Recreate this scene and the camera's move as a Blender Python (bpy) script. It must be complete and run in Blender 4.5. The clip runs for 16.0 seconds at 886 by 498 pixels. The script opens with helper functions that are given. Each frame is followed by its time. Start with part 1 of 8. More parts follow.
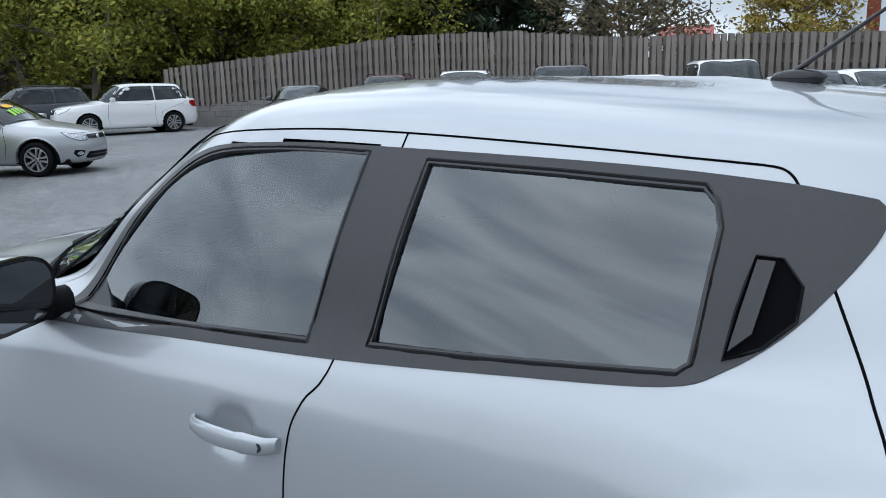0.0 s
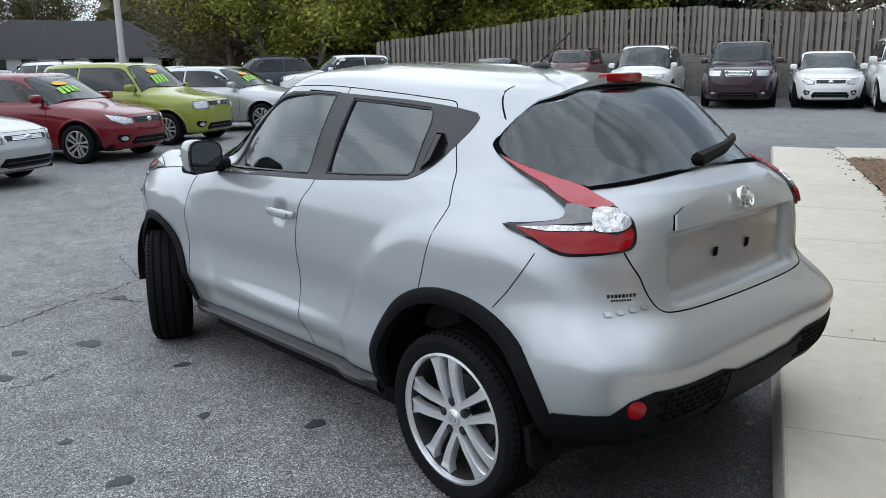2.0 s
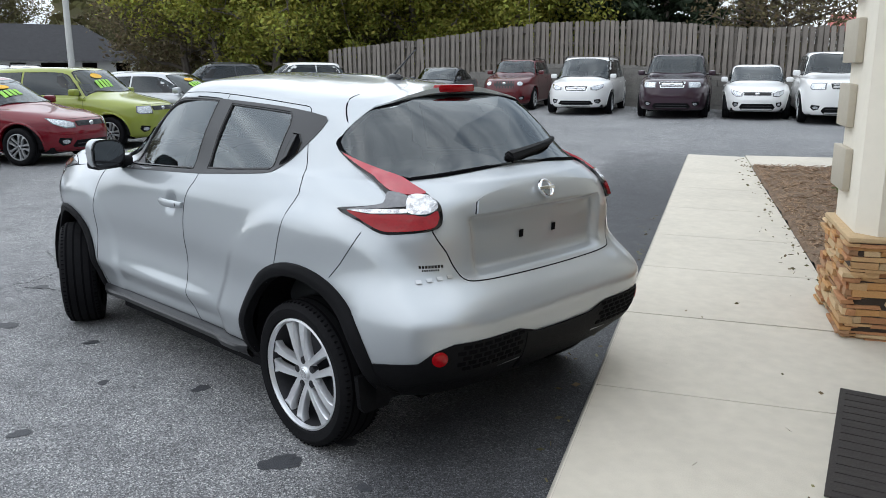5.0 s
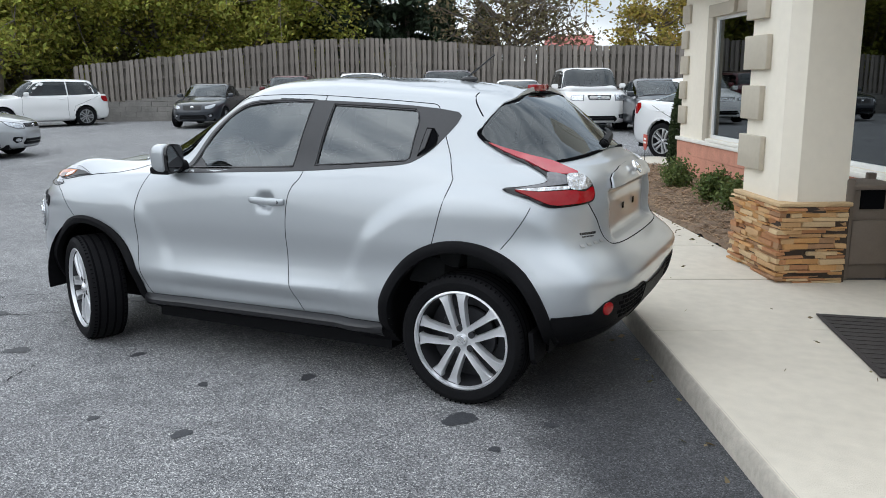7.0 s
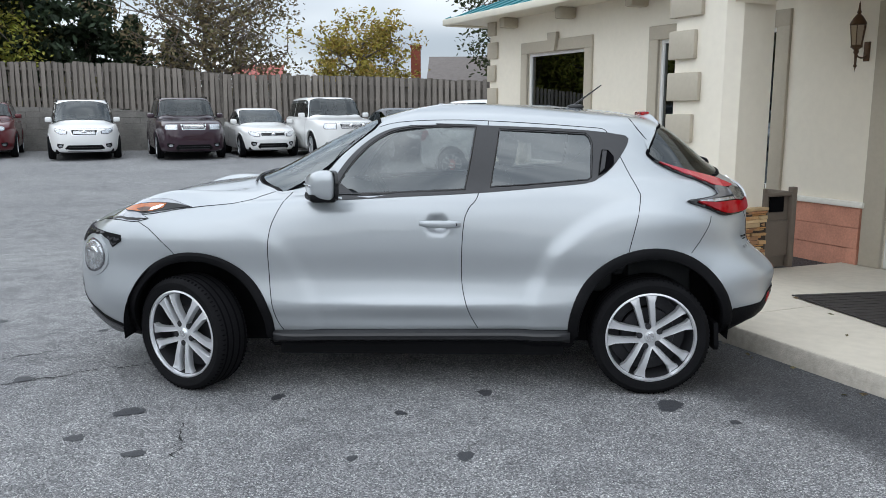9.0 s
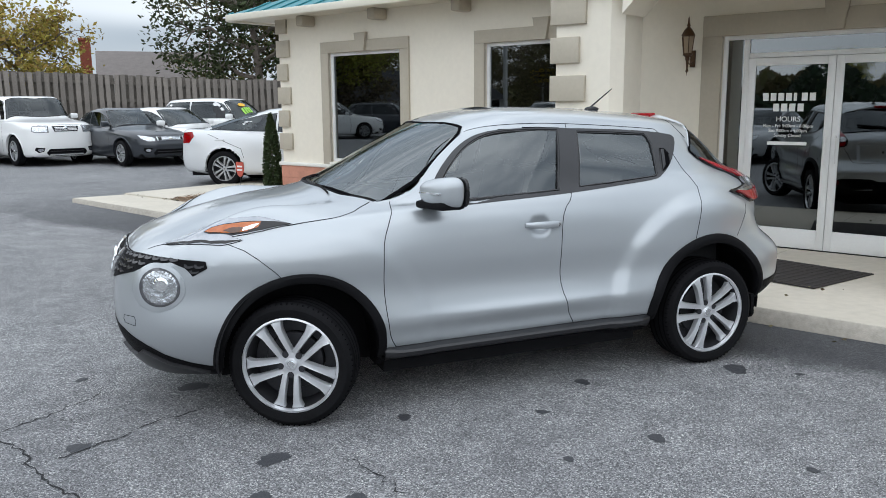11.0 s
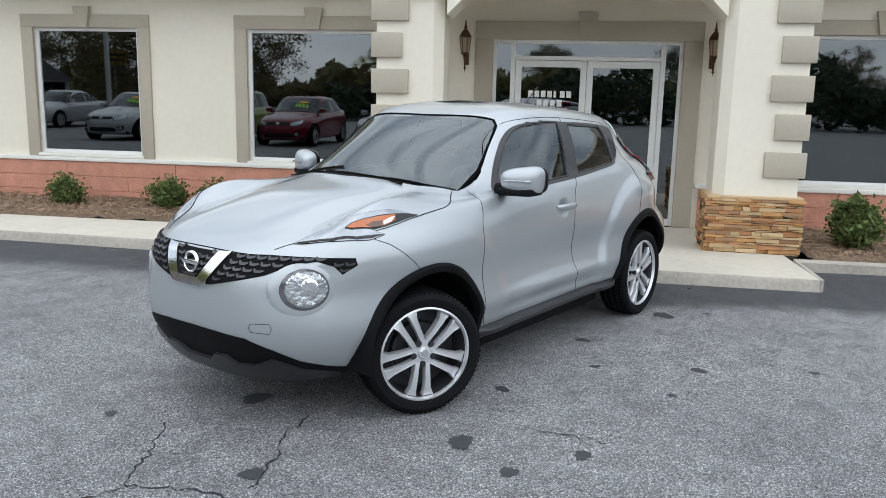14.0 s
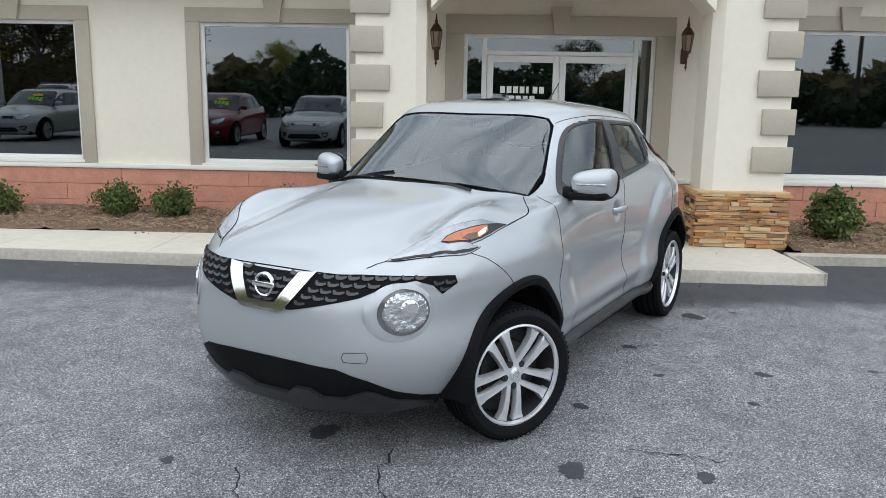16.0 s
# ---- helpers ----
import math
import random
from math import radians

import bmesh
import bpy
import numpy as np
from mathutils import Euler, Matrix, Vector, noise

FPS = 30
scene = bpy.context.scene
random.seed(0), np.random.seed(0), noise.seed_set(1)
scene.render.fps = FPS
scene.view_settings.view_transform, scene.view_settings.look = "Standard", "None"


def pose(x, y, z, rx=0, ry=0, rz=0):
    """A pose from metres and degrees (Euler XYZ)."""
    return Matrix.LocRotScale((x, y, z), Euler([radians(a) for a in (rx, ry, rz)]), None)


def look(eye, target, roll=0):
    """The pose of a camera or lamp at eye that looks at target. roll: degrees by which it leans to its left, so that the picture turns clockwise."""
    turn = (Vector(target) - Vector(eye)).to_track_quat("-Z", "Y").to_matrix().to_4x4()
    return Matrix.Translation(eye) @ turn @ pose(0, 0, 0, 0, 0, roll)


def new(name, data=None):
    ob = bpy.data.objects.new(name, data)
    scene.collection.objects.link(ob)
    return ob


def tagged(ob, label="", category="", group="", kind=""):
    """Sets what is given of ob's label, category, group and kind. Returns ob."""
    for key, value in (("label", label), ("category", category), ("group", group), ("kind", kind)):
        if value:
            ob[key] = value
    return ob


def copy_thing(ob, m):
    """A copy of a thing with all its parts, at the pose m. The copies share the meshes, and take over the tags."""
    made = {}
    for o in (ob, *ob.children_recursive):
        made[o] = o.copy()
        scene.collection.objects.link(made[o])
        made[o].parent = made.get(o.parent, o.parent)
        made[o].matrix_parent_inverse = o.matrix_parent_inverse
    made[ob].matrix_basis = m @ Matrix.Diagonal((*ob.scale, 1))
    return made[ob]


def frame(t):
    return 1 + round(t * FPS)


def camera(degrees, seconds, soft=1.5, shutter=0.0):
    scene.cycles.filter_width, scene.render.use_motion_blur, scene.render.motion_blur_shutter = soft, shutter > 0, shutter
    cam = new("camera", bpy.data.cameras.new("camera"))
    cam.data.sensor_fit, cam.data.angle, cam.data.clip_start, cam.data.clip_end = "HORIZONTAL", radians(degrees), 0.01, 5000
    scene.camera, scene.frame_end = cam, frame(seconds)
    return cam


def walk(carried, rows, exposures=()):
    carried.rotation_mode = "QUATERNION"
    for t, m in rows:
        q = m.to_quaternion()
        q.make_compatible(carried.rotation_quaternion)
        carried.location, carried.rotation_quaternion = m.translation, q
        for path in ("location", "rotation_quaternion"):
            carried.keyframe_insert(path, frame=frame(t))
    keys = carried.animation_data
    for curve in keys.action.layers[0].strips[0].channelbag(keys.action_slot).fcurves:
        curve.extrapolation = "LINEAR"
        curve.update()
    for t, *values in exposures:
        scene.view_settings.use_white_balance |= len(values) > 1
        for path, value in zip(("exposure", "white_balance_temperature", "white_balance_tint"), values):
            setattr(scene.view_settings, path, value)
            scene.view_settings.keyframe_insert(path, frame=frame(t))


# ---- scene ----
cam = camera(57.2, 16.0, soft=0.9)
PATH = [
    (0, (1.242, -1.805, 1.566), (0.179, -0.158, 1.169), -1.5),
    (0.5, (1.752, -2.104, 1.580), (0.555, -0.551, 1.184), -1.4),
    (1, (2.276, -2.408, 1.59), (0.973, -0.946, 1.183), -1.4),
    (1.5, (2.788, -2.579, 1.583), (1.41, -1.194, 1.155), -1.0),
    (2, (3.284, -2.708, 1.587), (1.843, -1.397, 1.136), -0.9),
    (2.5, (3.672, -2.791, 1.602), (2.188, -1.537, 1.13), -0.9),
    (3, (3.957, -2.68, 1.598), (2.442, -1.464, 1.122), -0.8),
    (3.5, (4.102, -2.588, 1.617), (2.581, -1.378, 1.145), -0.6),
    (4, (4.138, -2.577, 1.603), (2.634, -1.341, 1.145), -0.5),
    (4.5, (4.147, -2.614, 1.602), (2.685, -1.323, 1.159), -0.4),
    (4.7, (4.112, -2.647, 1.605), (2.679, -1.323, 1.164), -0.3),
    (6.8, (3.043, -4.132, 1.525), (2.132, -2.394, 1.139), -0.5),
    (7, (2.836, -4.268, 1.53), (1.983, -2.503, 1.135), -0.5),
    (7.5, (2.24, -4.591, 1.518), (1.554, -2.749, 1.149), -0.6),
    (8, (1.631, -4.864, 1.513), (1.126, -2.962, 1.157), -0.5),
    (8.5, (0.96, -5.052, 1.526), (0.665, -3.104, 1.185), -0.4),
    (9, (0.311, -5.159, 1.528), (0.237, -3.188, 1.197), -0.2),
    (9.2, (0.083, -5.146, 1.51), (0.08, -3.172, 1.188), -0.3),
    (11.5, (-2.591, -4.564, 1.601), (-1.672, -2.823, 1.248), -0.4),
    (12, (-3.094, -4.33, 1.603), (-2.01, -2.688, 1.248), 0.0),
    (12.5, (-3.539, -4.088, 1.603), (-2.305, -2.555, 1.243), 0.3),
    (13, (-3.932, -3.854, 1.619), (-2.565, -2.44, 1.256), 0.7),
    (13.5, (-4.248, -3.633, 1.625), (-2.773, -2.333, 1.258), 0.8),
    (14, (-4.404, -3.328, 1.623), (-2.845, -2.131, 1.249), 0.9),
    (14.5, (-4.584, -3.017, 1.629), (-2.963, -1.91, 1.247), 1.0),
    (15, (-4.678, -2.741, 1.629), (-3.016, -1.699, 1.238), 0.9),
    (15.5, (-4.615, -2.463, 1.616), (-2.929, -1.462, 1.223), 0.8),
    (16, (-4.62, -2.38, 1.63), (-2.927, -1.386, 1.247), 0.6),
]
walk(cam, [(t, look(eye, target, roll)) for t, eye, target, roll in PATH], [(0, -0.04, 6050, 10), (1.2, -0.02, 6100, 10), (2.5, 0.06, 6400, 10), (3.5, 0.12, 6400, 10), (7, 0.17, 6450, 10), (9, 0.14, 6400, 10), (12.5, 0.15, 6400, 10), (14, 0.20, 6420, 10), (16, 0.18, 6450, 10)])

# ---- sky and sun: a bright overcast afternoon ----
world = bpy.data.worlds.new("overcast_sky")
scene.world = world
world.use_nodes = True
wn, wl = world.node_tree.nodes, world.node_tree.links
wn.clear()
w_out, w_bg = wn.new("ShaderNodeOutputWorld"), wn.new("ShaderNodeBackground")
w_sky = wn.new("ShaderNodeTexSky")
w_sky.sky_type, w_sky.sun_disc = "NISHITA", False
w_sky.sun_elevation, w_sky.sun_rotation = radians(48), radians(200)
w_co, w_map, w_noise = wn.new("ShaderNodeTexCoord"), wn.new("ShaderNodeMapping"), wn.new("ShaderNodeTexNoise")
w_map.inputs["Scale"].default_value = (1.0, 1.0, 3.2)
w_noise.inputs["Scale"].default_value, w_noise.inputs["Detail"].default_value = 3.0, 2.2
w_noise.inputs["Distortion"].default_value = 0.35
w_ramp = wn.new("ShaderNodeValToRGB")
w_ramp.color_ramp.elements[0].position, w_ramp.color_ramp.elements[0].color = 0.34, (4.0, 4.65, 5.4, 1)
w_ramp.color_ramp.elements[1].position, w_ramp.color_ramp.elements[1].color = 0.66, (9.4, 10.0, 10.5, 1)
w_mix = wn.new("ShaderNodeMix")
w_mix.data_type = "RGBA"
w_mix.inputs["Factor"].default_value = 0.9
wl.new(w_co.outputs["Generated"], w_map.inputs["Vector"])
wl.new(w_map.outputs["Vector"], w_noise.inputs["Vector"])
wl.new(w_noise.outputs["Fac"], w_ramp.inputs["Fac"])
wl.new(w_sky.outputs["Color"], w_mix.inputs["A"])
wl.new(w_ramp.outputs["Color"], w_mix.inputs["B"])
# an overcast sky is about three times as bright overhead as at the horizon
w_sep, w_up, w_mul = wn.new("ShaderNodeSeparateXYZ"), wn.new("ShaderNodeMapRange"), wn.new("ShaderNodeVectorMath")
w_up.inputs["From Min"].default_value, w_up.inputs["From Max"].default_value = 0.0, 1.0
w_up.inputs["To Min"].default_value, w_up.inputs["To Max"].default_value = 0.64, 1.10
w_mul.operation = "SCALE"
wl.new(w_co.outputs["Generated"], w_sep.inputs["Vector"])
wl.new(w_sep.outputs["Z"], w_up.inputs["Value"])
wl.new(w_mix.outputs["Result"], w_mul.inputs[0])
wl.new(w_up.outputs["Result"], w_mul.inputs["Scale"])
# the cloud is thinner towards the hidden sun, behind the camera's side of the lot
w_dot, w_side, w_mul2 = wn.new("ShaderNodeVectorMath"), wn.new("ShaderNodeMapRange"), wn.new("ShaderNodeVectorMath")
w_dot.operation, w_mul2.operation = "DOT_PRODUCT", "SCALE"
w_dot.inputs[1].default_value = (-0.72, -0.40, 0.56)
w_side.inputs["From Min"].default_value, w_side.inputs["From Max"].default_value = -1.0, 1.0
w_side.inputs["To Min"].default_value, w_side.inputs["To Max"].default_value = 0.80, 1.35
wl.new(w_co.outputs["Generated"], w_dot.inputs[0])
wl.new(w_dot.outputs["Value"], w_side.inputs["Value"])
wl.new(w_mul.outputs["Vector"], w_mul2.inputs[0])
wl.new(w_side.outputs["Result"], w_mul2.inputs["Scale"])
wl.new(w_mul2.outputs["Vector"], w_bg.inputs["Color"])
w_bg.inputs["Strength"].default_value = 0.148
wl.new(w_bg.outputs["Background"], w_out.inputs["Surface"])
sun = new("sun", bpy.data.lights.new("sun", "SUN"))
sun.data.energy, sun.data.angle, sun.data.color = 1.2, radians(150), (1.0, 0.985, 0.96)
sun.matrix_world = look((0, 0, 20), (10, 5.5, 10.5))

# ---- materials ----
def mat(name, color, rough=0.6, metal=0.0, var=0.12, scale=8.0, bump=0.0, bscale=60.0, coat=0.0, spread=0.0, trans=0.0, ior=1.5, emit=0.0, spec=0.5):
    """A principled material with colour variation at two scales and fine relief, in object space metres."""
    m = bpy.data.materials.new(name)
    m.use_nodes = True
    nt = m.node_tree
    b = nt.nodes["Principled BSDF"]
    b.inputs["Roughness"].default_value, b.inputs["Metallic"].default_value = rough, metal
    b.inputs["Coat Weight"].default_value, b.inputs["Coat Roughness"].default_value = coat, 0.04
    b.inputs["Transmission Weight"].default_value, b.inputs["IOR"].default_value = trans, ior
    b.inputs["Specular IOR Level"].default_value = spec
    b.inputs["Base Color"].default_value = (*color, 1)
    if emit:
        b.inputs["Emission Color"].default_value, b.inputs["Emission Strength"].default_value = (*color, 1), emit
    co = nt.nodes.new("ShaderNodeTexCoord")
    if var or spread:
        n1, n2 = nt.nodes.new("ShaderNodeTexNoise"), nt.nodes.new("ShaderNodeTexNoise")
        n1.inputs["Scale"].default_value, n1.inputs["Detail"].default_value = scale, 4
        n2.inputs["Scale"].default_value, n2.inputs["Detail"].default_value = scale * 9, 3
        add = nt.nodes.new("ShaderNodeMath")
        add.operation = "ADD"
        nt.links.new(co.outputs["Object"], n1.inputs["Vector"])
        nt.links.new(co.outputs["Object"], n2.inputs["Vector"])
        nt.links.new(n1.outputs["Fac"], add.inputs[0])
        nt.links.new(n2.outputs["Fac"], add.inputs[1])
        fac = add
        if spread:
            info, mul, tot = nt.nodes.new("ShaderNodeObjectInfo"), nt.nodes.new("ShaderNodeMath"), nt.nodes.new("ShaderNodeMath")
            mul.operation, tot.operation = "MULTIPLY", "ADD"
            mul.inputs[1].default_value = spread
            nt.links.new(info.outputs["Random"], mul.inputs[0])
            nt.links.new(add.outputs[0], tot.inputs[0])
            nt.links.new(mul.outputs[0], tot.inputs[1])
            fac = tot
        mr = nt.nodes.new("ShaderNodeMapRange")
        mr.inputs["From Min"].default_value, mr.inputs["From Max"].default_value = 0.6, 1.4 + spread
        mr.inputs["To Min"].default_value, mr.inputs["To Max"].default_value = 1 - var, 1 + var
        hsv = nt.nodes.new("ShaderNodeHueSaturation")
        hsv.inputs["Color"].default_value = (*color, 1)
        nt.links.new(fac.outputs[0], mr.inputs["Value"])
        nt.links.new(mr.outputs["Result"], hsv.inputs["Value"])
        nt.links.new(hsv.outputs["Color"], b.inputs["Base Color"])
    if bump:
        n3, bp = nt.nodes.new("ShaderNodeTexNoise"), nt.nodes.new("ShaderNodeBump")
        n3.inputs["Scale"].default_value, n3.inputs["Detail"].default_value = bscale, 5
        bp.inputs["Strength"].default_value, bp.inputs["Distance"].default_value = bump, 0.01
        nt.links.new(co.outputs["Object"], n3.inputs["Vector"])
        nt.links.new(n3.outputs["Fac"], bp.inputs["Height"])
        nt.links.new(bp.outputs["Normal"], b.inputs["Normal"])
    return m


def paint(name, color, metal=0.55, rough=0.34):
    return mat(name, color, rough, metal, var=0.03, scale=700, coat=1.0, spec=0.12)


def glass(name, tint=(0.8, 0.84, 0.82), dark=0.25, ior=2.05):
    """Thin automotive or window glass: a mirror-like surface over a tinted clear pane."""
    m = bpy.data.materials.new(name)
    m.use_nodes = True
    nt = m.node_tree
    nt.nodes.clear()
    out, mix = nt.nodes.new("ShaderNodeOutputMaterial"), nt.nodes.new("ShaderNodeMixShader")
    clear, gloss, fres = nt.nodes.new("ShaderNodeBsdfTransparent"), nt.nodes.new("ShaderNodeBsdfGlossy"), nt.nodes.new("ShaderNodeFresnel")
    clear.inputs["Color"].default_value = (*[c * dark for c in tint], 1)
    gloss.inputs["Roughness"].default_value = 0.015
    gloss.inputs["Color"].default_value = (0.91, 0.97, 1.0, 1)
    fres.inputs["IOR"].default_value = ior
    nt.links.new(fres.outputs["Fac"], mix.inputs["Fac"])
    nt.links.new(clear.outputs["BSDF"], mix.inputs[1])
    nt.links.new(gloss.outputs["BSDF"], mix.inputs[2])
    nt.links.new(mix.outputs["Shader"], out.inputs["Surface"])
    return m


SILVER = paint("silver_metallic_paint", (0.435, 0.46, 0.48), 0.54, 0.35)
BLACK_PLASTIC = mat("black_textured_plastic", (0.009, 0.009, 0.010), 0.5, var=0.15, bump=0.15, bscale=500, spec=0.05)
PILLAR_BLACK = mat("dark_pillar_film", (0.034, 0.034, 0.037), 0.45, var=0.1, bump=0.08, bscale=300)
GLOSS_BLACK = mat("gloss_black_plastic", (0.008, 0.008, 0.009), 0.12, var=0.1)
# near-black also stands in for shade in panel gaps, grooves, mesh cells and openings
SEAM = mat("panel_gap_shadow_rubber", (0.004, 0.004, 0.005), 0.9, var=0.0, spec=0.05)
RUBBER = mat("tyre_rubber", (0.008, 0.008, 0.009), 0.72, var=0.25, scale=14, bump=0.15, bscale=200, spec=0.09)
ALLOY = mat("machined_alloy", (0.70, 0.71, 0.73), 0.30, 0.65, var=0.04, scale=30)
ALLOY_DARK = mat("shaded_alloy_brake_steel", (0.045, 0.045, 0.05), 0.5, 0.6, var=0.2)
CHROME = mat("chrome", (0.86, 0.87, 0.88), 0.15, 1.0, var=0.03)
TINT = glass("side_window_glass", dark=0.5, ior=2.1)
PRIVACY = glass("dark_rear_glass", dark=0.14, ior=1.8)
SCREEN = glass("windscreen_glass", (0.82, 0.88, 0.86), 0.75, 2.2)
RED_LENS = mat("red_lamp_lens", (0.27, 0.001, 0.004), 0.08, var=0.18, scale=9, coat=0.3, spec=0.25)
# lens red made paler for the sky's reflection on the upper strip
PINK_LENS = mat("sky_paled_red_lamp_lens", (0.40, 0.016, 0.030), 0.10, var=0.10, scale=7, coat=1.0)
CLEAR_LENS = mat("clear_ribbed_lamp_lens", (0.55, 0.57, 0.59), 0.07, 0.9, var=0.35, scale=26, bump=0.7, bscale=42, coat=1.0)
SMOKE_LENS = mat("smoky_grey_lamp_lens", (0.13, 0.13, 0.14), 0.1, 0.3, var=0.3, scale=6, coat=1.0)

AMBER = mat("amber_indicator_lens", (0.46, 0.105, 0.008), 0.1, var=0.25, scale=40, coat=1.0)
CABIN = mat("charcoal_cloth_interior", (0.022, 0.023, 0.025), 0.9, var=0.2, scale=12, bump=0.2, bscale=300)
CABIN_LIGHT = mat("grey_headliner_cloth", (0.30, 0.30, 0.29), 0.9, var=0.08)

# ---- building helpers ----
from mathutils.bvhtree import BVHTree


def part(name, bm, material, parent=None, label="", smooth=True, kind=""):
    me = bpy.data.meshes.new(name)
    bmesh.ops.recalc_face_normals(bm, faces=bm.faces[:])
    bm.to_mesh(me)
    bm.free()
    if smooth:
        me.shade_smooth()
        me.set_sharp_from_angle(angle=radians(35))
    me.materials.append(material)
    ob = new(name, me)
    ob.parent = parent
    return tagged(ob, label, kind=kind)


def thing(name, label, category, m=None, group="", kind=""):
    ob = new(name)
    ob.empty_display_size = 0.2
    if m is not None:
        ob.matrix_world = m
    return tagged(ob, label, category, group, kind)


def box(bm, x0, y0, z0, x1, y1, z1, bevel=0.0, m=None):
    """Adds a box; bevelled edges if asked."""
    r = bmesh.ops.create_cube(bm, size=1.0, matrix=Matrix.Translation(((x0 + x1) / 2, (y0 + y1) / 2, (z0 + z1) / 2)) @ Matrix.Diagonal((abs(x1 - x0), abs(y1 - y0), abs(z1 - z0), 1)))
    vs = r["verts"]
    if bevel:
        es = list({e for v in vs for e in v.link_edges})
        r = bmesh.ops.bevel(bm, geom=es, offset=bevel, segments=2, affect="EDGES", profile=0.5)
        vs = list({v for f in r["faces"] for v in f.verts} | {v for v in vs if v.is_valid})
    if m is not None:
        bmesh.ops.transform(bm, matrix=m, verts=vs)
    return vs


def boxpart(name, dims, material, parent=None, bevel=0.0, label="", m=None):
    bm = bmesh.new()
    box(bm, *dims, bevel=bevel, m=m)
    return part(name, bm, material, parent, label, smooth=bevel > 0)


def cyl(bm, p, q, r0, r1=None, n=16, caps=True):
    """A round bar from p to q."""
    p, q = Vector(p), Vector(q)
    d = q - p
    m = Matrix.Translation((p + q) / 2) @ d.to_track_quat("Z", "Y").to_matrix().to_4x4()
    return bmesh.ops.create_cone(bm, cap_ends=caps, segments=n, radius1=r0, radius2=r0 if r1 is None else r1, depth=d.length, matrix=m)["verts"]


def ball(bm, c, r, sx=1, sy=1, sz=1, sub=3, m=None):
    mm = Matrix.Translation(c) @ (m or Matrix()) @ Matrix.Diagonal((sx, sy, sz, 1))
    return bmesh.ops.create_icosphere(bm, subdivisions=sub, radius=r, matrix=mm)["verts"]


def lathe(bm, prof, n=48, axis="y"):
    """Turns the profile of (radius, along) about an axis; closed if the profile is closed."""
    rings = []
    for k in range(n):
        a = 2 * math.pi * k / n
        rings.append([bm.verts.new((r * math.cos(a), h, r * math.sin(a)) if axis == "y" else (r * math.cos(a), r * math.sin(a), h)) for r, h in prof])
    for k in range(n):
        a, b = rings[k], rings[(k + 1) % n]
        for j in range(len(prof) - 1):
            bm.faces.new((a[j], a[j + 1], b[j + 1], b[j]))
    return rings


def prism(bm, pts, h0, h1, to3):
    """Extrudes a closed outline of (a, b) between two heights; to3 lays (a, b, h) into space."""
    lo = [bm.verts.new(to3(a, b, h0)) for a, b in pts]
    hi = [bm.verts.new(to3(a, b, h1)) for a, b in pts]
    bm.faces.new(lo[::-1])
    bm.faces.new(hi)
    n = len(pts)
    for k in range(n):
        bm.faces.new((lo[k], lo[(k + 1) % n], hi[(k + 1) % n], hi[k]))


def knots(x, table):
    """Smooth interpolation through (x, value) pairs (monotone ease between knots)."""
    xs, ys = np.array([k[0] for k in table], float), np.array([k[1] for k in table], float)
    x = np.clip(np.asarray(x, float), xs[0], xs[-1])
    d = np.gradient(ys, xs) if len(xs) > 2 else np.full(len(xs), (ys[-1] - ys[0]) / (xs[-1] - xs[0]))
    i = np.clip(np.searchsorted(xs, x) - 1, 0, len(xs) - 2)
    h = xs[i + 1] - xs[i]
    s = (x - xs[i]) / h
    return (2 * s**3 - 3 * s**2 + 1) * ys[i] + (s**3 - 2 * s**2 + s) * h * d[i] + (-2 * s**3 + 3 * s**2) * ys[i + 1] + (s**3 - s**2) * h * d[i + 1]


def inside(px, py, poly):
    """Whether points lie in a polygon (arrays)."""
    hit = np.zeros(np.shape(px), bool)
    n = len(poly)
    for k in range(n):
        (x0, y0), (x1, y1) = poly[k], poly[(k + 1) % n]
        cross = (y0 > py) != (y1 > py)
        with np.errstate(divide="ignore", invalid="ignore"):
            hit ^= cross & (px < (x1 - x0) * (py - y0) / (y1 - y0 + 1e-12) + x0)
    return hit


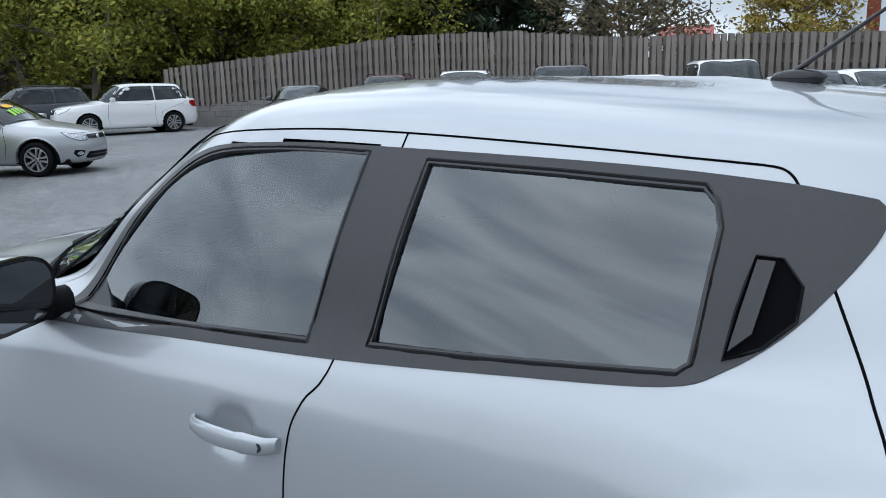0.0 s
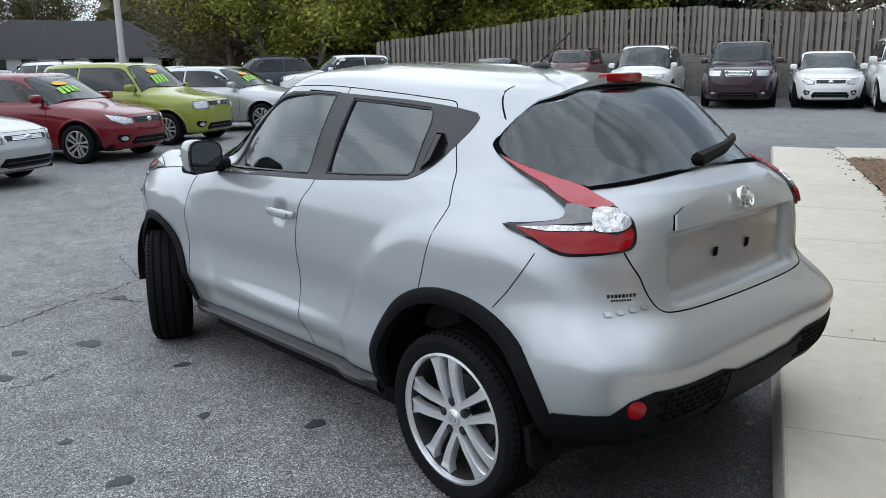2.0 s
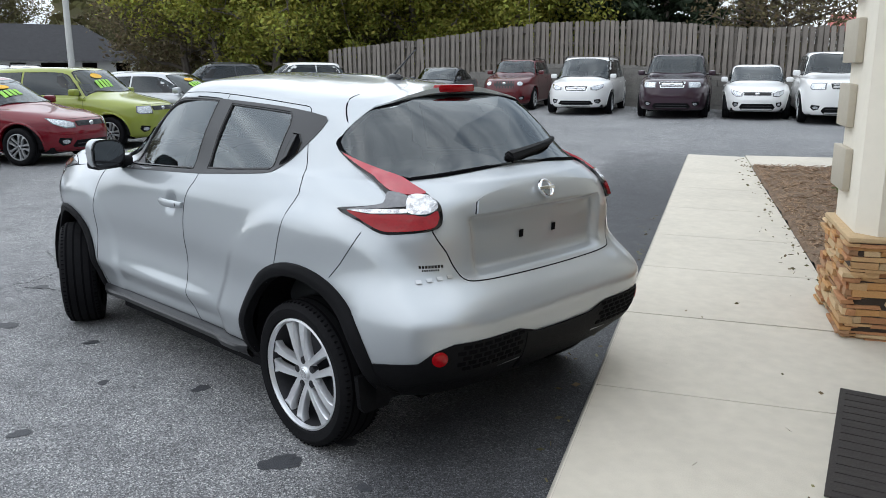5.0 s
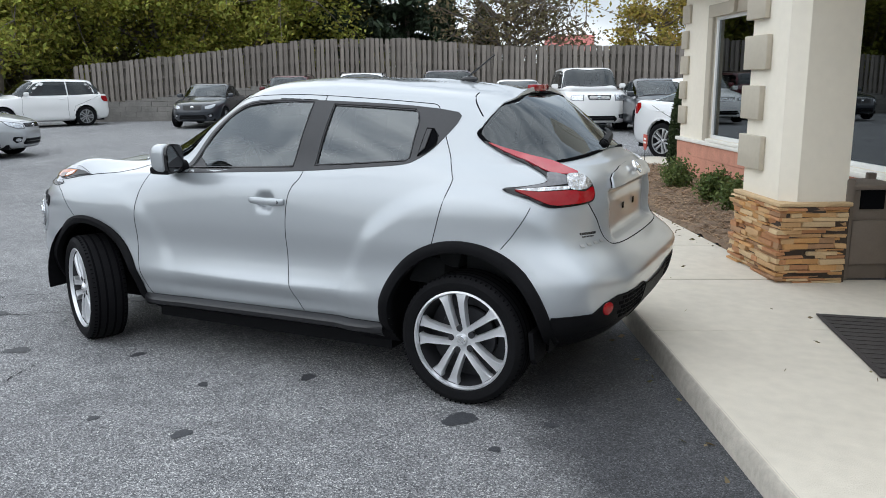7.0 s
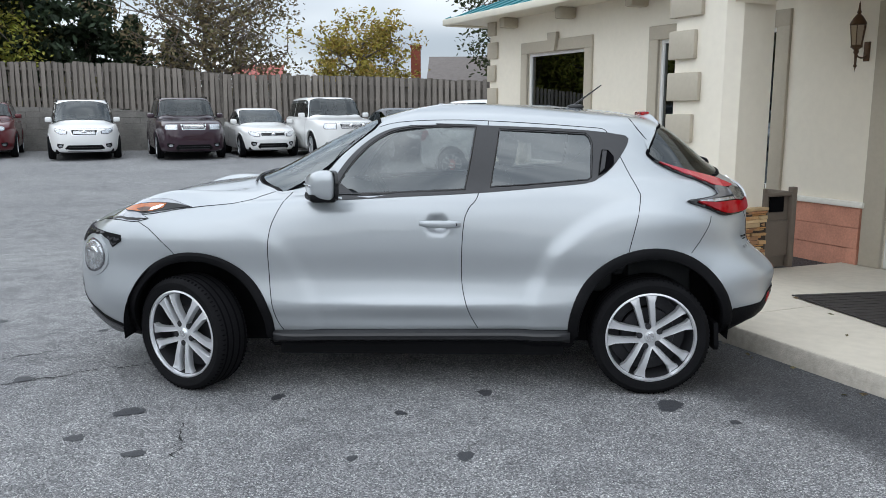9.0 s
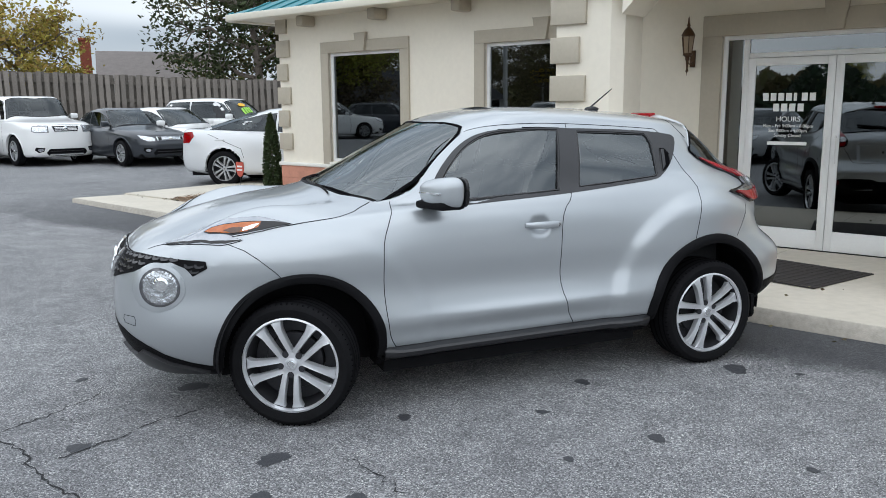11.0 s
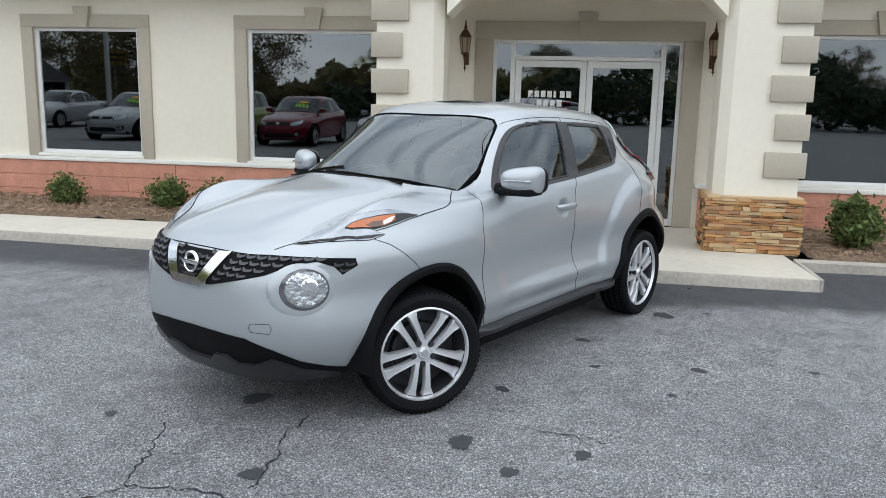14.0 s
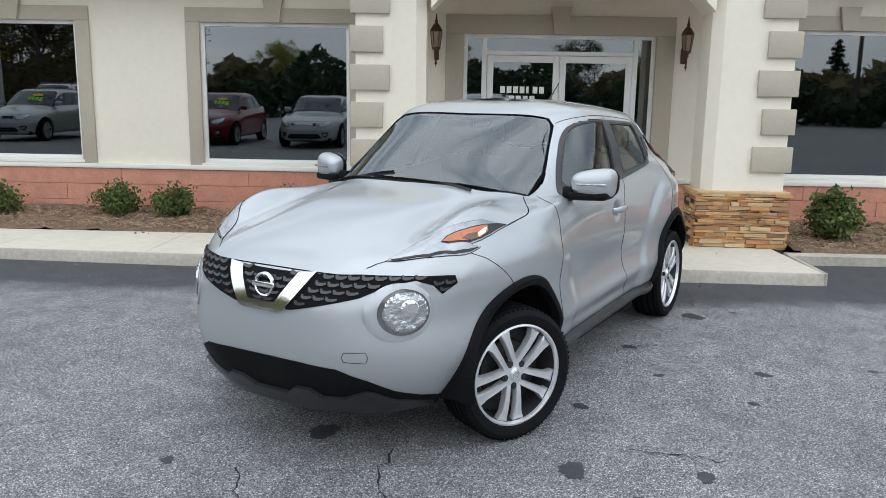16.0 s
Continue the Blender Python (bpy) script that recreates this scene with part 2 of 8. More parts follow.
def body_grid(rings, nu, nv, xm=0.0, ref=(-2.05, 2.0, 0.85, 3.2, 5.0)):
    """Left half of a car body: meridians (nu) that climb through plan-outline rings (nv steps).
    A ring is (x_front, x_rear, half_width, front_exponent, rear_exponent, z_knots)."""
    def outline(th, xf, xr, w, pf, pr):
        c, s = np.cos(th), np.sin(th).clip(0)
        p = np.where(c > 0, pf, pr)
        t = np.abs(c) ** (2 / p)
        x = xm + np.where(c > 0, (xf - xm) * t, (xr - xm) * t)
        return x, -w * s ** (2 / p)

    dense = np.linspace(0, math.pi, 6001)
    x, y = outline(dense, *ref)
    arc = np.r_[0, np.cumsum(np.hypot(np.diff(x), np.diff(y)))]
    th = np.interp(np.linspace(0, arc[-1], nu), arc, dense)
    th[0], th[-1] = 0, math.pi
    ctrl = []
    for xf, xr, w, pf, pr, zk in rings:
        x, y = outline(th, xf, xr, w, pf, pr)
        y[0] = y[-1] = 0
        ctrl.append(np.stack([x, y, knots(x, zk)], -1))
    P = np.array(ctrl)
    d = np.sqrt(np.linalg.norm(np.diff(P, axis=0), axis=-1).mean(1)) + 1e-3
    T = np.r_[0, np.cumsum(d)]
    out = []
    for v in np.linspace(0, T[-1], nv):
        k = int(np.clip(np.searchsorted(T, v) - 1, 0, len(T) - 2))
        h, s = T[k + 1] - T[k], (v - T[k]) / (T[k + 1] - T[k])

        def slope(j):
            if j == 0:
                return (P[1] - P[0]) / (T[1] - T[0])
            if j == len(T) - 1:
                return (P[-1] - P[-2]) / (T[-1] - T[-2])
            a, b = (P[j] - P[j - 1]) / (T[j] - T[j - 1]), (P[j + 1] - P[j]) / (T[j + 1] - T[j])
            wa, wb = T[j + 1] - T[j], T[j] - T[j - 1]
            return (a * wa + b * wb) / (wa + wb)

        out.append((2 * s**3 - 3 * s**2 + 1) * P[k] + (s**3 - 2 * s**2 + s) * h * slope(k) + (-2 * s**3 + 3 * s**2) * P[k + 1] + (s**3 - s**2) * h * slope(k + 1))
    return np.array(out)


class Shell:
    """A car's whole skin as one smooth grid, both halves, from which panels and fitted parts are taken."""

    def __init__(self, grid):
        nv, nu, _ = grid.shape
        right = grid[:, 1:-1][:, ::-1] * (1, -1, 1)
        full = np.concatenate([grid, right], 1)
        n = full.shape[1]
        self.verts = full.reshape(-1, 3)
        i, j = np.meshgrid(np.arange(nv - 1), np.arange(n), indexing="ij")
        jj = (j + 1) % n
        self.faces = np.stack([i * n + j, i * n + jj, (i + 1) * n + jj, (i + 1) * n + j], -1).reshape(-1, 4)
        self.mid = self.verts[self.faces].mean(1)
        v = self.verts[self.faces]
        fn = np.cross(v[:, 2] - v[:, 0], v[:, 3] - v[:, 1])
        vn = np.zeros_like(self.verts)
        for c in range(4):
            np.add.at(vn, self.faces[:, c], fn)
        self.normals = vn / (np.linalg.norm(vn, axis=1, keepdims=True) + 1e-12)
        if (self.normals[:, 1] * self.verts[:, 1]).sum() < 0:
            self.normals, self.faces = -self.normals, self.faces[:, ::-1]
        self.bvh = BVHTree.FromPolygons([tuple(p) for p in self.verts], self.faces.tolist())
        self.left = np.ones(len(self.faces), bool)

    def panel(self, name, keep, material, parent, label=""):
        """Takes the faces in keep (and not yet taken) as a part, with the whole skin's normals."""
        keep = keep & self.left
        self.left &= ~keep
        f = self.faces[keep]
        if not len(f):
            return None
        used, inv = np.unique(f, return_inverse=True)
        me = bpy.data.meshes.new(name)
        me.from_pydata(self.verts[used].tolist(), [], inv.reshape(f.shape).tolist())
        me.shade_smooth()
        me.normals_split_custom_set_from_vertices(self.normals[used].tolist())
        me.materials.append(material)
        ob = new(name, me)
        ob.parent = parent
        return tagged(ob, label)

    def drop(self, kill):
        self.left &= ~kill

    def cast(self, how, a, b):
        """The skin's point and normal at (a, b): side: x, z on the left; right: the same mirrored; front and rear: bearing in degrees
        from the car's axis (left positive) and z; top: x, y."""
        if how in ("side", "right"):
            s = -1 if how == "side" else 1
            o, d = Vector((a, 3 * s, b)), Vector((0, -s, 0))
        elif how in ("front", "rear"):
            s = -1 if how == "front" else 1
            w = Vector((s * math.cos(radians(a)), -math.sin(radians(a)), 0))
            o, d = Vector((1.0 * s, 0, b)) + 3 * w, -w
        else:
            o, d = Vector((a, b, 4)), Vector((0, 0, -1))
        p, nrm, *_ = self.bvh.ray_cast(o, d)
        if p is None:
            p, nrm, *_ = self.bvh.find_nearest(o + d * 2.2)
        if nrm.dot(d) > 0:
            nrm = -nrm
        return p, nrm

    def patch(self, name, poly, how, material, parent, out=0.004, thick=0.012, step=0.05, label="", holes=(), dome=0.0, fit=0):
        """A plate with a crisp outline laid on the skin, standing out by `out`, its rim turned in by `thick`."""
        if how in ("front", "rear"):
            sc = 40.0
        else:
            sc = 1.0
        bm = bmesh.new()
        vs = [bm.verts.new((a, b * sc, 0)) for a, b in poly]
        if holes:
            loops = [vs] + [[bm.verts.new((a, b * sc, 0)) for a, b in h] for h in holes]
            es = [bm.edges.new((lp[k - 1], lp[k])) for lp in loops for k in range(len(lp))]
            bmesh.ops.triangle_fill(bm, use_beauty=True, edges=es)
        else:
            bm.faces.new(vs)
        lo = [min(v.co[k] for v in vs) for k in (0, 1)]
        hi = [max(v.co[k] for v in vs) for k in (0, 1)]
        st = step * sc
        for k in (0, 1):
            c = math.floor(lo[k] / st) * st + st
            while c < hi[k]:
                co, no = Vector((0, 0, 0)), Vector((0, 0, 0))
                co[k], no[k] = c, 1
                bmesh.ops.bisect_plane(bm, geom=bm.verts[:] + bm.edges[:] + bm.faces[:], plane_co=co, plane_no=no, dist=1e-5)
                c += st
        bmesh.ops.triangulate(bm, faces=[f for f in bm.faces if len(f.verts) > 4])
        normal = {}
        if fit:
            ab = np.array([(v.co.x, v.co.y / sc) for v in bm.verts])
            mid, half = (ab.min(0) + ab.max(0)) / 2, (ab.max(0) - ab.min(0)) / 2
            powers = [(i, j) for i in range(fit + 1) for j in range(fit + 1 - i)]
            basis = lambda q: np.stack([((q[:, 0] - mid[0]) / half[0]) ** i * ((q[:, 1] - mid[1]) / half[1]) ** j for i, j in powers], -1)
            hit = np.array([tuple(self.cast(how, a, b)[0]) for a, b in ab])
            even = basis(ab)
            coef = np.linalg.lstsq(even, hit, rcond=None)[0]
            at_, e1, e2 = even @ coef, basis(ab + [half[0] * 0.01, 0]) @ coef, basis(ab + [0, half[1] * 0.01]) @ coef
            nn = np.cross(e1 - at_, e2 - at_)
            nn /= np.linalg.norm(nn, axis=1, keepdims=True)
        for kv, v in enumerate(list(bm.verts)):
            a, b = v.co.x, v.co.y / sc
            p, nrm = self.cast(how, a, b)
            if fit:
                n3 = Vector(nn[kv])
                p, nrm = Vector(at_[kv]), (n3 if n3.dot(nrm) > 0 else -n3)
            normal[v] = nrm
            v.co = p + nrm * (out + (0 if v.is_boundary else dome))
        edges = [e for e in bm.edges if e.is_boundary]
        r = bmesh.ops.extrude_edge_only(bm, edges=edges)
        new_v = [g for g in r["geom"] if isinstance(g, bmesh.types.BMVert)]
        for v in new_v:
            near = min((e.other_vert(v) for e in v.link_edges if e.other_vert(v) in normal), key=lambda q: (q.co - v.co).length, default=None)
            if near is not None:
                v.co = v.co - normal[near] * thick
        self.rim = [(v.co.copy(), normal[v].copy()) for v in vs if v.is_valid and v in normal]
        return part(name, bm, material, parent, label)

    def edging(self, name, material, parent, width=0.008, out=0.002):
        """A thin rubber strip round the rim of the plate laid last."""
        bm = bmesh.new()
        rows, n = [], len(self.rim)
        for k, (p, nrm) in enumerate(self.rim):
            t = self.rim[(k + 1) % n][0] - self.rim[k - 1][0]
            side = nrm.cross(t).normalized() * width / 2
            rows.append([bm.verts.new(p + side), bm.verts.new(p + side * 0.5 + nrm * out), bm.verts.new(p - side * 0.5 + nrm * out), bm.verts.new(p - side)])
        for a, b in zip(rows, rows[1:] + rows[:1]):
            for j in range(3):
                bm.faces.new((a[j], a[j + 1], b[j + 1], b[j]))
        return part(name, bm, material, parent)

    def ribbon(self, name, pts, how, material, parent, width=0.006, out=0.0015, label="", closed=False):
        """A thin strip that follows the skin along a line of (a, b)."""
        dense = []
        n = len(pts)
        ks = range(n if closed else n - 1)
        for k in ks:
            p0, p1 = Vector(pts[k]), Vector(pts[(k + 1) % n])
            m = max(2, int((p1 - p0).length / (0.03 if how not in ("front", "rear") else 0.6)))
            dense += [p0.lerp(p1, t / m) for t in range(m)]
        if not closed:
            dense.append(Vector(pts[-1]))
        hits = [self.cast(how, *p) for p in dense]
        bm = bmesh.new()
        rows = []
        for k, (p, nrm) in enumerate(hits):
            q0, q1 = hits[max(0, k - 1)][0], hits[min(len(hits) - 1, k + 1)][0]
            t = (q1 - q0)
            s = nrm.cross(t).normalized() * width / 2
            rows.append([bm.verts.new(p + s + nrm * out * 0.3), bm.verts.new(p + nrm * out * 1.3), bm.verts.new(p - s + nrm * out * 0.3)])
        for a, b in zip(rows, rows[1:] + ([rows[0]] if closed else [])):
            for j in (0, 1):
                bm.faces.new((a[j], a[j + 1], b[j + 1], b[j]))
        return part(name, bm, material, parent, label)


def smooth_line(pts, n=6, closed=False):
    """Catmull-Rom through plane points."""
    P = [Vector(p) for p in pts]
    m = len(P)
    out = []
    for k in range(m if closed else m - 1):
        if closed:
            a, b, c, d = P[k - 1], P[k], P[(k + 1) % m], P[(k + 2) % m]
        else:
            a, b, c, d = P[max(k - 1, 0)], P[k], P[k + 1], P[min(k + 2, m - 1)]
        for i in range(n):
            t = i / n
            out.append(tuple(0.5 * (2 * b + (c - a) * t + (2 * a - 5 * b + 4 * c - d) * t * t + (3 * b - a - 3 * c + d) * t**3)))
    if not closed:
        out.append(tuple(P[-1]))
    return out


# ---- materials of the place ----
def asphalt():
    """Worn asphalt: grey binder, pale and dark chippings, broad weathering, and a fresher dark sealed band along the kerb."""
    m = bpy.data.materials.new("worn_asphalt")
    m.use_nodes = True
    nt = m.node_tree
    N, L = nt.nodes, nt.links
    b = N["Principled BSDF"]
    co = N.new("ShaderNodeTexCoord")

    def noise_tex(scale, detail=4.0):
        n = N.new("ShaderNodeTexNoise")
        n.inputs["Scale"].default_value, n.inputs["Detail"].default_value = scale, detail
        L.new(co.outputs["Object"], n.inputs["Vector"])
        return n.outputs["Fac"]

    def ramp(src, stops):
        r = N.new("ShaderNodeValToRGB")
        while len(r.color_ramp.elements) < len(stops):
            r.color_ramp.elements.new(0.5)
        for e, (p, c) in zip(r.color_ramp.elements, stops):
            e.position, e.color = p, (*c, 1)
        L.new(src, r.inputs["Fac"])
        return r.outputs["Color"]

    def mixc(kind, fac, a, c):
        x = N.new("ShaderNodeMix")
        x.data_type, x.blend_type = "RGBA", kind
        for k, v in (("Factor", fac), ("A", a), ("B", c)):
            if isinstance(v, (int, float)):
                x.inputs[k].default_value = v
            elif isinstance(v, tuple):
                x.inputs[k].default_value = (*v, 1)
            else:
                L.new(v, x.inputs[k])
        return x.outputs["Result"]

    vor = N.new("ShaderNodeTexVoronoi")
    vor.inputs["Scale"].default_value = 185.0
    L.new(co.outputs["Object"], vor.inputs["Vector"])
    sep = N.new("ShaderNodeSeparateColor")
    L.new(vor.outputs["Color"], sep.inputs["Color"])
    chips = ramp(sep.outputs["Red"], [(0.0, (0.045, 0.045, 0.049)), (0.42, (0.160, 0.162, 0.168)), (0.76, (0.275, 0.277, 0.282)), (0.91, (0.42, 0.42, 0.42)), (1.0, (0.68, 0.68, 0.66))])
    broad = ramp(noise_tex(0.55, 6), [(0.30, (0.80, 0.80, 0.81)), (0.70, (1.12, 1.12, 1.11))])
    mid = ramp(noise_tex(5.0, 8), [(0.30, (0.76, 0.76, 0.77)), (0.68, (1.10, 1.10, 1.10))])
    col = mixc("MULTIPLY", 1.0, mixc("MULTIPLY", 1.0, chips, broad), mid)
    # distance from the office front, for the sealed band
    dot = N.new("ShaderNodeVectorMath")
    dot.operation = "DOT_PRODUCT"
    dot.inputs[1].default_value = (0.877, 0.48, 0)
    L.new(co.outputs["Object"], dot.inputs[0])
    wob = N.new("ShaderNodeMath")
    wob.operation = "MULTIPLY_ADD"
    wob.inputs[1].default_value = 0.9
    L.new(noise_tex(0.8, 5), wob.inputs[0])
    L.new(dot.outputs["Value"], wob.inputs[2])
    band = N.new("ShaderNodeMapRange")
    band.interpolation_type = "SMOOTHSTEP"
    band.inputs["From Min"].default_value, band.inputs["From Max"].default_value = 1.35, 1.75
    L.new(wob.outputs[0], band.inputs["Value"])
    along = N.new("ShaderNodeVectorMath")
    along.operation = "DOT_PRODUCT"
    along.inputs[1].default_value = (0.48, -0.877, 0)
    L.new(co.outputs["Object"], along.inputs[0])
    ends = N.new("ShaderNodeMapRange")
    ends.interpolation_type = "SMOOTHSTEP"
    ends.inputs["From Min"].default_value, ends.inputs["From Max"].default_value = -13.0, -5.5
    L.new(along.outputs["Value"], ends.inputs["Value"])
    both = N.new("ShaderNodeMath")
    both.operation = "MULTIPLY"
    L.new(band.outputs["Result"], both.inputs[0])
    L.new(ends.outputs["Result"], both.inputs[1])
    col = mixc("MIX", both.outputs[0], col, mixc("MULTIPLY", 1.0, mixc("MULTIPLY", 1.0, chips, (0.25, 0.255, 0.275)), mid))
    L.new(col, b.inputs["Base Color"])
    b.inputs["Roughness"].default_value = 0.72
    bp = N.new("ShaderNodeBump")
    bp.inputs["Strength"].default_value, bp.inputs["Distance"].default_value = 0.55, 0.006
    L.new(vor.outputs["Distance"], bp.inputs["Height"])
    L.new(bp.outputs["Normal"], b.inputs["Normal"])
    return m


ASPHALT = asphalt()
CONCRETE = mat("pale_concrete", (0.57, 0.525, 0.445), 0.85, var=0.10, scale=1.3, bump=0.2, bscale=150)
KERB_GREY = mat("stained_kerb_concrete", (0.42, 0.385, 0.33), 0.9, var=0.22, scale=3.0, bump=0.4, bscale=90)
STUCCO = mat("cream_stucco", (0.80, 0.745, 0.635), 0.9, var=0.035, scale=1.6, bump=0.3, bscale=260)
TRIM_TAN = mat("tan_stucco_trim", (0.46, 0.415, 0.335), 0.9, var=0.05, scale=3, bump=0.3, bscale=240)
SALMON = mat("salmon_split_block", (0.56, 0.265, 0.185), 0.92, var=0.24, scale=6, bump=1.0, bscale=16, spread=0.12)
WHITE_ALU = mat("white_painted_aluminium", (0.78, 0.78, 0.77), 0.35, var=0.03, scale=5)
SILL_WHITE = mat("white_sill_trim", (0.80, 0.78, 0.72), 0.6, var=0.04, scale=6)
PANE = glass("dark_tinted_window_glass", (0.75, 0.82, 0.85), 0.09, 2.4)
# the rooms' dimness is put into this near-black colour
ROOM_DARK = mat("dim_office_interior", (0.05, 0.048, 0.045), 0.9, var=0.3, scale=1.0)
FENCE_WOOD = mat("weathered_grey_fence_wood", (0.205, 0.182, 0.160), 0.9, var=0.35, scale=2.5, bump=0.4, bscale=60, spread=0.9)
# the same wood, darkened in its colour for the shade behind the boards
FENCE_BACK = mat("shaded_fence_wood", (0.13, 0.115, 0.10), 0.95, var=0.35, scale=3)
BLOCK_GREY = mat("grey_retaining_block", (0.20, 0.19, 0.175), 0.95, var=0.35, scale=2.5, bump=0.6, bscale=40)
MULCH = mat("brown_pine_mulch", (0.17, 0.115, 0.075), 0.95, var=0.55, scale=22, bump=0.9, bscale=70)
STRAW = mat("pale_mulch_flakes", (0.33, 0.225, 0.145), 0.95, var=0.4, scale=9)
STONES = [mat("ledger_stone_%s" % n, c, 0.88, var=0.22, scale=14, bump=0.55, bscale=70, spread=0.6) for n, c in (("tan", (0.50, 0.31, 0.15)), ("ochre", (0.50, 0.27, 0.105)), ("rust", (0.42, 0.205, 0.095)), ("buff", (0.55, 0.395, 0.225)), ("brown", (0.34, 0.195, 0.105)))]
# dark core colour paints the shade seen between the ledger stones
JOINT = mat("stone_joint_shadow", (0.06, 0.045, 0.035), 0.95, var=0.2)
SALMON_JOINT = mat("dark_salmon_mortar", (0.50, 0.235, 0.165), 0.95, var=0.2)
TEAL = mat("teal_metal_roofing", (0.03, 0.21, 0.24), 0.4, 0.2, var=0.08, scale=3)
GUTTER = mat("cream_gutter", (0.70, 0.66, 0.56), 0.45, var=0.05)
BRONZE = mat("aged_bronze", (0.09, 0.05, 0.028), 0.45, 0.6, var=0.3, scale=30)
LAMP_GLASS = mat("amber_tinted_lantern_glass", (0.35, 0.27, 0.19), 0.15, var=0.1, coat=0.5)
BIN_BROWN = mat("taupe_resin", (0.155, 0.125, 0.10), 0.6, var=0.1, scale=10, bump=0.1, bscale=200)
MAT_RUBBER = mat("charcoal_ribbed_doormat", (0.035, 0.03, 0.028), 0.95, var=0.2, scale=40, bump=0.5, bscale=160)
LETTER = mat("white_vinyl_letters", (0.82, 0.82, 0.80), 0.5, var=0.02)
OIL = mat("dark_oil_stain", (0.040, 0.042, 0.048), 0.6, var=0.3, scale=30, bump=0.4, bscale=150)
CRACK = mat("crack_shadow_dirt", (0.018, 0.018, 0.02), 0.95, var=0.3, scale=60)

# ---- ground ----
def lie(y):
    """Height of the asphalt, which climbs gently away from the street."""
    return 0.0125 * min(max(0.0, y - 1.0), 60.0)


bm = bmesh.new()
strips = [[bm.verts.new((x, y, lie(y))) for x in (-900, -120, 0, 120, 900)] for y in (-900, -60, 1, 30, 61, 900)]
for a, b in zip(strips, strips[1:]):
    for k in range(4):
        bm.faces.new((a[k], a[k + 1], b[k + 1], b[k]))
tagged(part("ground", bm, ASPHALT, smooth=False), "grey worn asphalt car park with pale chippings", "ground", kind="structure")
rnd = random.Random(7)


def flat_blob(x, y, rx, ry, turn, z=0.003):
    bm = bmesh.new()
    n = 40
    ph = [rnd.uniform(0, 6.28) for _ in range(4)]
    vs = []
    for k in range(n):
        a = 2 * math.pi * k / n
        r = 1 + 0.10 * math.sin(2 * a + ph[0]) + 0.10 * math.sin(3 * a + ph[1]) + 0.07 * math.sin(7 * a + ph[2]) + 0.05 * math.sin(13 * a + ph[3])
        p = Vector((rx * r * math.cos(a), ry * r * math.sin(a)))
        vs.append(bm.verts.new((x + p.x * math.cos(turn) - p.y * math.sin(turn), y + p.x * math.sin(turn) + p.y * math.cos(turn), z)))
    bm.faces.new(vs)
    return bm


for k, (x, y, s) in enumerate([(1.35, -1.03, 0.085), (0.28, -1.70, 0.05), (-1.47, -1.20, 0.075), (-1.59, -1.55, 0.05), (-1.72, -0.02, 0.085), (-1.23, -1.72, 0.05), (0.69, -2.26, 0.03), (-2.31, -0.70, 0.06), (-0.75, -0.96, 0.045), (-0.23, -1.74, 0.03), (1.76, -0.92, 0.035), (0.38, -0.86, 0.05), (-0.06, -1.18, 0.035), (-2.0, 1.59, 0.06), (1.62, -1.26, 0.03), (-2.33, 0.38, 0.035), (-0.58, 2.71, 0.06), (1.40, -0.72, 0.05), (-3.2, 0.6, 0.05), (-4.0, 1.5, 0.06)]):
    tagged(part("oil_stain", flat_blob(x, y, s, s * 0.8, rnd.uniform(0, 3)), OIL, smooth=False), "dark round oil stain soaked into the asphalt", "stain", group="oil stains")


def crack(pts, width=0.012):
    """A jagged dark split in the asphalt."""
    bm = bmesh.new()
    rows = []
    for p, q in zip(pts, pts[1:]):
        p, q = Vector(p), Vector(q)
        n = max(2, int((q - p).length / 0.035))
        side = Vector((-(q - p).y, (q - p).x)).normalized()
        for k in range(n):
            c = p.lerp(q, k / n) + side * rnd.gauss(0, 0.011)
            w = width * rnd.uniform(0.25, 1.0)
            rows.append([bm.verts.new((*(c + side * w / 2), 0.004)), bm.verts.new((*(c - side * w / 2), 0.004))])
    for a, b in zip(rows, rows[1:]):
        bm.faces.new((a[0], a[1], b[1], b[0]))
    return bm


for pts in ([(-3.6, -0.2), (-2.97, -0.33), (-2.73, -0.39), (-2.61, -0.54), (-2.53, -0.71), (-2.51, -0.84), (-2.40, -1.10), (-2.20, -1.40), (-2.14, -1.75)], [(-2.73, -0.39), (-2.58, -0.26), (-2.43, -0.15), (-2.2, 0.1)], [(-2.40, -0.80), (-2.09, -0.61), (-1.88, -0.47), (-1.66, -0.41)], [(-1.14, -1.35), (-1.06, -1.58), (-1.03, -1.8)]):
    tagged(part("asphalt_crack", crack(pts), CRACK, smooth=False), "thin jagged dark crack in the worn asphalt", "crack", group="asphalt cracks")

# ---- the office: s runs along its front, d into it, z up ----
# the plot falls a little along the front
BLD = Matrix.Translation((-0.003, -0.003, 0.010)) @ Matrix.Rotation(0.0062, 4, Vector((0.877, 0.48, 0))) @ pose(0, 0, 0, 0, 0, math.degrees(math.atan2(-0.877, 0.48)))
FACE, S0, S1 = 4.86, -7.65, 9.5


def bb(s, d, z):
    return BLD @ Vector((s, d, z))


def bbox(name, dims, material, parent=None, bevel=0.0, label="", category="", kind=""):
    bm = bmesh.new()
    box(bm, *dims, bevel=bevel, m=BLD)
    return tagged(part(name, bm, material, parent, smooth=bevel > 0), label, category, kind=kind)


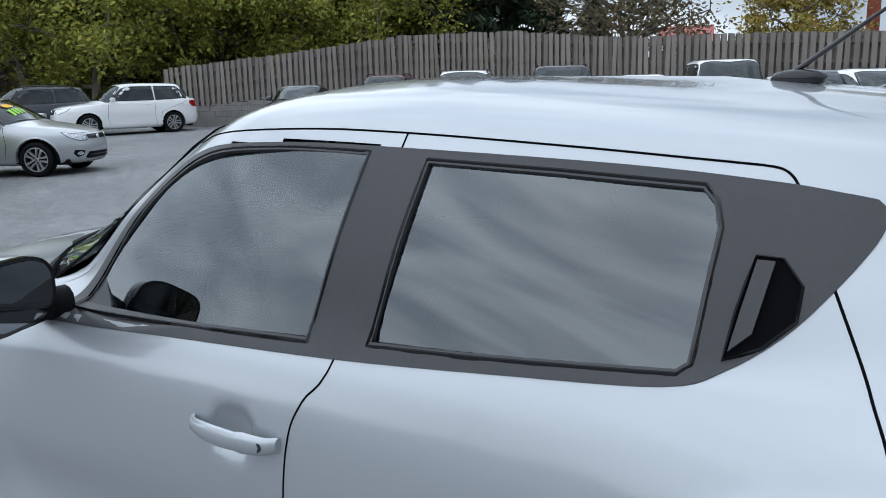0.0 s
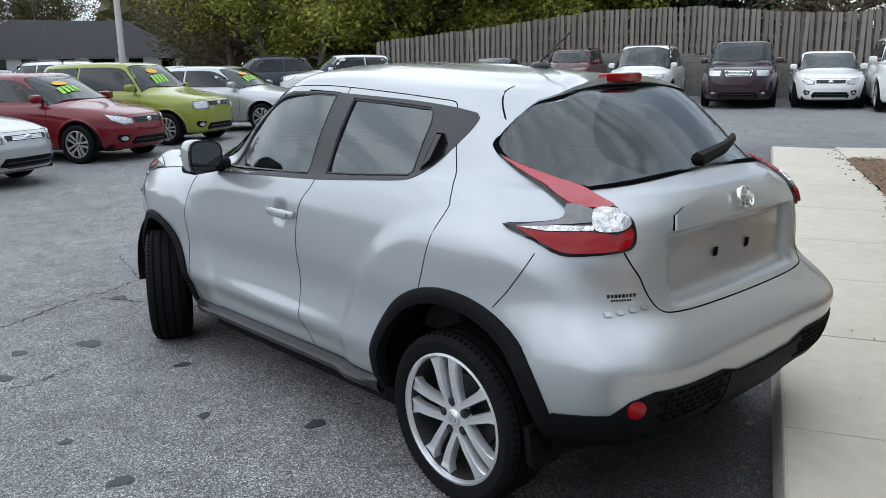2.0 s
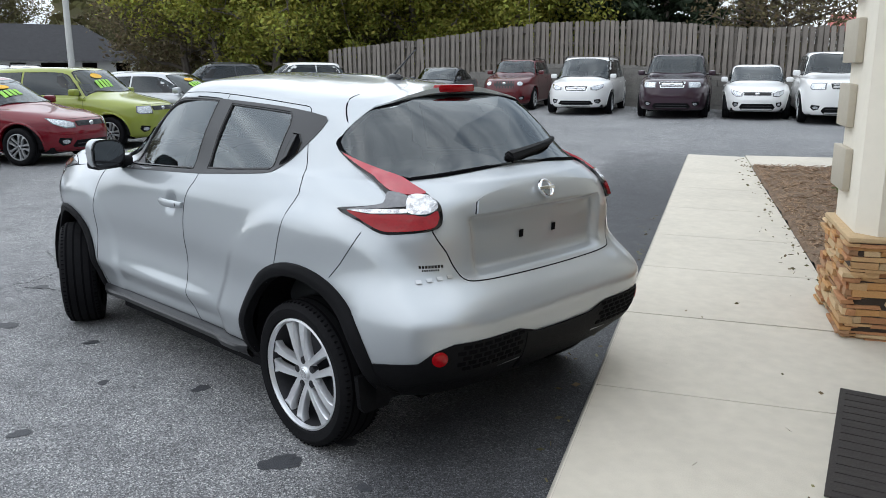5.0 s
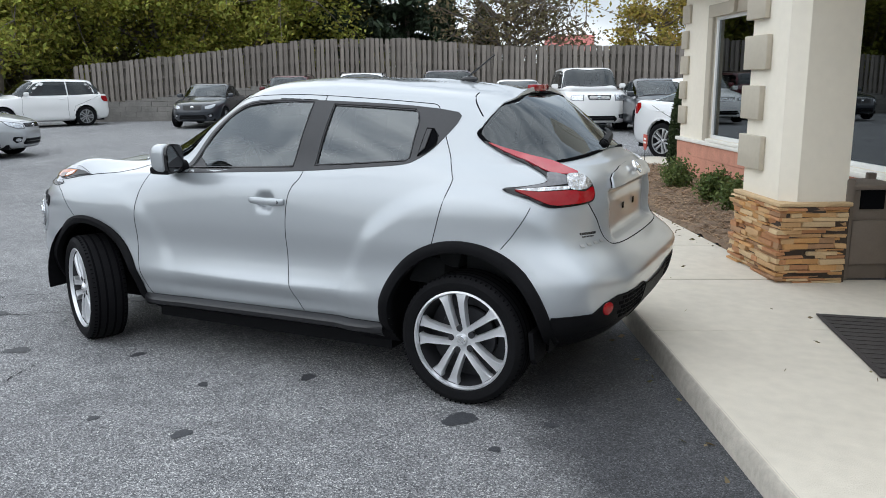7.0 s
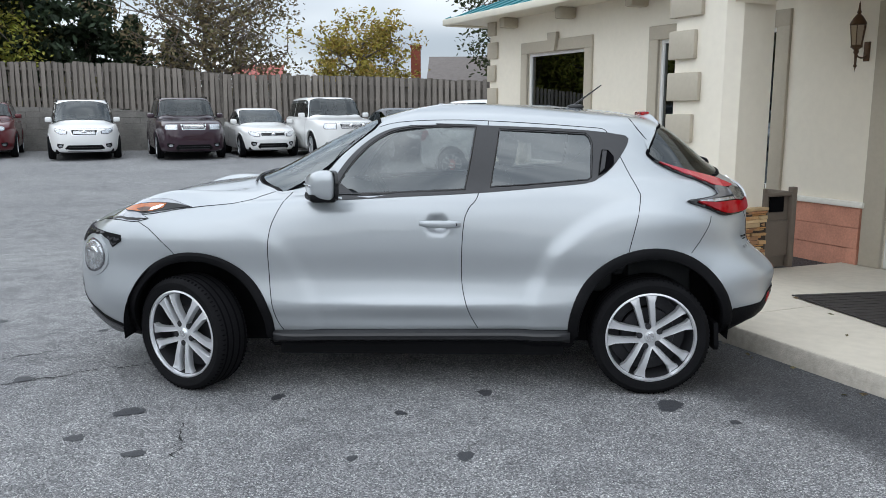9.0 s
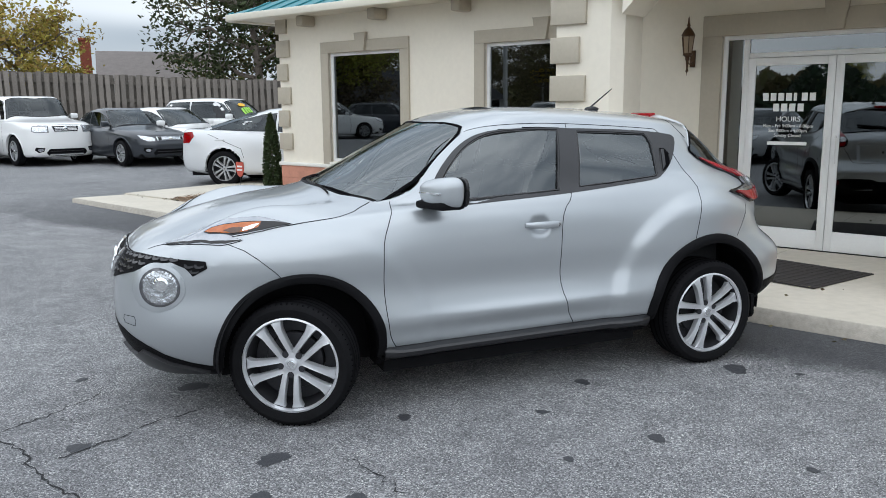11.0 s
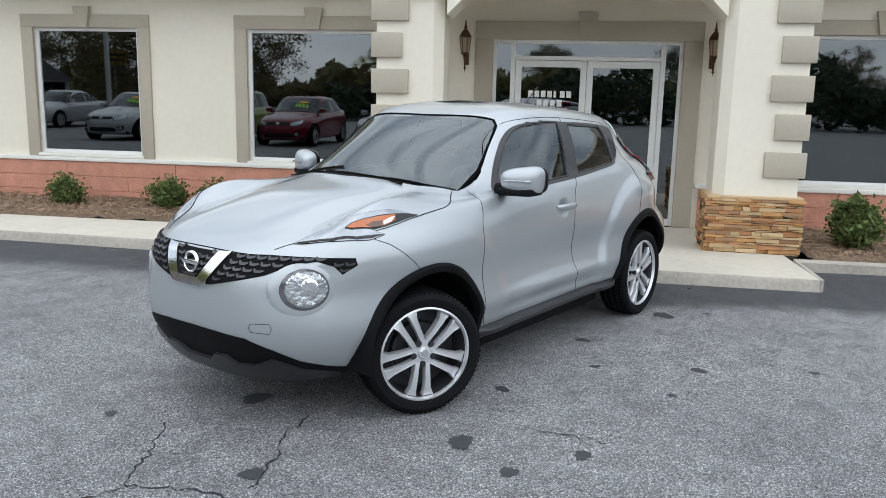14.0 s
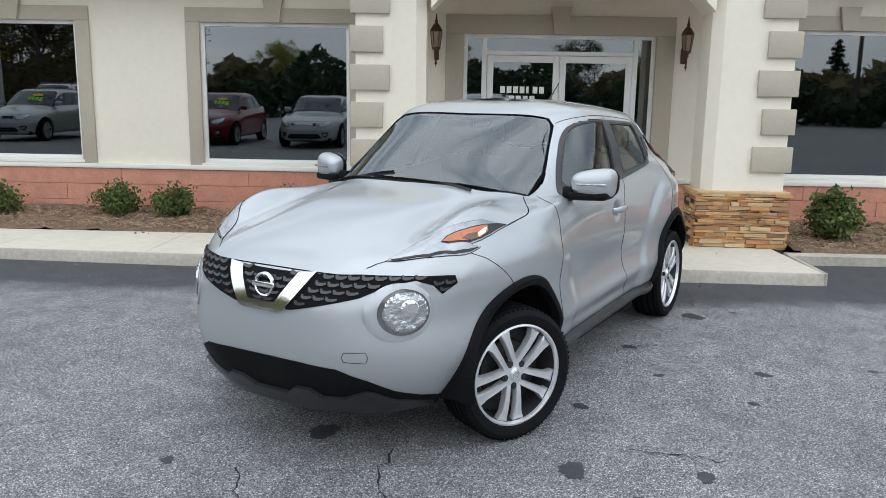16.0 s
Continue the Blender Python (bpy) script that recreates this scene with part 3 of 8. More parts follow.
OPENINGS = [(-6.45, -4.94, 0.70, 2.38), (-3.42, -1.60, 0.685, 2.38), (-0.22, 2.07, 0.05, 2.29), (3.36, 5.22, 0.63, 2.38), (6.83, 8.28, 0.63, 2.38)]
bm = bmesh.new()
edges_s = [S0] + [v for o in OPENINGS for v in o[:2]] + [S1]
for k in range(0, len(edges_s), 2):
    box(bm, edges_s[k], FACE, 0.0, edges_s[k + 1], FACE + 0.22, 3.0, m=BLD)
for a, b, z0, z1 in OPENINGS:
    box(bm, a, FACE, z1, b, FACE + 0.22, 3.0, m=BLD)
    if z0 > 0.2:
        box(bm, a, FACE, 0.0, b, FACE + 0.22, z0, m=BLD)
tagged(part("wall_front", bm, STUCCO, smooth=False), "cream stucco front wall with window openings", "wall", kind="structure")
bbox("wall_left", (S0, FACE + 0.22, 0, S0 + 0.22, 14, 3.0), STUCCO, label="cream stucco end wall", category="wall", kind="structure")
bbox("wall_right", (S1 - 0.22, FACE + 0.22, 0, S1, 14, 3.0), STUCCO, label="cream stucco end wall", category="wall", kind="structure")
bbox("wall_back", (S0, 14, 0, S1, 14.2, 3.0), STUCCO, label="plain stucco back wall", category="wall", kind="structure")
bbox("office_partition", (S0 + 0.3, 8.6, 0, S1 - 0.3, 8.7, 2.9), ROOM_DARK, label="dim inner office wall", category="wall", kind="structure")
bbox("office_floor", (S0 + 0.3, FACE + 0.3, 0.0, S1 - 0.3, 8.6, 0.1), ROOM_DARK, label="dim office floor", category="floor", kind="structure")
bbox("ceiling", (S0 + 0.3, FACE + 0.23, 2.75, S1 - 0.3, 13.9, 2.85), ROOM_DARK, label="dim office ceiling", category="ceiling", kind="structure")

# salmon block plinth with its blocks
for nm, a, b, ph in (("plinth", S0 - 0.02, -0.46, 0.60), ("plinth", 2.36, S1 + 0.02, 0.545)):
    pl = bbox(nm, (a, FACE - 0.010, -0.05, b, FACE + 0.02, ph), SALMON_JOINT, label="salmon split-faced block plinth below the windows", category="plinth", kind="structure")
    for row in range(3):
        s = a - (0.7 if row % 2 else 0)
        while s < b:
            e0, e1 = max(s, a), min(s + 1.6, b)
            if e1 - e0 > 0.06:
                bm = bmesh.new()
                box(bm, e0 + 0.002, FACE - 0.032 - rnd.uniform(0, 0.008), row * ph / 3 + 0.002, e1 - 0.002, FACE - 0.005, (row + 1) * ph / 3 - 0.002, bevel=0.004, m=BLD)
                part("block", bm, SALMON, pl, smooth=False)
            s += 1.6
bbox("plinth_sill", (S0 - 0.05, FACE - 0.06, 0.60, -0.42, FACE + 0.01, 0.655), SILL_WHITE, bevel=0.008, label="white sill course above the plinth", category="trim", kind="structure")
bbox("plinth_sill", (2.31, FACE - 0.06, 0.545, S1 + 0.05, FACE + 0.01, 0.60), SILL_WHITE, bevel=0.008, label="white sill course above the plinth", category="trim", kind="structure")


def surround(a, b, z0, z1, w, parent, key=0.2):
    """Tan raised trim round an opening, with a keystone."""
    bbox("trim_jamb", (a - w, FACE - 0.035, z0, a + 0.0, FACE + 0.02, z1), TRIM_TAN, parent, 0.006)
    bbox("trim_jamb", (b, FACE - 0.035, z0, b + w, FACE + 0.02, z1), TRIM_TAN, parent, 0.006)
    bbox("trim_head", (a - w, FACE - 0.035, z1, b + w, FACE + 0.02, z1 + w), TRIM_TAN, parent, 0.006)
    c = (a + b) / 2
    bm = bmesh.new()
    prism(bm, [(c - 0.075, z1 + 0.003), (c + 0.075, z1 + 0.003), (c + 0.12, z1 + w + 0.10), (c - 0.12, z1 + w + 0.10)], FACE - 0.085, FACE - 0.03, lambda s, z, d: bb(s, d, z))
    part("keystone", bm, TRIM_TAN, parent, smooth=False)


for k, (a, b, z0, z1) in enumerate(OPENINGS):
    if k == 2:
        continue
    w = thing("window_%d" % (k + 1), "large fixed office window with dark glass and a tan surround", "window", kind="structure")
    surround(a, b, z0 - 0.04, z1, 0.17, w)
    for nm, dims in (("window_frame", (a, FACE + 0.03, z0, a + 0.045, FACE + 0.09, z1)), ("window_frame", (b - 0.045, FACE + 0.03, z0, b, FACE + 0.09, z1)), ("window_frame", (a + 0.045, FACE + 0.03, z1 - 0.045, b - 0.045, FACE + 0.09, z1)), ("window_frame", (a + 0.045, FACE + 0.03, z0, b - 0.045, FACE + 0.09, z0 + 0.05))):
        bbox(nm, dims, WHITE_ALU, w, 0.004)
    bbox("window_sill", (a - 0.02, FACE - 0.045, z0 - 0.04, b + 0.02, FACE + 0.09, z0 - 0.002), SILL_WHITE, w, 0.005)
    bbox("pane", (a + 0.045, FACE + 0.055, z0 + 0.05, b - 0.045, FACE + 0.061, z1 - 0.045), PANE, w)

# entrance doors
dr = thing("door_1", "white aluminium glazed double entrance doors with sidelights", "door", kind="structure")
a, b, _, z1 = OPENINGS[2]
surround(a, b, 0.05, z1, 0.22, dr)
D0, D1 = FACE + 0.03, FACE + 0.10
for dims in ((a, D0, 0.05, a + 0.045, D1, z1), (b - 0.045, D0, 0.05, b, D1, z1), (a + 0.045, D0, z1 - 0.045, b - 0.045, D1, z1), (0.0, D0, 0.05, 0.06, D1, z1 - 0.045), (1.81, D0, 0.05, 1.87, D1, z1 - 0.045), (0.06, D0, 2.05, 1.81, D1, 2.10), (a + 0.045, D0, 0.05, 0.0, D1, 0.14), (1.87, D0, 0.05, b - 0.045, D1, 0.14)):
    bbox("door_frame", dims, WHITE_ALU, dr, 0.004)
for dims in ((a + 0.045, D0 + 0.02, 0.14, 0.0, D0 + 0.026, z1 - 0.045), (1.87, D0 + 0.02, 0.14, b - 0.045, D0 + 0.026, z1 - 0.045), (0.06, D0 + 0.02, 2.10, 1.81, D0 + 0.026, z1 - 0.045)):
    bbox("pane", dims, PANE, dr)
for l0, l1, pull in ((0.065, 0.933, 0.885), (0.938, 1.805, 0.985)):
    leaf = new("door_leaf")
    leaf.parent = dr
    for dims in ((l0, D0 - 0.012, 0.055, l0 + 0.075, D1 - 0.02, 2.045), (l1 - 0.075, D0 - 0.012, 0.055, l1, D1 - 0.02, 2.045), (l0 + 0.075, D0 - 0.012, 1.965, l1 - 0.075, D1 - 0.02, 2.045), (l0 + 0.075, D0 - 0.012, 0.055, l1 - 0.075, D1 - 0.02, 0.26)):
        bbox("door_rail", dims, WHITE_ALU, leaf, 0.004)
    bbox("pane", (l0 + 0.075, D0 + 0.005, 0.26, l1 - 0.075, D0 + 0.011, 1.965), PANE, leaf)
    bm = bmesh.new()
    cyl(bm, bb(pull, D0 - 0.05, 0.95), bb(pull, D0 - 0.05, 1.25), 0.012, n=12)
    cyl(bm, bb(pull, D0 - 0.05, 0.97), bb(pull, D0 - 0.01, 0.97), 0.009, n=10)
    cyl(bm, bb(pull, D0 - 0.05, 1.23), bb(pull, D0 - 0.01, 1.23), 0.009, n=10)
    part("door_handle", bm, WHITE_ALU, leaf)


def lettering(text, s, z, size, parent, d=D0 - 0.001, flip=False):
    cu = bpy.data.curves.new("lettering", "FONT")
    cu.body, cu.size, cu.align_x, cu.extrude = text, size, "CENTER", 0.0006
    tmp = new("lettering_tmp", cu)
    me = bpy.data.meshes.new_from_object(tmp.evaluated_get(bpy.context.evaluated_depsgraph_get()))
    bpy.data.objects.remove(tmp)
    me.materials.clear()
    me.materials.append(LETTER)
    ob = new("lettering", me)
    ob.parent = parent
    ob.matrix_basis = BLD @ Matrix.Translation((s, d, z)) @ Matrix.Rotation(math.pi / 2, 4, "X")
    return ob


sc = 0.50
for text, z, size in (("HOURS", 1.385, 0.075), ("Mon - Fri: 9:00am - 6:00pm", 1.325, 0.046), ("Sat: 9:00am - 5:00pm", 1.275, 0.046), ("Sunday Closed", 1.225, 0.046)):
    lettering(text, sc, z, size, dr)
for k in range(7):
    bbox("name_bar", (sc - 0.27 + k * 0.0785, D0 - 0.002, 1.60, sc - 0.27 + k * 0.0785 + (0.030 if k == 4 else 0.058), D0 - 0.001, 1.68), LETTER, dr)
for k in range(4):
    bbox("name_bar", (sc - 0.16 + k * 0.0825, D0 - 0.002, 1.49, sc - 0.10 + k * 0.0825, D0 - 0.001, 1.57), LETTER, dr)
bbox("phone_bar", (sc - 0.20, D0 - 0.002, 1.14, sc + 0.20, D0 - 0.001, 1.175), LETTER, dr)

# porch columns, lintel and quoins
def ledger(parent, a, b, d0, d1, z0, z1):
    """Split ledger stones on three faces of a pier."""
    z = z0
    count = 0
    while z < z1 - 0.012:
        h = rnd.choice((0.018, 0.022, 0.027, 0.033, 0.042))
        h = min(h, z1 - z)
        for face in ("front", "left", "right"):
            lo, hi = (a, b) if face == "front" else (d0, d1)
            p = lo - rnd.uniform(0, 0.12)
            while p < hi:
                q = p + rnd.uniform(0.07, 0.26)
                e0, e1 = max(p, lo), min(q, hi)
                if hi - e1 < 0.05:
                    e1 = hi
                if e1 - e0 > 0.02:
                    out = rnd.uniform(0.002, 0.042)
                    if face == "front":
                        dims = (e0 - (out if e0 == lo else 0), d0 - out, z + 0.0025, e1 + (out if e1 == hi else 0), d0 + 0.03, z + h - 0.0025)
                    elif face == "left":
                        dims = (a - out, e0, z + 0.0025, a + 0.03, e1, z + h - 0.0025)
                    else:
                        dims = (b - 0.03, e0, z + 0.0025, b + out, e1, z + h - 0.0025)
                    bm = bmesh.new()
                    box(bm, *dims, m=BLD)
                    for v in bm.verts:
                        v.co += Vector((rnd.uniform(-1, 1), rnd.uniform(-1, 1), rnd.uniform(-0.6, 0.6))) * 0.006
                    part("stone", bm, rnd.choice(STONES), parent, smooth=False)
                    count += 1
                p = e1 if e1 == hi else q
        z += h


for a, b, dd in ((-1.36, -0.53, 0.07), (2.19, 3.12, 0.0)):
    col = thing("column", "cream stucco porch column on a stacked ledger stone base", "column", kind="structure")
    sa, sb, d0, d1 = a + 0.06, b - 0.06, 3.13 + dd, 3.60 + dd
    ch = 0.10
    inner_right = a < 0
    # shaft with a chamfered inner corner
    pts = [(sa, d0), (sb - ch, d0), (sb, d0 + ch), (sb, d1), (sa, d1)] if inner_right else [(sa + ch, d0), (sb, d0), (sb, d1), (sa, d1), (sa, d0 + ch)]
    bm = bmesh.new()
    prism(bm, pts, 0.655, 2.62, lambda s, d, z: bb(s, d, z))
    part("shaft", bm, STUCCO, col, smooth=False)
    bbox("pier_core", (a + 0.01, 3.10 + dd, 0.05, b - 0.01, 3.60 + dd, 0.645), JOINT, col)
    for k in range(8):
        z = 0.86 + 0.375 * k - 0.375
        w0 = 0.40 if k % 2 else 0.33
        if z < 0.8 or z > 2.7:
            continue
        qs = (sa - 0.05, sa - 0.05 + w0) if inner_right else (sb + 0.05 - w0, sb + 0.05)
        bbox("quoin", (qs[0], d0 - 0.045, z, qs[1], d0 + 0.0, z + 0.255), TRIM_TAN, col, 0.008)
        if inner_right:
            bbox("quoin", (sa - 0.045, d0 + 0.002, z, sa + 0.0, d0 + (0.20 if k % 2 else 0.30), z + 0.255), TRIM_TAN, col, 0.008)
    ledger(col, a + 0.02, b - 0.02, 3.10 + dd, 3.58 + dd, 0.07, 0.64)
    bm = bmesh.new()
    box(bm, a, 3.075 + dd, 0.635, b, 3.62 + dd, 0.665, bevel=0.008, m=BLD)
    part("stone_cap", bm, STONES[3], col)
lin = thing("lintel", "cream stucco porch lintel with chamfered corner brackets", "lintel", kind="structure")
bbox("beam", (-1.30, 3.13, 2.62, 3.06, 3.60, 3.35), STUCCO, lin)
for c, sg in ((-0.54, 1), (2.25, -1)):
    bm = bmesh.new()
    prism(bm, [(c, 2.42), (c, 2.62), (c + sg * 0.20, 2.62)], 3.13, 3.60, lambda s, z, d: bb(s, d, z))
    part("bracket", bm, STUCCO, lin, smooth=False)
bbox("porch_ceiling", (-1.30, 3.60, 2.85, 3.06, FACE, 2.95), STUCCO, label="cream porch ceiling", category="ceiling", kind="structure")
for z in np.arange(0.86, 2.9, 0.375):
    k = int(round((z - 0.86) / 0.375))
    w0 = 0.26 if k % 2 else 0.32
    q = bbox("quoin", (S0 - 0.04, FACE - 0.04, z, S0 - 0.04 + w0, FACE + 0.0, z + 0.27), TRIM_TAN, None, 0.008, "tan stucco corner quoin block", "quoin", "structure")
    bbox("quoin", (S0 - 0.04, FACE + 0.002, z, S0, FACE + w0, z + 0.27), TRIM_TAN, None, 0.008, "tan stucco corner quoin block", "quoin", "structure")

# eaves and roof
roof = thing("roof", "teal standing-seam metal roof with a cream gutter", "roof", kind="structure")
ev = FACE - 0.55
for s0, s1 in ((S0 - 0.55, -1.30), (3.06, S1 + 0.55)):
    bbox("gutter", (s0, ev - 0.09, 2.93, s1, ev + 0.02, 3.04), GUTTER, roof, 0.02)
    bbox("soffit", (s0, ev + 0.02, 2.96, s1, FACE, 3.0), GUTTER, roof)
bbox("gutter", (S0 - 0.64, ev, 2.93, S0 - 0.53, 14.5, 3.04), GUTTER, roof, 0.02)
bbox("soffit", (S0 - 0.53, FACE, 2.96, S0, 14.2, 3.0), GUTTER, roof)
for s in np.arange(S0 + 0.75, -1.6, 1.55):
    bbox("corbel", (s, FACE - 0.28, 2.80, s + 0.16, FACE, 2.96), TRIM_TAN, roof, 0.03)
bm = bmesh.new()
A, B_, C, Dd, E, F = bb(S0 - 0.6, ev - 0.05, 3.03), bb(S1 + 0.6, ev - 0.05, 3.03), bb(S1 + 0.6, 14.6, 3.03), bb(S0 - 0.6, 14.6, 3.03), bb(S0 + 4.4, 9.5, 5.1), bb(S1 - 4.4, 9.5, 5.1)
v = [bm.verts.new(p) for p in (A, B_, C, Dd, E, F)]
for f in ((0, 1, 5, 4), (1, 2, 5), (2, 3, 4, 5), (3, 0, 4), (3, 2, 1, 0)):
    bm.faces.new([v[k] for k in f])
part("roof_slope", bm, TEAL, roof, smooth=False)
bm = bmesh.new()
for k in range(44):
    s = S0 - 0.5 + k * 0.41
    t = min(1.0, max(0.0, min((s - S0 + 0.6) / 5.0, (S1 + 0.6 - s) / 5.0)))
    p, q = bb(s, ev - 0.05, 3.04), bb(s, ev - 0.05 + (9.5 - ev) * t, 3.04 + 2.07 * t)
    cyl(bm, p, q, 0.014, n=6)
for k in range(24):
    d = ev + k * 0.41
    t = min(1.0, max(0.0, min((d - ev + 0.05) / 5.2, (14.6 - d) / 5.1)))
    cyl(bm, bb(S0 - 0.6, d, 3.04), bb(S0 - 0.6 + 5.0 * t, d, 3.04 + 2.07 * t), 0.014, n=6)
tagged(part("roof_seam", bm, TEAL, roof), kind="stuff")

# pavement slabs, kerb, planting beds
FALL = 0.026  # the porch slabs fall towards the door
KERB = [(2.97, 1.775), (0.62, 1.878), (-0.62, 1.93), (-1.86, 1.985), (-3.1, 2.04), (-4.6, 2.105), (-6.1, 2.17), (-7.6, 2.235), (-10.0, 2.34)]
pave = thing("pavement", "pale concrete pavement slabs with a stained kerb face", "pavement", kind="structure")
for (s0, d0), (s1, d1) in zip(KERB[1:], KERB):
    far = 4.86 if s0 > -1.5 else 3.25
    bm = bmesh.new()
    prism(bm, [(s0 + 0.004, d0 + 0.012), (s1 - 0.004, d1 + 0.012), (s1 - 0.004, far), (s0 + 0.004, far)], -0.1, 0.112, lambda s, d, z: bb(s, d, z - FALL * max(0.0, d - 2.3)))
    part("slab", bm, CONCRETE, pave, smooth=False)
    bm = bmesh.new()
    lo = [(s0, d0), (s1, d1)]
    rows = []
    for s, d in lo:
        rows.append([bm.verts.new(bb(s, d + e, z)) for e, z in ((-0.035, -0.05), (-0.022, 0.0), (-0.008, 0.085), (0.006, 0.108), (0.02, 0.1125))])
    for j in range(4):
        bm.faces.new((rows[0][j], rows[1][j], rows[1][j + 1], rows[0][j + 1]))
    part("kerb", bm, KERB_GREY, pave)
bm = bmesh.new()
prism(bm, [(2.966, 1.755), (3.0, 1.785), (3.0, 2.62), (2.966, 2.62)], -0.05, 0.1125, lambda s, d, z: bb(s, d, z))
part("kerb", bm, KERB_GREY, pave, smooth=False)
bm = bmesh.new()
prism(bm, [(3.0, 2.62), (9.5, 2.62), (9.5, 2.80), (3.0, 2.80)], -0.05, 0.10, lambda s, d, z: bb(s, d, z))
part("kerb", bm, KERB_GREY, pave, smooth=False)
bm = bmesh.new()
prism(bm, [(-10.0, 3.256), (-8.62, 3.256), (-8.62, 7.5), (-10.0, 7.5)], -0.05, 0.112, lambda s, d, z: bb(s, d, z))
part("slab", bm, CONCRETE, pave, smooth=False)


def bed(name, s0, s1, d0, d1):
    bm = bmesh.new()
    ns, nd = int((s1 - s0) / 0.08), int((d1 - d0) / 0.08)
    grid = [[bm.verts.new(bb(s0 + (s1 - s0) * i / ns, d0 + (d1 - d0) * j / nd, 0.085 + 0.035 * (0 < i < ns and 0 < j < nd) + 0.05 * noise.noise((i * 0.4, j * 0.4, s0)))) for j in range(nd + 1)] for i in range(ns + 1)]
    for i in range(ns):
        for j in range(nd):
            bm.faces.new((grid[i][j], grid[i + 1][j], grid[i + 1][j + 1], grid[i][j + 1]))
    tagged(part(name, bm, MULCH), "brown mulch planting bed along the office", "planting bed", kind="structure")
    bm = bmesh.new()
    for _ in range(int((s1 - s0) * (d1 - d0) * 650)):
        c = bb(rnd.uniform(s0 + 0.02, s1 - 0.02), rnd.uniform(d0 + 0.02, d1 - 0.02), 0.13 + rnd.uniform(-0.01, 0.02))
        m = Matrix.Translation(c) @ Euler((rnd.uniform(-0.5, 0.5), rnd.uniform(-0.5, 0.5), rnd.uniform(0, 6.3))).to_matrix().to_4x4()
        l, w = rnd.uniform(0.012, 0.04), rnd.uniform(0.002, 0.0045)
        bm.faces.new([bm.verts.new(m @ Vector(p)) for p in ((-l, -w, 0), (l, -w, 0), (l, w, 0.004), (-l, w, 0.004))])
    tagged(part("mulch_flakes", bm, STRAW, smooth=False), "loose pale mulch flakes on the bed", "mulch", kind="stuff")


bed("planting_bed", -8.60, -1.50, 3.26, FACE - 0.03)
bed("planting_bed", 3.2, 9.4, 2.81, FACE - 0.03)
dm = thing("doormat", "charcoal ribbed doormat lying before the entrance", "doormat")
MAT_AT = BLD @ Matrix.Translation((0.99, 3.42, 0.1125 - FALL * 1.12)) @ Matrix.Rotation(radians(-12), 4, "Z") @ Matrix.Rotation(-FALL, 4, "X")
bm = bmesh.new()
box(bm, -0.555, -0.535, 0.0, 0.555, 0.535, 0.0095, 0.003, MAT_AT)
part("mat_body", bm, MAT_RUBBER, dm)
for k in range(14):
    bm = bmesh.new()
    box(bm, -0.52 + k * 0.077, -0.51, 0.0095, -0.487 + k * 0.077, 0.51, 0.0125, 0.0, MAT_AT)
    part("mat_rib", bm, MAT_RUBBER, dm, smooth=False)


# lanterns
def lantern(s):
    """A bronze carriage lantern with a long tail on a wall bracket."""
    t = thing("wall_lantern", "aged bronze carriage lantern mounted beside the entrance", "lantern", group="entrance lanterns")
    o, zc = Vector((s, FACE - 0.16, 0)), 2.275
    def prof(pts, nm, mt, n=6):
        bm = bmesh.new()
        lathe(bm, pts, n, "z")
        bmesh.ops.transform(bm, matrix=BLD @ Matrix.Translation((o.x, o.y, zc)), verts=bm.verts[:])
        return part(nm, bm, mt, t, smooth=n > 8)
    prof([(0.0, 0.02), (0.055, 0.02), (0.075, 0.03), (0.07, 0.045), (0.045, 0.09), (0.02, 0.12), (0.012, 0.125), (0.022, 0.14), (0.012, 0.16), (0.006, 0.22), (0.0, 0.24)], "cap", BRONZE, 24)
    prof([(0.045, -0.16), (0.068, 0.02)], "lantern_glass", LAMP_GLASS, 6)
    for k in range(6):
        a = 2 * math.pi * k / 6
        bm = bmesh.new()
        cyl(bm, (math.cos(a) * 0.046, math.sin(a) * 0.046, -0.165), (math.cos(a) * 0.070, math.sin(a) * 0.070, 0.025), 0.005, n=6)
        bmesh.ops.transform(bm, matrix=BLD @ Matrix.Translation((o.x, o.y, zc)), verts=bm.verts[:])
        part("cage_bar", bm, BRONZE, t)
    prof([(0.0, -0.155), (0.05, -0.155), (0.052, -0.175), (0.03, -0.19), (0.02, -0.20), (0.026, -0.22), (0.014, -0.24), (0.010, -0.33), (0.018, -0.345), (0.006, -0.36), (0.0, -0.40)], "tail", BRONZE, 20)
    bm = bmesh.new()
    for k in range(10):
        a0, a1 = math.pi * k / 10, math.pi * (k + 1) / 10
        cyl(bm, (o.x, o.y + 0.08 - 0.08 * math.cos(a0), zc - 0.22 - 0.05 * math.sin(a0)), (o.x, o.y + 0.08 - 0.08 * math.cos(a1), zc - 0.22 - 0.05 * math.sin(a1)), 0.008, n=8)
    box(bm, o.x - 0.03, FACE - 0.02, zc - 0.30, o.x + 0.03, FACE, zc - 0.12, 0.006)
    bmesh.ops.transform(bm, matrix=BLD, verts=bm.verts[:])
    part("bracket", bm, BRONZE, t)


lantern(-0.55)
lantern(2.395)

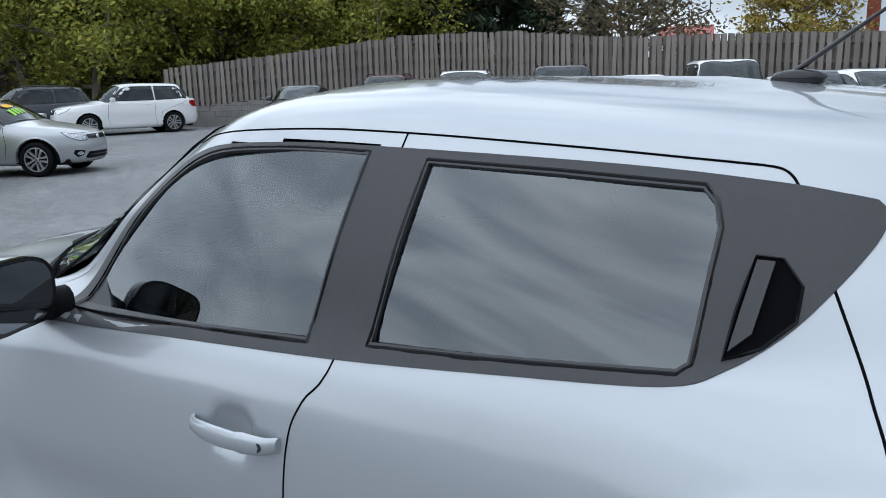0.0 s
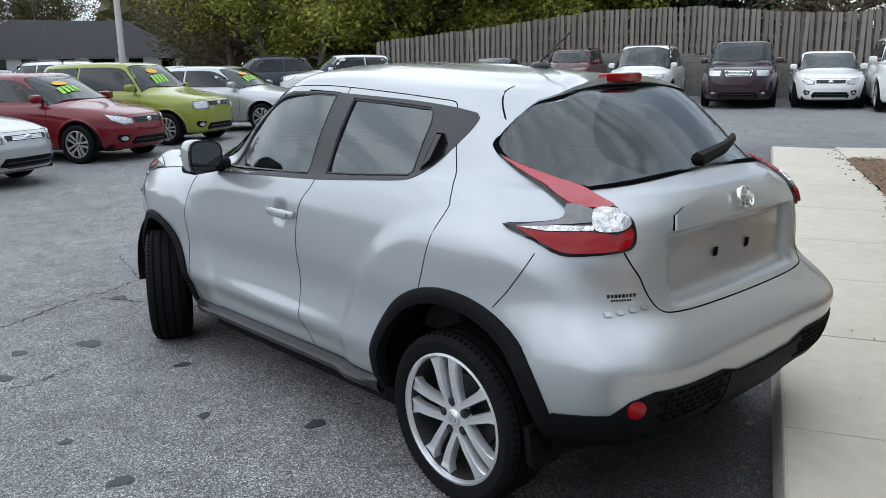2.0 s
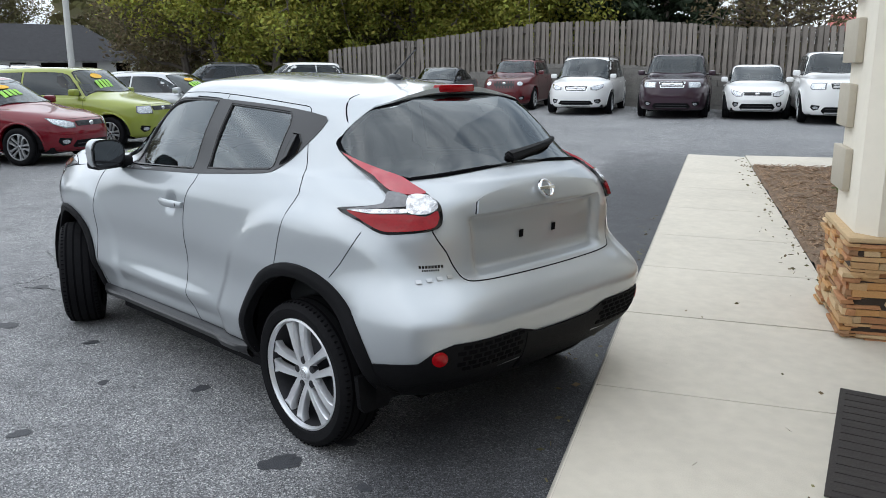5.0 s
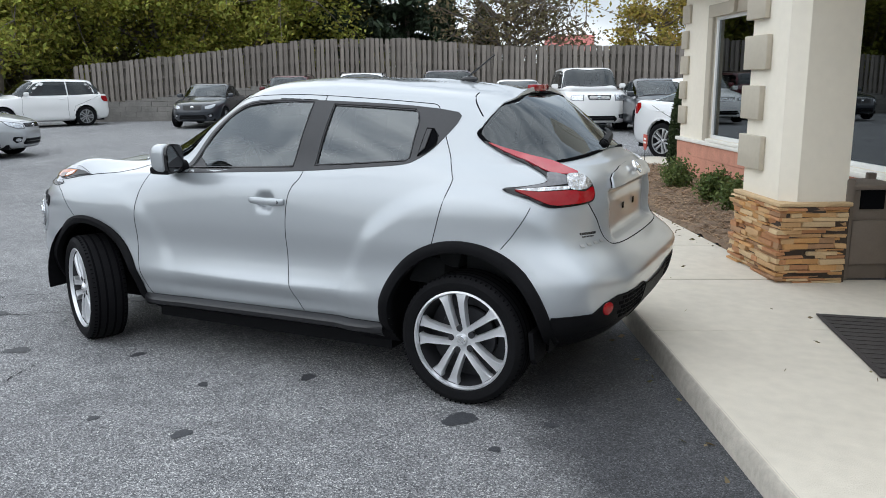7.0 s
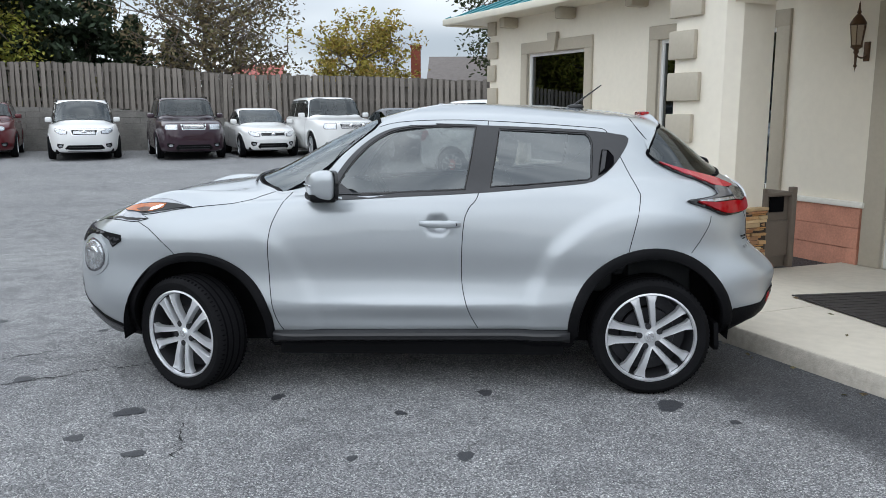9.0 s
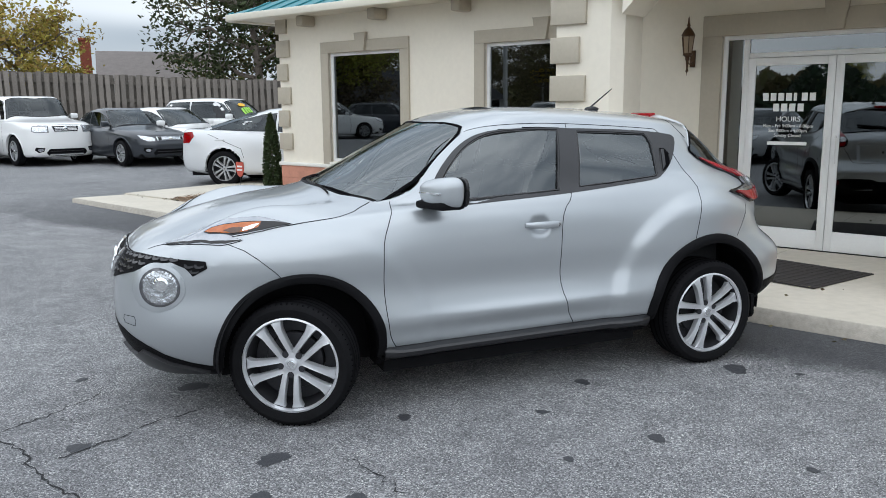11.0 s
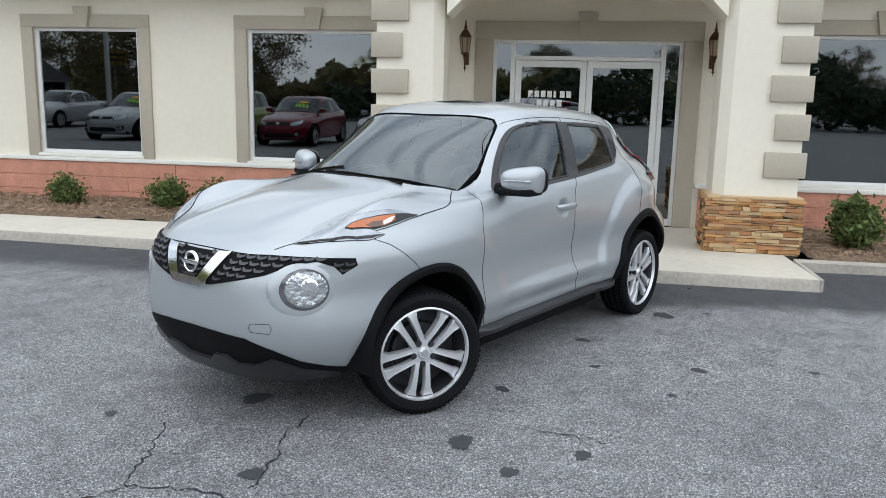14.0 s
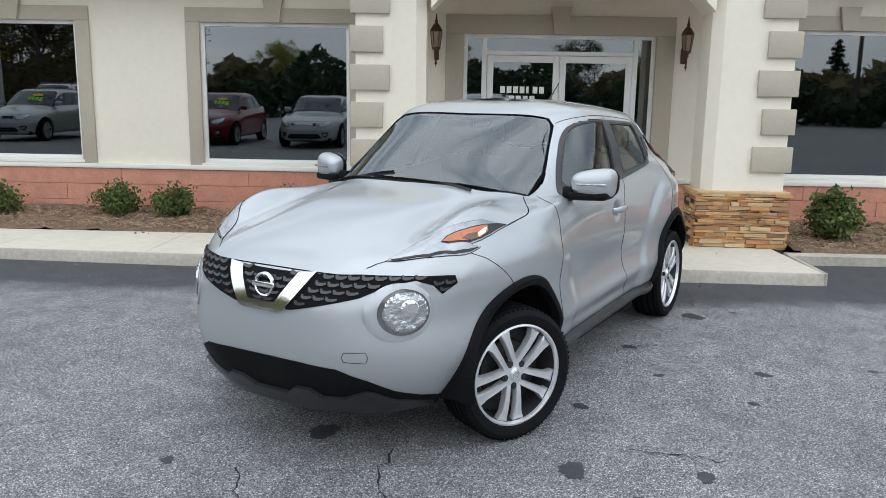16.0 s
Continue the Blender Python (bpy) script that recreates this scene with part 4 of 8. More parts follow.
# litter bin with a can on it
binn = thing("litter_bin", "taupe panelled resin litter bin with corner posts", "litter bin")
cs, cd, hw = -0.80, 3.88, 0.19
bm = bmesh.new()
box(bm, cs - hw + 0.02, cd - hw + 0.02, 0.074, cs + hw - 0.02, cd + hw - 0.02, 0.745, 0.01, BLD)
part("bin_body", bm, BIN_BROWN, binn)
for sx in (-1, 1):
    for sy in (-1, 1):
        bbox("corner_post", (cs + sx * hw - 0.03, cd + sy * hw - 0.03, 0.074, cs + sx * hw + 0.03, cd + sy * hw + 0.03, 0.825), BIN_BROWN, binn, 0.008)
for sx, sy in ((0, -1), (-1, 0), (1, 0), (0, 1)):
    for z0, z1 in ((0.19, 0.52),):
        e = 0.15
        bbox("side_panel", (cs + sx * (hw + 0.001) - (e if sx == 0 else 0.012), cd + sy * (hw + 0.001) - (e if sy == 0 else 0.012), z0, cs + sx * (hw + 0.001) + (e if sx == 0 else 0.012), cd + sy * (hw + 0.001) + (e if sy == 0 else 0.012), z1), BIN_BROWN, binn, 0.01)
    bbox("bin_opening", (cs + sx * (hw - 0.012) - (0.09 if sx == 0 else 0.006), cd + sy * (hw - 0.012) - (0.09 if sy == 0 else 0.006), 0.60, cs + sx * (hw - 0.012) + (0.09 if sx == 0 else 0.006), cd + sy * (hw - 0.012) + (0.09 if sy == 0 else 0.006), 0.74), SEAM, binn)
bbox("bin_lid", (cs - hw - 0.02, cd - hw - 0.02, 0.745, cs + hw + 0.02, cd + hw + 0.02, 0.78), BIN_BROWN, binn, 0.01)
bm = bmesh.new()
lathe(bm, [(0.0, 0.0), (0.028, 0.0), (0.033, 0.012), (0.033, 0.105), (0.027, 0.12), (0.026, 0.122), (0.0, 0.120)], 20, "z")
bmesh.ops.transform(bm, matrix=BLD @ Matrix.Translation((cs - 0.10, cd - 0.10, 0.78)), verts=bm.verts[:])
tagged(part("drink_can", bm, mat("red_can_print", (0.35, 0.01, 0.02), 0.3, 0.4, var=0.2, scale=30)), "red aluminium drink can standing on the litter bin", "can")
# ---- the silver crossover ----
FW, RW = -1.265, 1.275  # axle places along the car
ARCH = [(-1.225, 0.345, 0.395), (RW, 0.365, 0.40)]  # openings: x, z, radius


def bump2(x, z, x0, z0, sx, sz):
    return np.exp(-(((x - x0) / sx) ** 2) - ((z - z0) / sz) ** 2)


def crossover_shell():
    rings = [
        (-1.70, 1.72, 0.70, 3.0, 5.0, [(-2, 0.20), (2, 0.24)]),
        (-1.93, 1.88, 0.795, 3.0, 5.0, [(-2, 0.22), (-1.6, 0.25), (-0.8, 0.30), (0.8, 0.33), (1.6, 0.31), (2, 0.33)]),
        (-2.075, 1.995, 0.832, 3.4, 6.6, [(-2, 0.40), (-1.2, 0.42), (1.2, 0.42), (2, 0.46)]),
        (-2.105, 2.02, 0.842, 3.5, 6.6, [(-2, 0.52), (-1.2, 0.50), (1.2, 0.52), (2, 0.58)]),
        (-2.10, 1.985, 0.822, 3.5, 6.4, [(-2, 0.68), (-1.2, 0.66), (1.2, 0.66), (2, 0.71)]),
        (-2.065, 1.90, 0.832, 3.5, 5.2, [(-2, 0.80), (-1.2, 0.80), (1.2, 0.80), (2, 0.82)]),
        (-2.00, 1.895, 0.815, 3.4, 5.0, [(-2, 0.885), (-1.6, 0.905), (-1.0, 0.95), (1.2, 0.96), (2, 0.97)]),
        (-1.88, 1.885, 0.792, 3.1, 4.6, [(-2, 0.945), (-1.6, 0.975), (-1.0, 1.02), (0.4, 1.05), (1.3, 1.07), (2, 1.06)]),
        (-1.45, 1.83, 0.762, 2.7, 4.0, [(-1.6, 1.085), (-0.9, 1.06), (-0.4, 1.085), (0.4, 1.115), (1.0, 1.15), (2, 1.135)]),
        (-1.00, 1.78, 0.742, 2.6, 3.6, [(-1.0, 1.15), (-0.5, 1.11), (0.4, 1.15), (1.0, 1.19), (2, 1.165)]),
        (-0.62, 1.645, 0.690, 2.7, 3.7, [(-0.7, 1.335), (-0.3, 1.31), (1.0, 1.31), (1.7, 1.28)]),
        (-0.27, 1.47, 0.603, 2.9, 4.6, [(-0.3, 1.49), (0.3, 1.478), (1.0, 1.435), (1.5, 1.42)]),
        (-0.16, 1.37, 0.552, 2.9, 4.8, [(-0.2, 1.525), (0.3, 1.53), (1.0, 1.49), (1.5, 1.465)]),
        (0.00, 1.24, 0.36, 2.6, 3.0, [(-0.2, 1.555), (0.3, 1.57), (1.0, 1.53), (1.5, 1.50)]),
        (0.30, 0.80, 0.02, 2.0, 2.0, [(0.2, 1.585), (0.9, 1.565)]),
    ]
    g = body_grid(rings, 300, 170, xm=0.1)
    x, y, z = g[..., 0], g[..., 1], g[..., 2]
    side = np.clip(-y / 0.5 - 0.4, 0, 1)
    # swollen wheel arches, waisted doors, the rear haunch and the sill crease
    push = 0.040 * bump2(x, z, -1.22, 0.62, 0.46, 0.30) + 0.042 * bump2(x, z, 1.27, 0.62, 0.46, 0.34) + 0.030 * bump2(x, z, 1.32, 0.98, 0.36, 0.14)
    push += 0.034 * bump2(x, z, -1.30, 0.88, 0.5, 0.12)
    push -= 0.011 * bump2(x, z, 0.0, 0.66, 0.55, 0.16)
    for cx, cz, rr_, hh in ((-1.22, 0.345, 0.67, 0.010), (1.275, 0.365, 0.675, 0.022)):
        e_ = np.clip((rr_ + 0.05 - np.hypot(x - cx, z - cz)) / 0.10, 0, 1)
        push += hh * e_ * e_ * (3 - 2 * e_)
    push += 0.014 * bump2(x, z, 0.05, 0.49, 0.62, 0.035) - 0.012 * bump2(x, z, 0.05, 0.405, 0.7, 0.04)
    push -= 0.028 * np.exp(-(((x - 0.12) ** 2 + (z - 0.932) ** 2) / 0.046**2) ** 2)
    g[..., 1] -= push * side
    # raised lamp ridges on the front wings and the hollow beside them
    r = -y
    g[..., 2] += 0.086 * np.exp(-(((x + 1.42) / 0.34) ** 2) - ((r - 0.63) / 0.10) ** 2) * (z > 0.8)
    g[..., 2] -= 0.018 * np.exp(-(((x + 1.35) / 0.4) ** 2) - ((r - 0.45) / 0.09) ** 2) * (z > 0.9)
    # number plate hollow in the tailgate
    back = (x > 1.7) & (z > 0.7)
    inn = np.clip((0.44 - np.abs(y) - 0.10 * (0.95 - z)) / 0.03, 0, 1) * np.clip((1.035 - z) / 0.02, 0, 1) * np.clip((z - 0.79) / 0.02, 0, 1)
    g[..., 0] -= 0.036 * inn * back
    # the bumper's ledge under the tailgate
    g[..., 0] += 0.03 * np.where((x > 1.6), np.exp(-(((z - 0.66) / 0.06) ** 2)), 0)
    return Shell(g)


FRONT_GLASS = smooth_line([(-0.47, 1.085), (-0.36, 1.255), (-0.24, 1.37), (-0.10, 1.435), (0.10, 1.452), (0.325, 1.447)], 5) + [(0.30, 1.30), (0.265, 1.118), (0.0, 1.105)]
REAR_GLASS = [(0.455, 1.436), (0.70, 1.425), (0.928, 1.411), (0.948, 1.392), (0.960, 1.355), (0.948, 1.180), (0.932, 1.168), (0.60, 1.142), (0.405, 1.130)]
DAYLIGHT = smooth_line([(-0.56, 1.055), (-0.50, 1.115), (-0.39, 1.27), (-0.26, 1.385), (-0.12, 1.445), (0.10, 1.462), (0.40, 1.456), (0.80, 1.438), (1.02, 1.419), (1.11, 1.406), (1.15, 1.399)], 5) + smooth_line(
    [(1.168, 1.383), (1.155, 1.345), (1.112, 1.284), (1.06, 1.225), (0.995, 1.178), (0.92, 1.150), (0.70, 1.128), (0.34, 1.098), (-0.10, 1.076), (-0.40, 1.06)], 5)


def grow(poly, d):
    """Moves an outline outward (inward: minus)."""
    P = [Vector(p) for p in poly]
    area = sum(P[k - 1].x * P[k].y - P[k].x * P[k - 1].y for k in range(len(P)))
    s = 1 if area > 0 else -1
    out = []
    for k in range(len(P)):
        a, b = (P[k] - P[k - 1]), (P[(k + 1) % len(P)] - P[k])
        n1, n2 = Vector((a.y, -a.x)).normalized(), Vector((b.y, -b.x)).normalized()
        m = n1 + n2
        m = m / max(0.5, m.length_squared / 2) if m.length > 1e-6 else n1
        out.append(tuple(P[k] + m * d * s))
    return out


def wheel(name, parent, m, radius=0.323, width=0.215, rim=0.241, spokes=5, alloy=None, twin=True):
    """An alloy wheel whose face looks to -y; its hub is the origin."""
    root = new(name)
    root.parent = parent
    root.matrix_basis = m
    h = width / 2
    bm = bmesh.new()
    lathe(bm, [(rim, -h * 0.80), (rim + 0.012, -h * 0.96), (rim + 0.035, -h * 1.02), (radius * 0.90, -h * 1.03), (radius * 0.965, -h * 0.90), (radius * 0.995, -h * 0.70), (radius, -h * 0.3), (radius, h * 0.3), (radius * 0.995, h * 0.7), (radius * 0.955, h * 0.92), (rim + 0.03, h), (rim, h * 0.8)], 64)
    tyre = part("tyre", bm, RUBBER, root)
    bm = bmesh.new()
    for c in (-0.62, -0.22, 0.22, 0.62):
        lathe(bm, [(radius + 0.001, h * c - 0.006), (radius + 0.0012, h * c + 0.006)], 64)
    for k in range(72):
        a = 2 * math.pi * k / 72
        for sgn in (-1, 1):
            box(bm, -0.003, sgn * h * 0.66, radius - 0.02, 0.003, sgn * h * 0.88, radius - 0.0035, m=Matrix.Rotation(a, 4, "Y"))
    part("tread_groove", bm, SEAM, tyre, smooth=False)
    bm = bmesh.new()
    lathe(bm, [(rim + 0.004, -h * 0.80), (rim + 0.006, -h * 0.92), (rim - 0.003, -h * 0.95), (rim - 0.008, -h * 0.86), (rim - 0.010, -h * 0.76)], 64)
    rimo = part("rim", bm, alloy or ALLOY, root)
    bm = bmesh.new()
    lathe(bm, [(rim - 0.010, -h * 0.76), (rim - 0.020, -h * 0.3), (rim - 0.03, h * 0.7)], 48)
    # shade behind the spokes is put into the barrel's dark colour
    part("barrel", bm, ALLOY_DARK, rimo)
    bm = bmesh.new()
    yf, yb = -h * 0.74, -h * 0.45
    for k in range(spokes):
        ak = 2 * math.pi * k / spokes
        dr_, tn = Vector((math.cos(ak), 0, math.sin(ak))), Vector((-math.sin(ak), 0, math.cos(ak)))
        for off in ((-1, 1) if twin else (0,)):
            ring = []
            sec = ((0.034, 0.026, 0.013, 0.012), (0.070, 0.029, 0.0145, 0.004), (0.13, 0.0345, 0.0165, -0.004), (rim - 0.055, 0.040, 0.0195, -0.005), (rim - 0.026, 0.047, 0.027, -0.002), (rim - 0.004, 0.053, 0.040, 0.003)) if twin else ((0.04, 0, 0.035, 0.01), (rim * 0.6, 0, 0.03, 0.0), (rim - 0.006, 0, 0.04, 0.003))
            for rr, oo, ww, dy0 in sec:
                ctr = dr_ * math.sqrt(max(rr * rr - oo * oo, 0.0001)) + tn * oo * off
                ring.append([bm.verts.new(ctr + tn * ww * e + Vector((0, yf + dy0 + dy, 0))) for e, dy in ((-1.02, 0.034), (-0.96, 0.006), (-0.80, 0.0), (0, 0.003), (0.80, 0.0), (0.96, 0.006), (1.02, 0.034))])
            for p, q in zip(ring, ring[1:]):
                for j in range(6):
                    bm.faces.new((p[j], p[j + 1], q[j + 1], q[j]))
    lathe(bm, [(0.0, yf - 0.004), (0.026, yf - 0.004), (0.03, yf + 0.0), (0.033, yf + 0.006), (0.06, yf + 0.008), (0.07, yf + 0.02), (0.072, yb)], 40)
    part("spoke", bm, alloy or ALLOY, rimo)
    bm = bmesh.new()
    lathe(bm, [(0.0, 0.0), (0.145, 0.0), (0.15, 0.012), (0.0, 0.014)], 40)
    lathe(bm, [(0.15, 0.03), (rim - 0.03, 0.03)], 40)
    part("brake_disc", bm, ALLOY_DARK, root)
    for k in range(5):
        a = 2 * math.pi * k / 5
        c = Vector((math.cos(a) * 0.057, 0, math.sin(a) * 0.057))
        bm = bmesh.new()
        cyl(bm, c + Vector((0, yf + 0.002, 0)), c + Vector((0, yf + 0.03, 0)), 0.0095, n=6)
        # dark disc stands in for the shaded pocket round the nut
        cyl(bm, c + Vector((0, yf + 0.0055, 0)), c + Vector((0, yf + 0.03, 0)), 0.0165, n=16)
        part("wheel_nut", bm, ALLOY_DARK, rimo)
    bm = bmesh.new()
    lathe(bm, [(0.0, yf - 0.006), (0.020, yf - 0.006), (0.0225, yf - 0.003), (0.0225, yf + 0.002)], 24)
    part("centre_cap", bm, CHROME, rimo)
    return root


def arch_flare(sh, cx, cz, r_in, r_out, a0, a1, how, parent, wx=1.0):
    """Black plastic moulding round a wheel opening."""
    bm = bmesh.new()
    rows = []
    n = 56
    s = -1 if how == "side" else 1
    for k in range(n + 1):
        a = radians(a0 + (a1 - a0) * k / n)
        row = []
        for t, out, inn in ((1.0, -0.004, 0), (0.96, 0.010, 0), (0.72, 0.020, 0), (0.35, 0.022, 0), (0.06, 0.016, 0), (0.0, 0.004, 0), (0.0, -0.03, 1)):
            r = r_in + (r_out - r_in) * t
            x, z = cx + r * wx * math.cos(a), cz + r * math.sin(a)
            p, nrm = sh.cast(how, x, max(z, 0.24))
            row.append(bm.verts.new((x, p.y + s * out, z)))
        rows.append(row)
    for p, q in zip(rows, rows[1:]):
        for j in range(len(p) - 1):
            bm.faces.new((p[j], p[j + 1], q[j + 1], q[j]))
    return part("wheel_arch_moulding", bm, BLACK_PLASTIC, parent)


car = thing("crossover_car", "silver compact crossover car parked on grey asphalt, front wheels turned", "car")
SH = crossover_shell()
mx, my, mz = SH.mid.T
for how, sg in (("side", -1), ("right", 1)):
    hs = my * sg > 0
    for poly in (grow(FRONT_GLASS, 0.012), grow(REAR_GLASS, 0.012)):
        SH.drop(hs & inside(mx, mz, poly))
    for ax, az, ar in ARCH:
        SH.drop(hs & (np.abs(my) > 0.45) & (np.hypot(mx - ax, mz - az) < ar) | hs & (np.abs(my) > 0.45) & (np.abs(mx - ax) < ar) & (mz < az))
bear_r = np.degrees(np.arctan2(np.abs(my), mx - 1.0))
bear_f = np.degrees(np.arctan2(np.abs(my), -1.0 - mx))
# windscreen and rear window openings are found by bearing and height
SCREEN_POLY = [(x, y) for x, y in smooth_line([(-0.985, 0.0), (-0.965, -0.25), (-0.90, -0.46), (-0.76, -0.62)], 4)] + [(-0.55, -0.615), (-0.25, -0.53)] + smooth_line([(-0.22, -0.49), (-0.255, -0.25), (-0.265, 0.0)], 4)
SCREEN_FULL = SCREEN_POLY + [(x, -y) for x, y in SCREEN_POLY[::-1][1:-1]]
SH.drop((mz > 1.05) & inside(mx, my, grow(SCREEN_FULL, 0.010)))
REAR_POLY = smooth_line([(0.0, 1.205), (20, 1.192), (38, 1.170), (42, 1.168), (52, 1.205), (62, 1.252), (65.5, 1.285), (66, 1.305), (63, 1.338), (60, 1.378), (54, 1.430), (40, 1.460), (24, 1.474), (0, 1.478)], 5)
REAR_FULL = REAR_POLY + [(-a, b) for a, b in REAR_POLY[::-1][1:-1]]
SH.drop((mx > 1.2) & inside(np.degrees(np.arctan2(-my, mx - 1.0)) * 1.0, mz, [(a * 0.985, 1.32 + (b - 1.32) * 0.97) for a, b in REAR_FULL]))

F_DOOR = smooth_line([(-0.58, 1.25), (-0.68, 1.12), (-0.755, 1.0), (-0.80, 0.86), (-0.80, 0.6), (-0.775, 0.42), (-0.735, 0.335)], 5)
B_SEAM = smooth_line([(0.395, 1.482), (0.345, 1.115), (0.288, 1.02), (0.262, 0.95), (0.25, 0.80), (0.252, 0.60), (0.29, 0.45), (0.34, 0.355)], 5)
R_DOOR = smooth_line([(1.0, 1.441), (1.035, 1.432), (1.062, 1.395), (1.114, 1.286), (1.163, 1.185), (1.198, 1.11), (1.202, 1.06), (1.135, 0.785)], 5)
ROOF_LINE = smooth_line([(-0.62, 1.155), (-0.50, 1.235), (-0.40, 1.345), (-0.25, 1.436), (-0.10, 1.476), (0.15, 1.488), (0.395, 1.482), (0.70, 1.464), (0.90, 1.449), (1.0, 1.441)], 5)
FD = F_DOOR + B_SEAM[::-1] + [(0.2, 1.503), (-0.1, 1.493), (-0.25, 1.448), (-0.40, 1.345), (-0.52, 1.235)]
RD = B_SEAM + [(0.84, 0.36), (0.85, 0.5), (0.93, 0.66), (1.04, 0.76), (1.12, 0.79)] + R_DOOR[::-1] + [(0.9, 1.46), (0.7, 1.478), (0.5, 1.494)]
for sg in (-1, 1):
    hs = my * sg > 0
    SH.panel("front_door", hs & (mz > 0.335) & inside(mx, mz, FD), SILVER, car)
    SH.panel("rear_door", hs & (mz > 0.335) & inside(mx, mz, RD), SILVER, car)
hood_edge = 0.70 - 0.16 * np.clip((-mx - 1.35) / 0.6, 0, 1)
SH.panel("bonnet", (mx < -0.62) & (mz > 0.87) & (np.abs(my) < hood_edge) & (mx > -1.97), SILVER, car)
SH.panel("tailgate", (mx > 1.5) & (mz > 0.775) & (np.abs(my) < 0.60) & (mz < 1.5), SILVER, car)
SH.panel("roof", mz > 1.45, SILVER, car)
SH.panel("front_bumper", (mx < -1.5) & (mz < 0.90) & (mz > 0.30), SILVER, car)
SH.panel("rear_bumper", (mx > 1.6) & (mz < 0.78) & (mz > 0.42), SILVER, car)
SH.panel("lower_valance", mz < 0.335, BLACK_PLASTIC, car)
SH.panel("lower_valance", (mz < 0.42) & (mx > 1.6), BLACK_PLASTIC, car)
for sg in (-1, 1):
    hs = my * sg > 0
    SH.panel("front_wing", hs & (mx < -0.3), SILVER, car)
    SH.panel("rear_quarter_panel", hs, SILVER, car)

for how in ("side", "right"):
    arch_flare(SH, -1.225, 0.345, 0.385, 0.436, -7, 188, how, car)
    arch_flare(SH, RW, 0.365, 0.39, 0.450, -5, 187, how, car)
    SH.patch("window_surround", DAYLIGHT, how, PILLAR_BLACK, car, out=0.0025, thick=0.012, holes=[grow(FRONT_GLASS, -0.004), grow(REAR_GLASS, -0.004)])
    SH.patch("front_door_glass", FRONT_GLASS, how, TINT, car, out=-0.006, thick=0.004, fit=2)
    SH.patch("rear_door_glass", REAR_GLASS, how, TINT, car, out=-0.006, thick=0.004, fit=2)
    for gl in (FRONT_GLASS, REAR_GLASS):
        SH.ribbon("window_rubber", grow(gl, 0.002), how, GLOSS_BLACK, car, width=0.010, out=0.004, closed=True)
    SH.patch("mirror_triangle", [(-0.475, 1.088), (-0.435, 1.15), (-0.345, 1.092)], how, PILLAR_BLACK, car, out=-0.001, thick=0.006)
    for line in (F_DOOR, B_SEAM, R_DOOR, ROOF_LINE):
        SH.ribbon("panel_gap", line, how, SEAM, car, width=0.0042, out=0.0016)
SH.patch("windscreen", SCREEN_FULL, "top", SCREEN, car, out=0.003, thick=0.012, step=0.06, fit=4)
SH.edging("screen_rubber", SEAM, car, 0.020, 0.004)
SH.ribbon("screen_frame", grow(SCREEN_FULL, 0.020), "top", SILVER, car, width=0.026, out=0.0025, closed=True)
SH.patch("rear_window", REAR_FULL, "rear", PRIVACY, car, out=0.007, thick=0.012, step=0.05, fit=5)
SH.ribbon("window_rubber", REAR_FULL, "rear", SEAM, car, width=0.022, out=0.008, closed=True)

# wheel wells, floor and cabin
for sg in (-1, 1):
    for ax, az, ar in ARCH:
        bm = bmesh.new()
        n = 24
        rows = [[bm.verts.new((ax + (ar + 0.03) * math.cos(a), sg * w, az + (ar + 0.03) * math.sin(a))) for w in (0.80, 0.48)] for a in [math.pi * (1.05 - 1.10 * k / n) for k in range(n + 1)]]
        for p, q in zip(rows, rows[1:]):
            bm.faces.new((p[0], p[1], q[1], q[0]))
        bm.faces.new([r[1] for r in rows])
        part("wheel_well", bm, BLACK_PLASTIC, car, smooth=False)
bm = bmesh.new()
box(bm, -1.60, -0.46, 0.19, 1.60, 0.46, 0.32)
box(bm, -0.78, -0.72, 0.18, 0.82, 0.72, 0.32)
part("floor_pan", bm, BLACK_PLASTIC, car, smooth=False)
bm = bmesh.new()
prism(bm, [(-0.95, 0.75), (-0.95, 1.05), (-0.60, 1.085), (-0.30, 1.03), (-0.25, 0.90), (-0.40, 0.75)], -0.60, 0.60, lambda a, b, h: Vector((a, h, b)))
bmesh.ops.bevel(bm, geom=bm.edges[:], offset=0.03, segments=2, affect="EDGES")
part("dashboard", bm, CABIN, car)
bm = bmesh.new()
lathe(bm, [(0.185 + 0.014 * math.cos(a), 0.014 * math.sin(a)) for a in np.linspace(0, 2 * math.pi, 9)], 36, "z")
box(bm, -0.18, -0.015, -0.01, 0.18, 0.015, 0.01, 0.004)
bmesh.ops.transform(bm, matrix=pose(-0.20, -0.36, 1.02, 0, 62, 0), verts=bm.verts[:])
part("steering_wheel", bm, CABIN, car)


def seat(x, y, w):
    bm = bmesh.new()
    box(bm, x - 0.26, y - w, 0.52, x + 0.24, y + w, 0.68, 0.05)
    box(bm, -0.07, -w, 0.0, 0.07, w, 0.58, 0.05, pose(x + 0.24, y, 0.62, 0, 14, 0))
    part("seat", bm, CABIN, car)
    bm = bmesh.new()
    box(bm, -0.045, -0.12, 0.0, 0.045, 0.12, 0.17, 0.035, pose(x + 0.40, y, 1.22, 0, 10, 0))
    cyl(bm, (x + 0.385, y - 0.05, 1.15), (x + 0.40, y - 0.05, 1.26), 0.006, n=6)
    cyl(bm, (x + 0.385, y + 0.05, 1.15), (x + 0.40, y + 0.05, 1.26), 0.006, n=6)
    part("headrest", bm, CABIN, car)


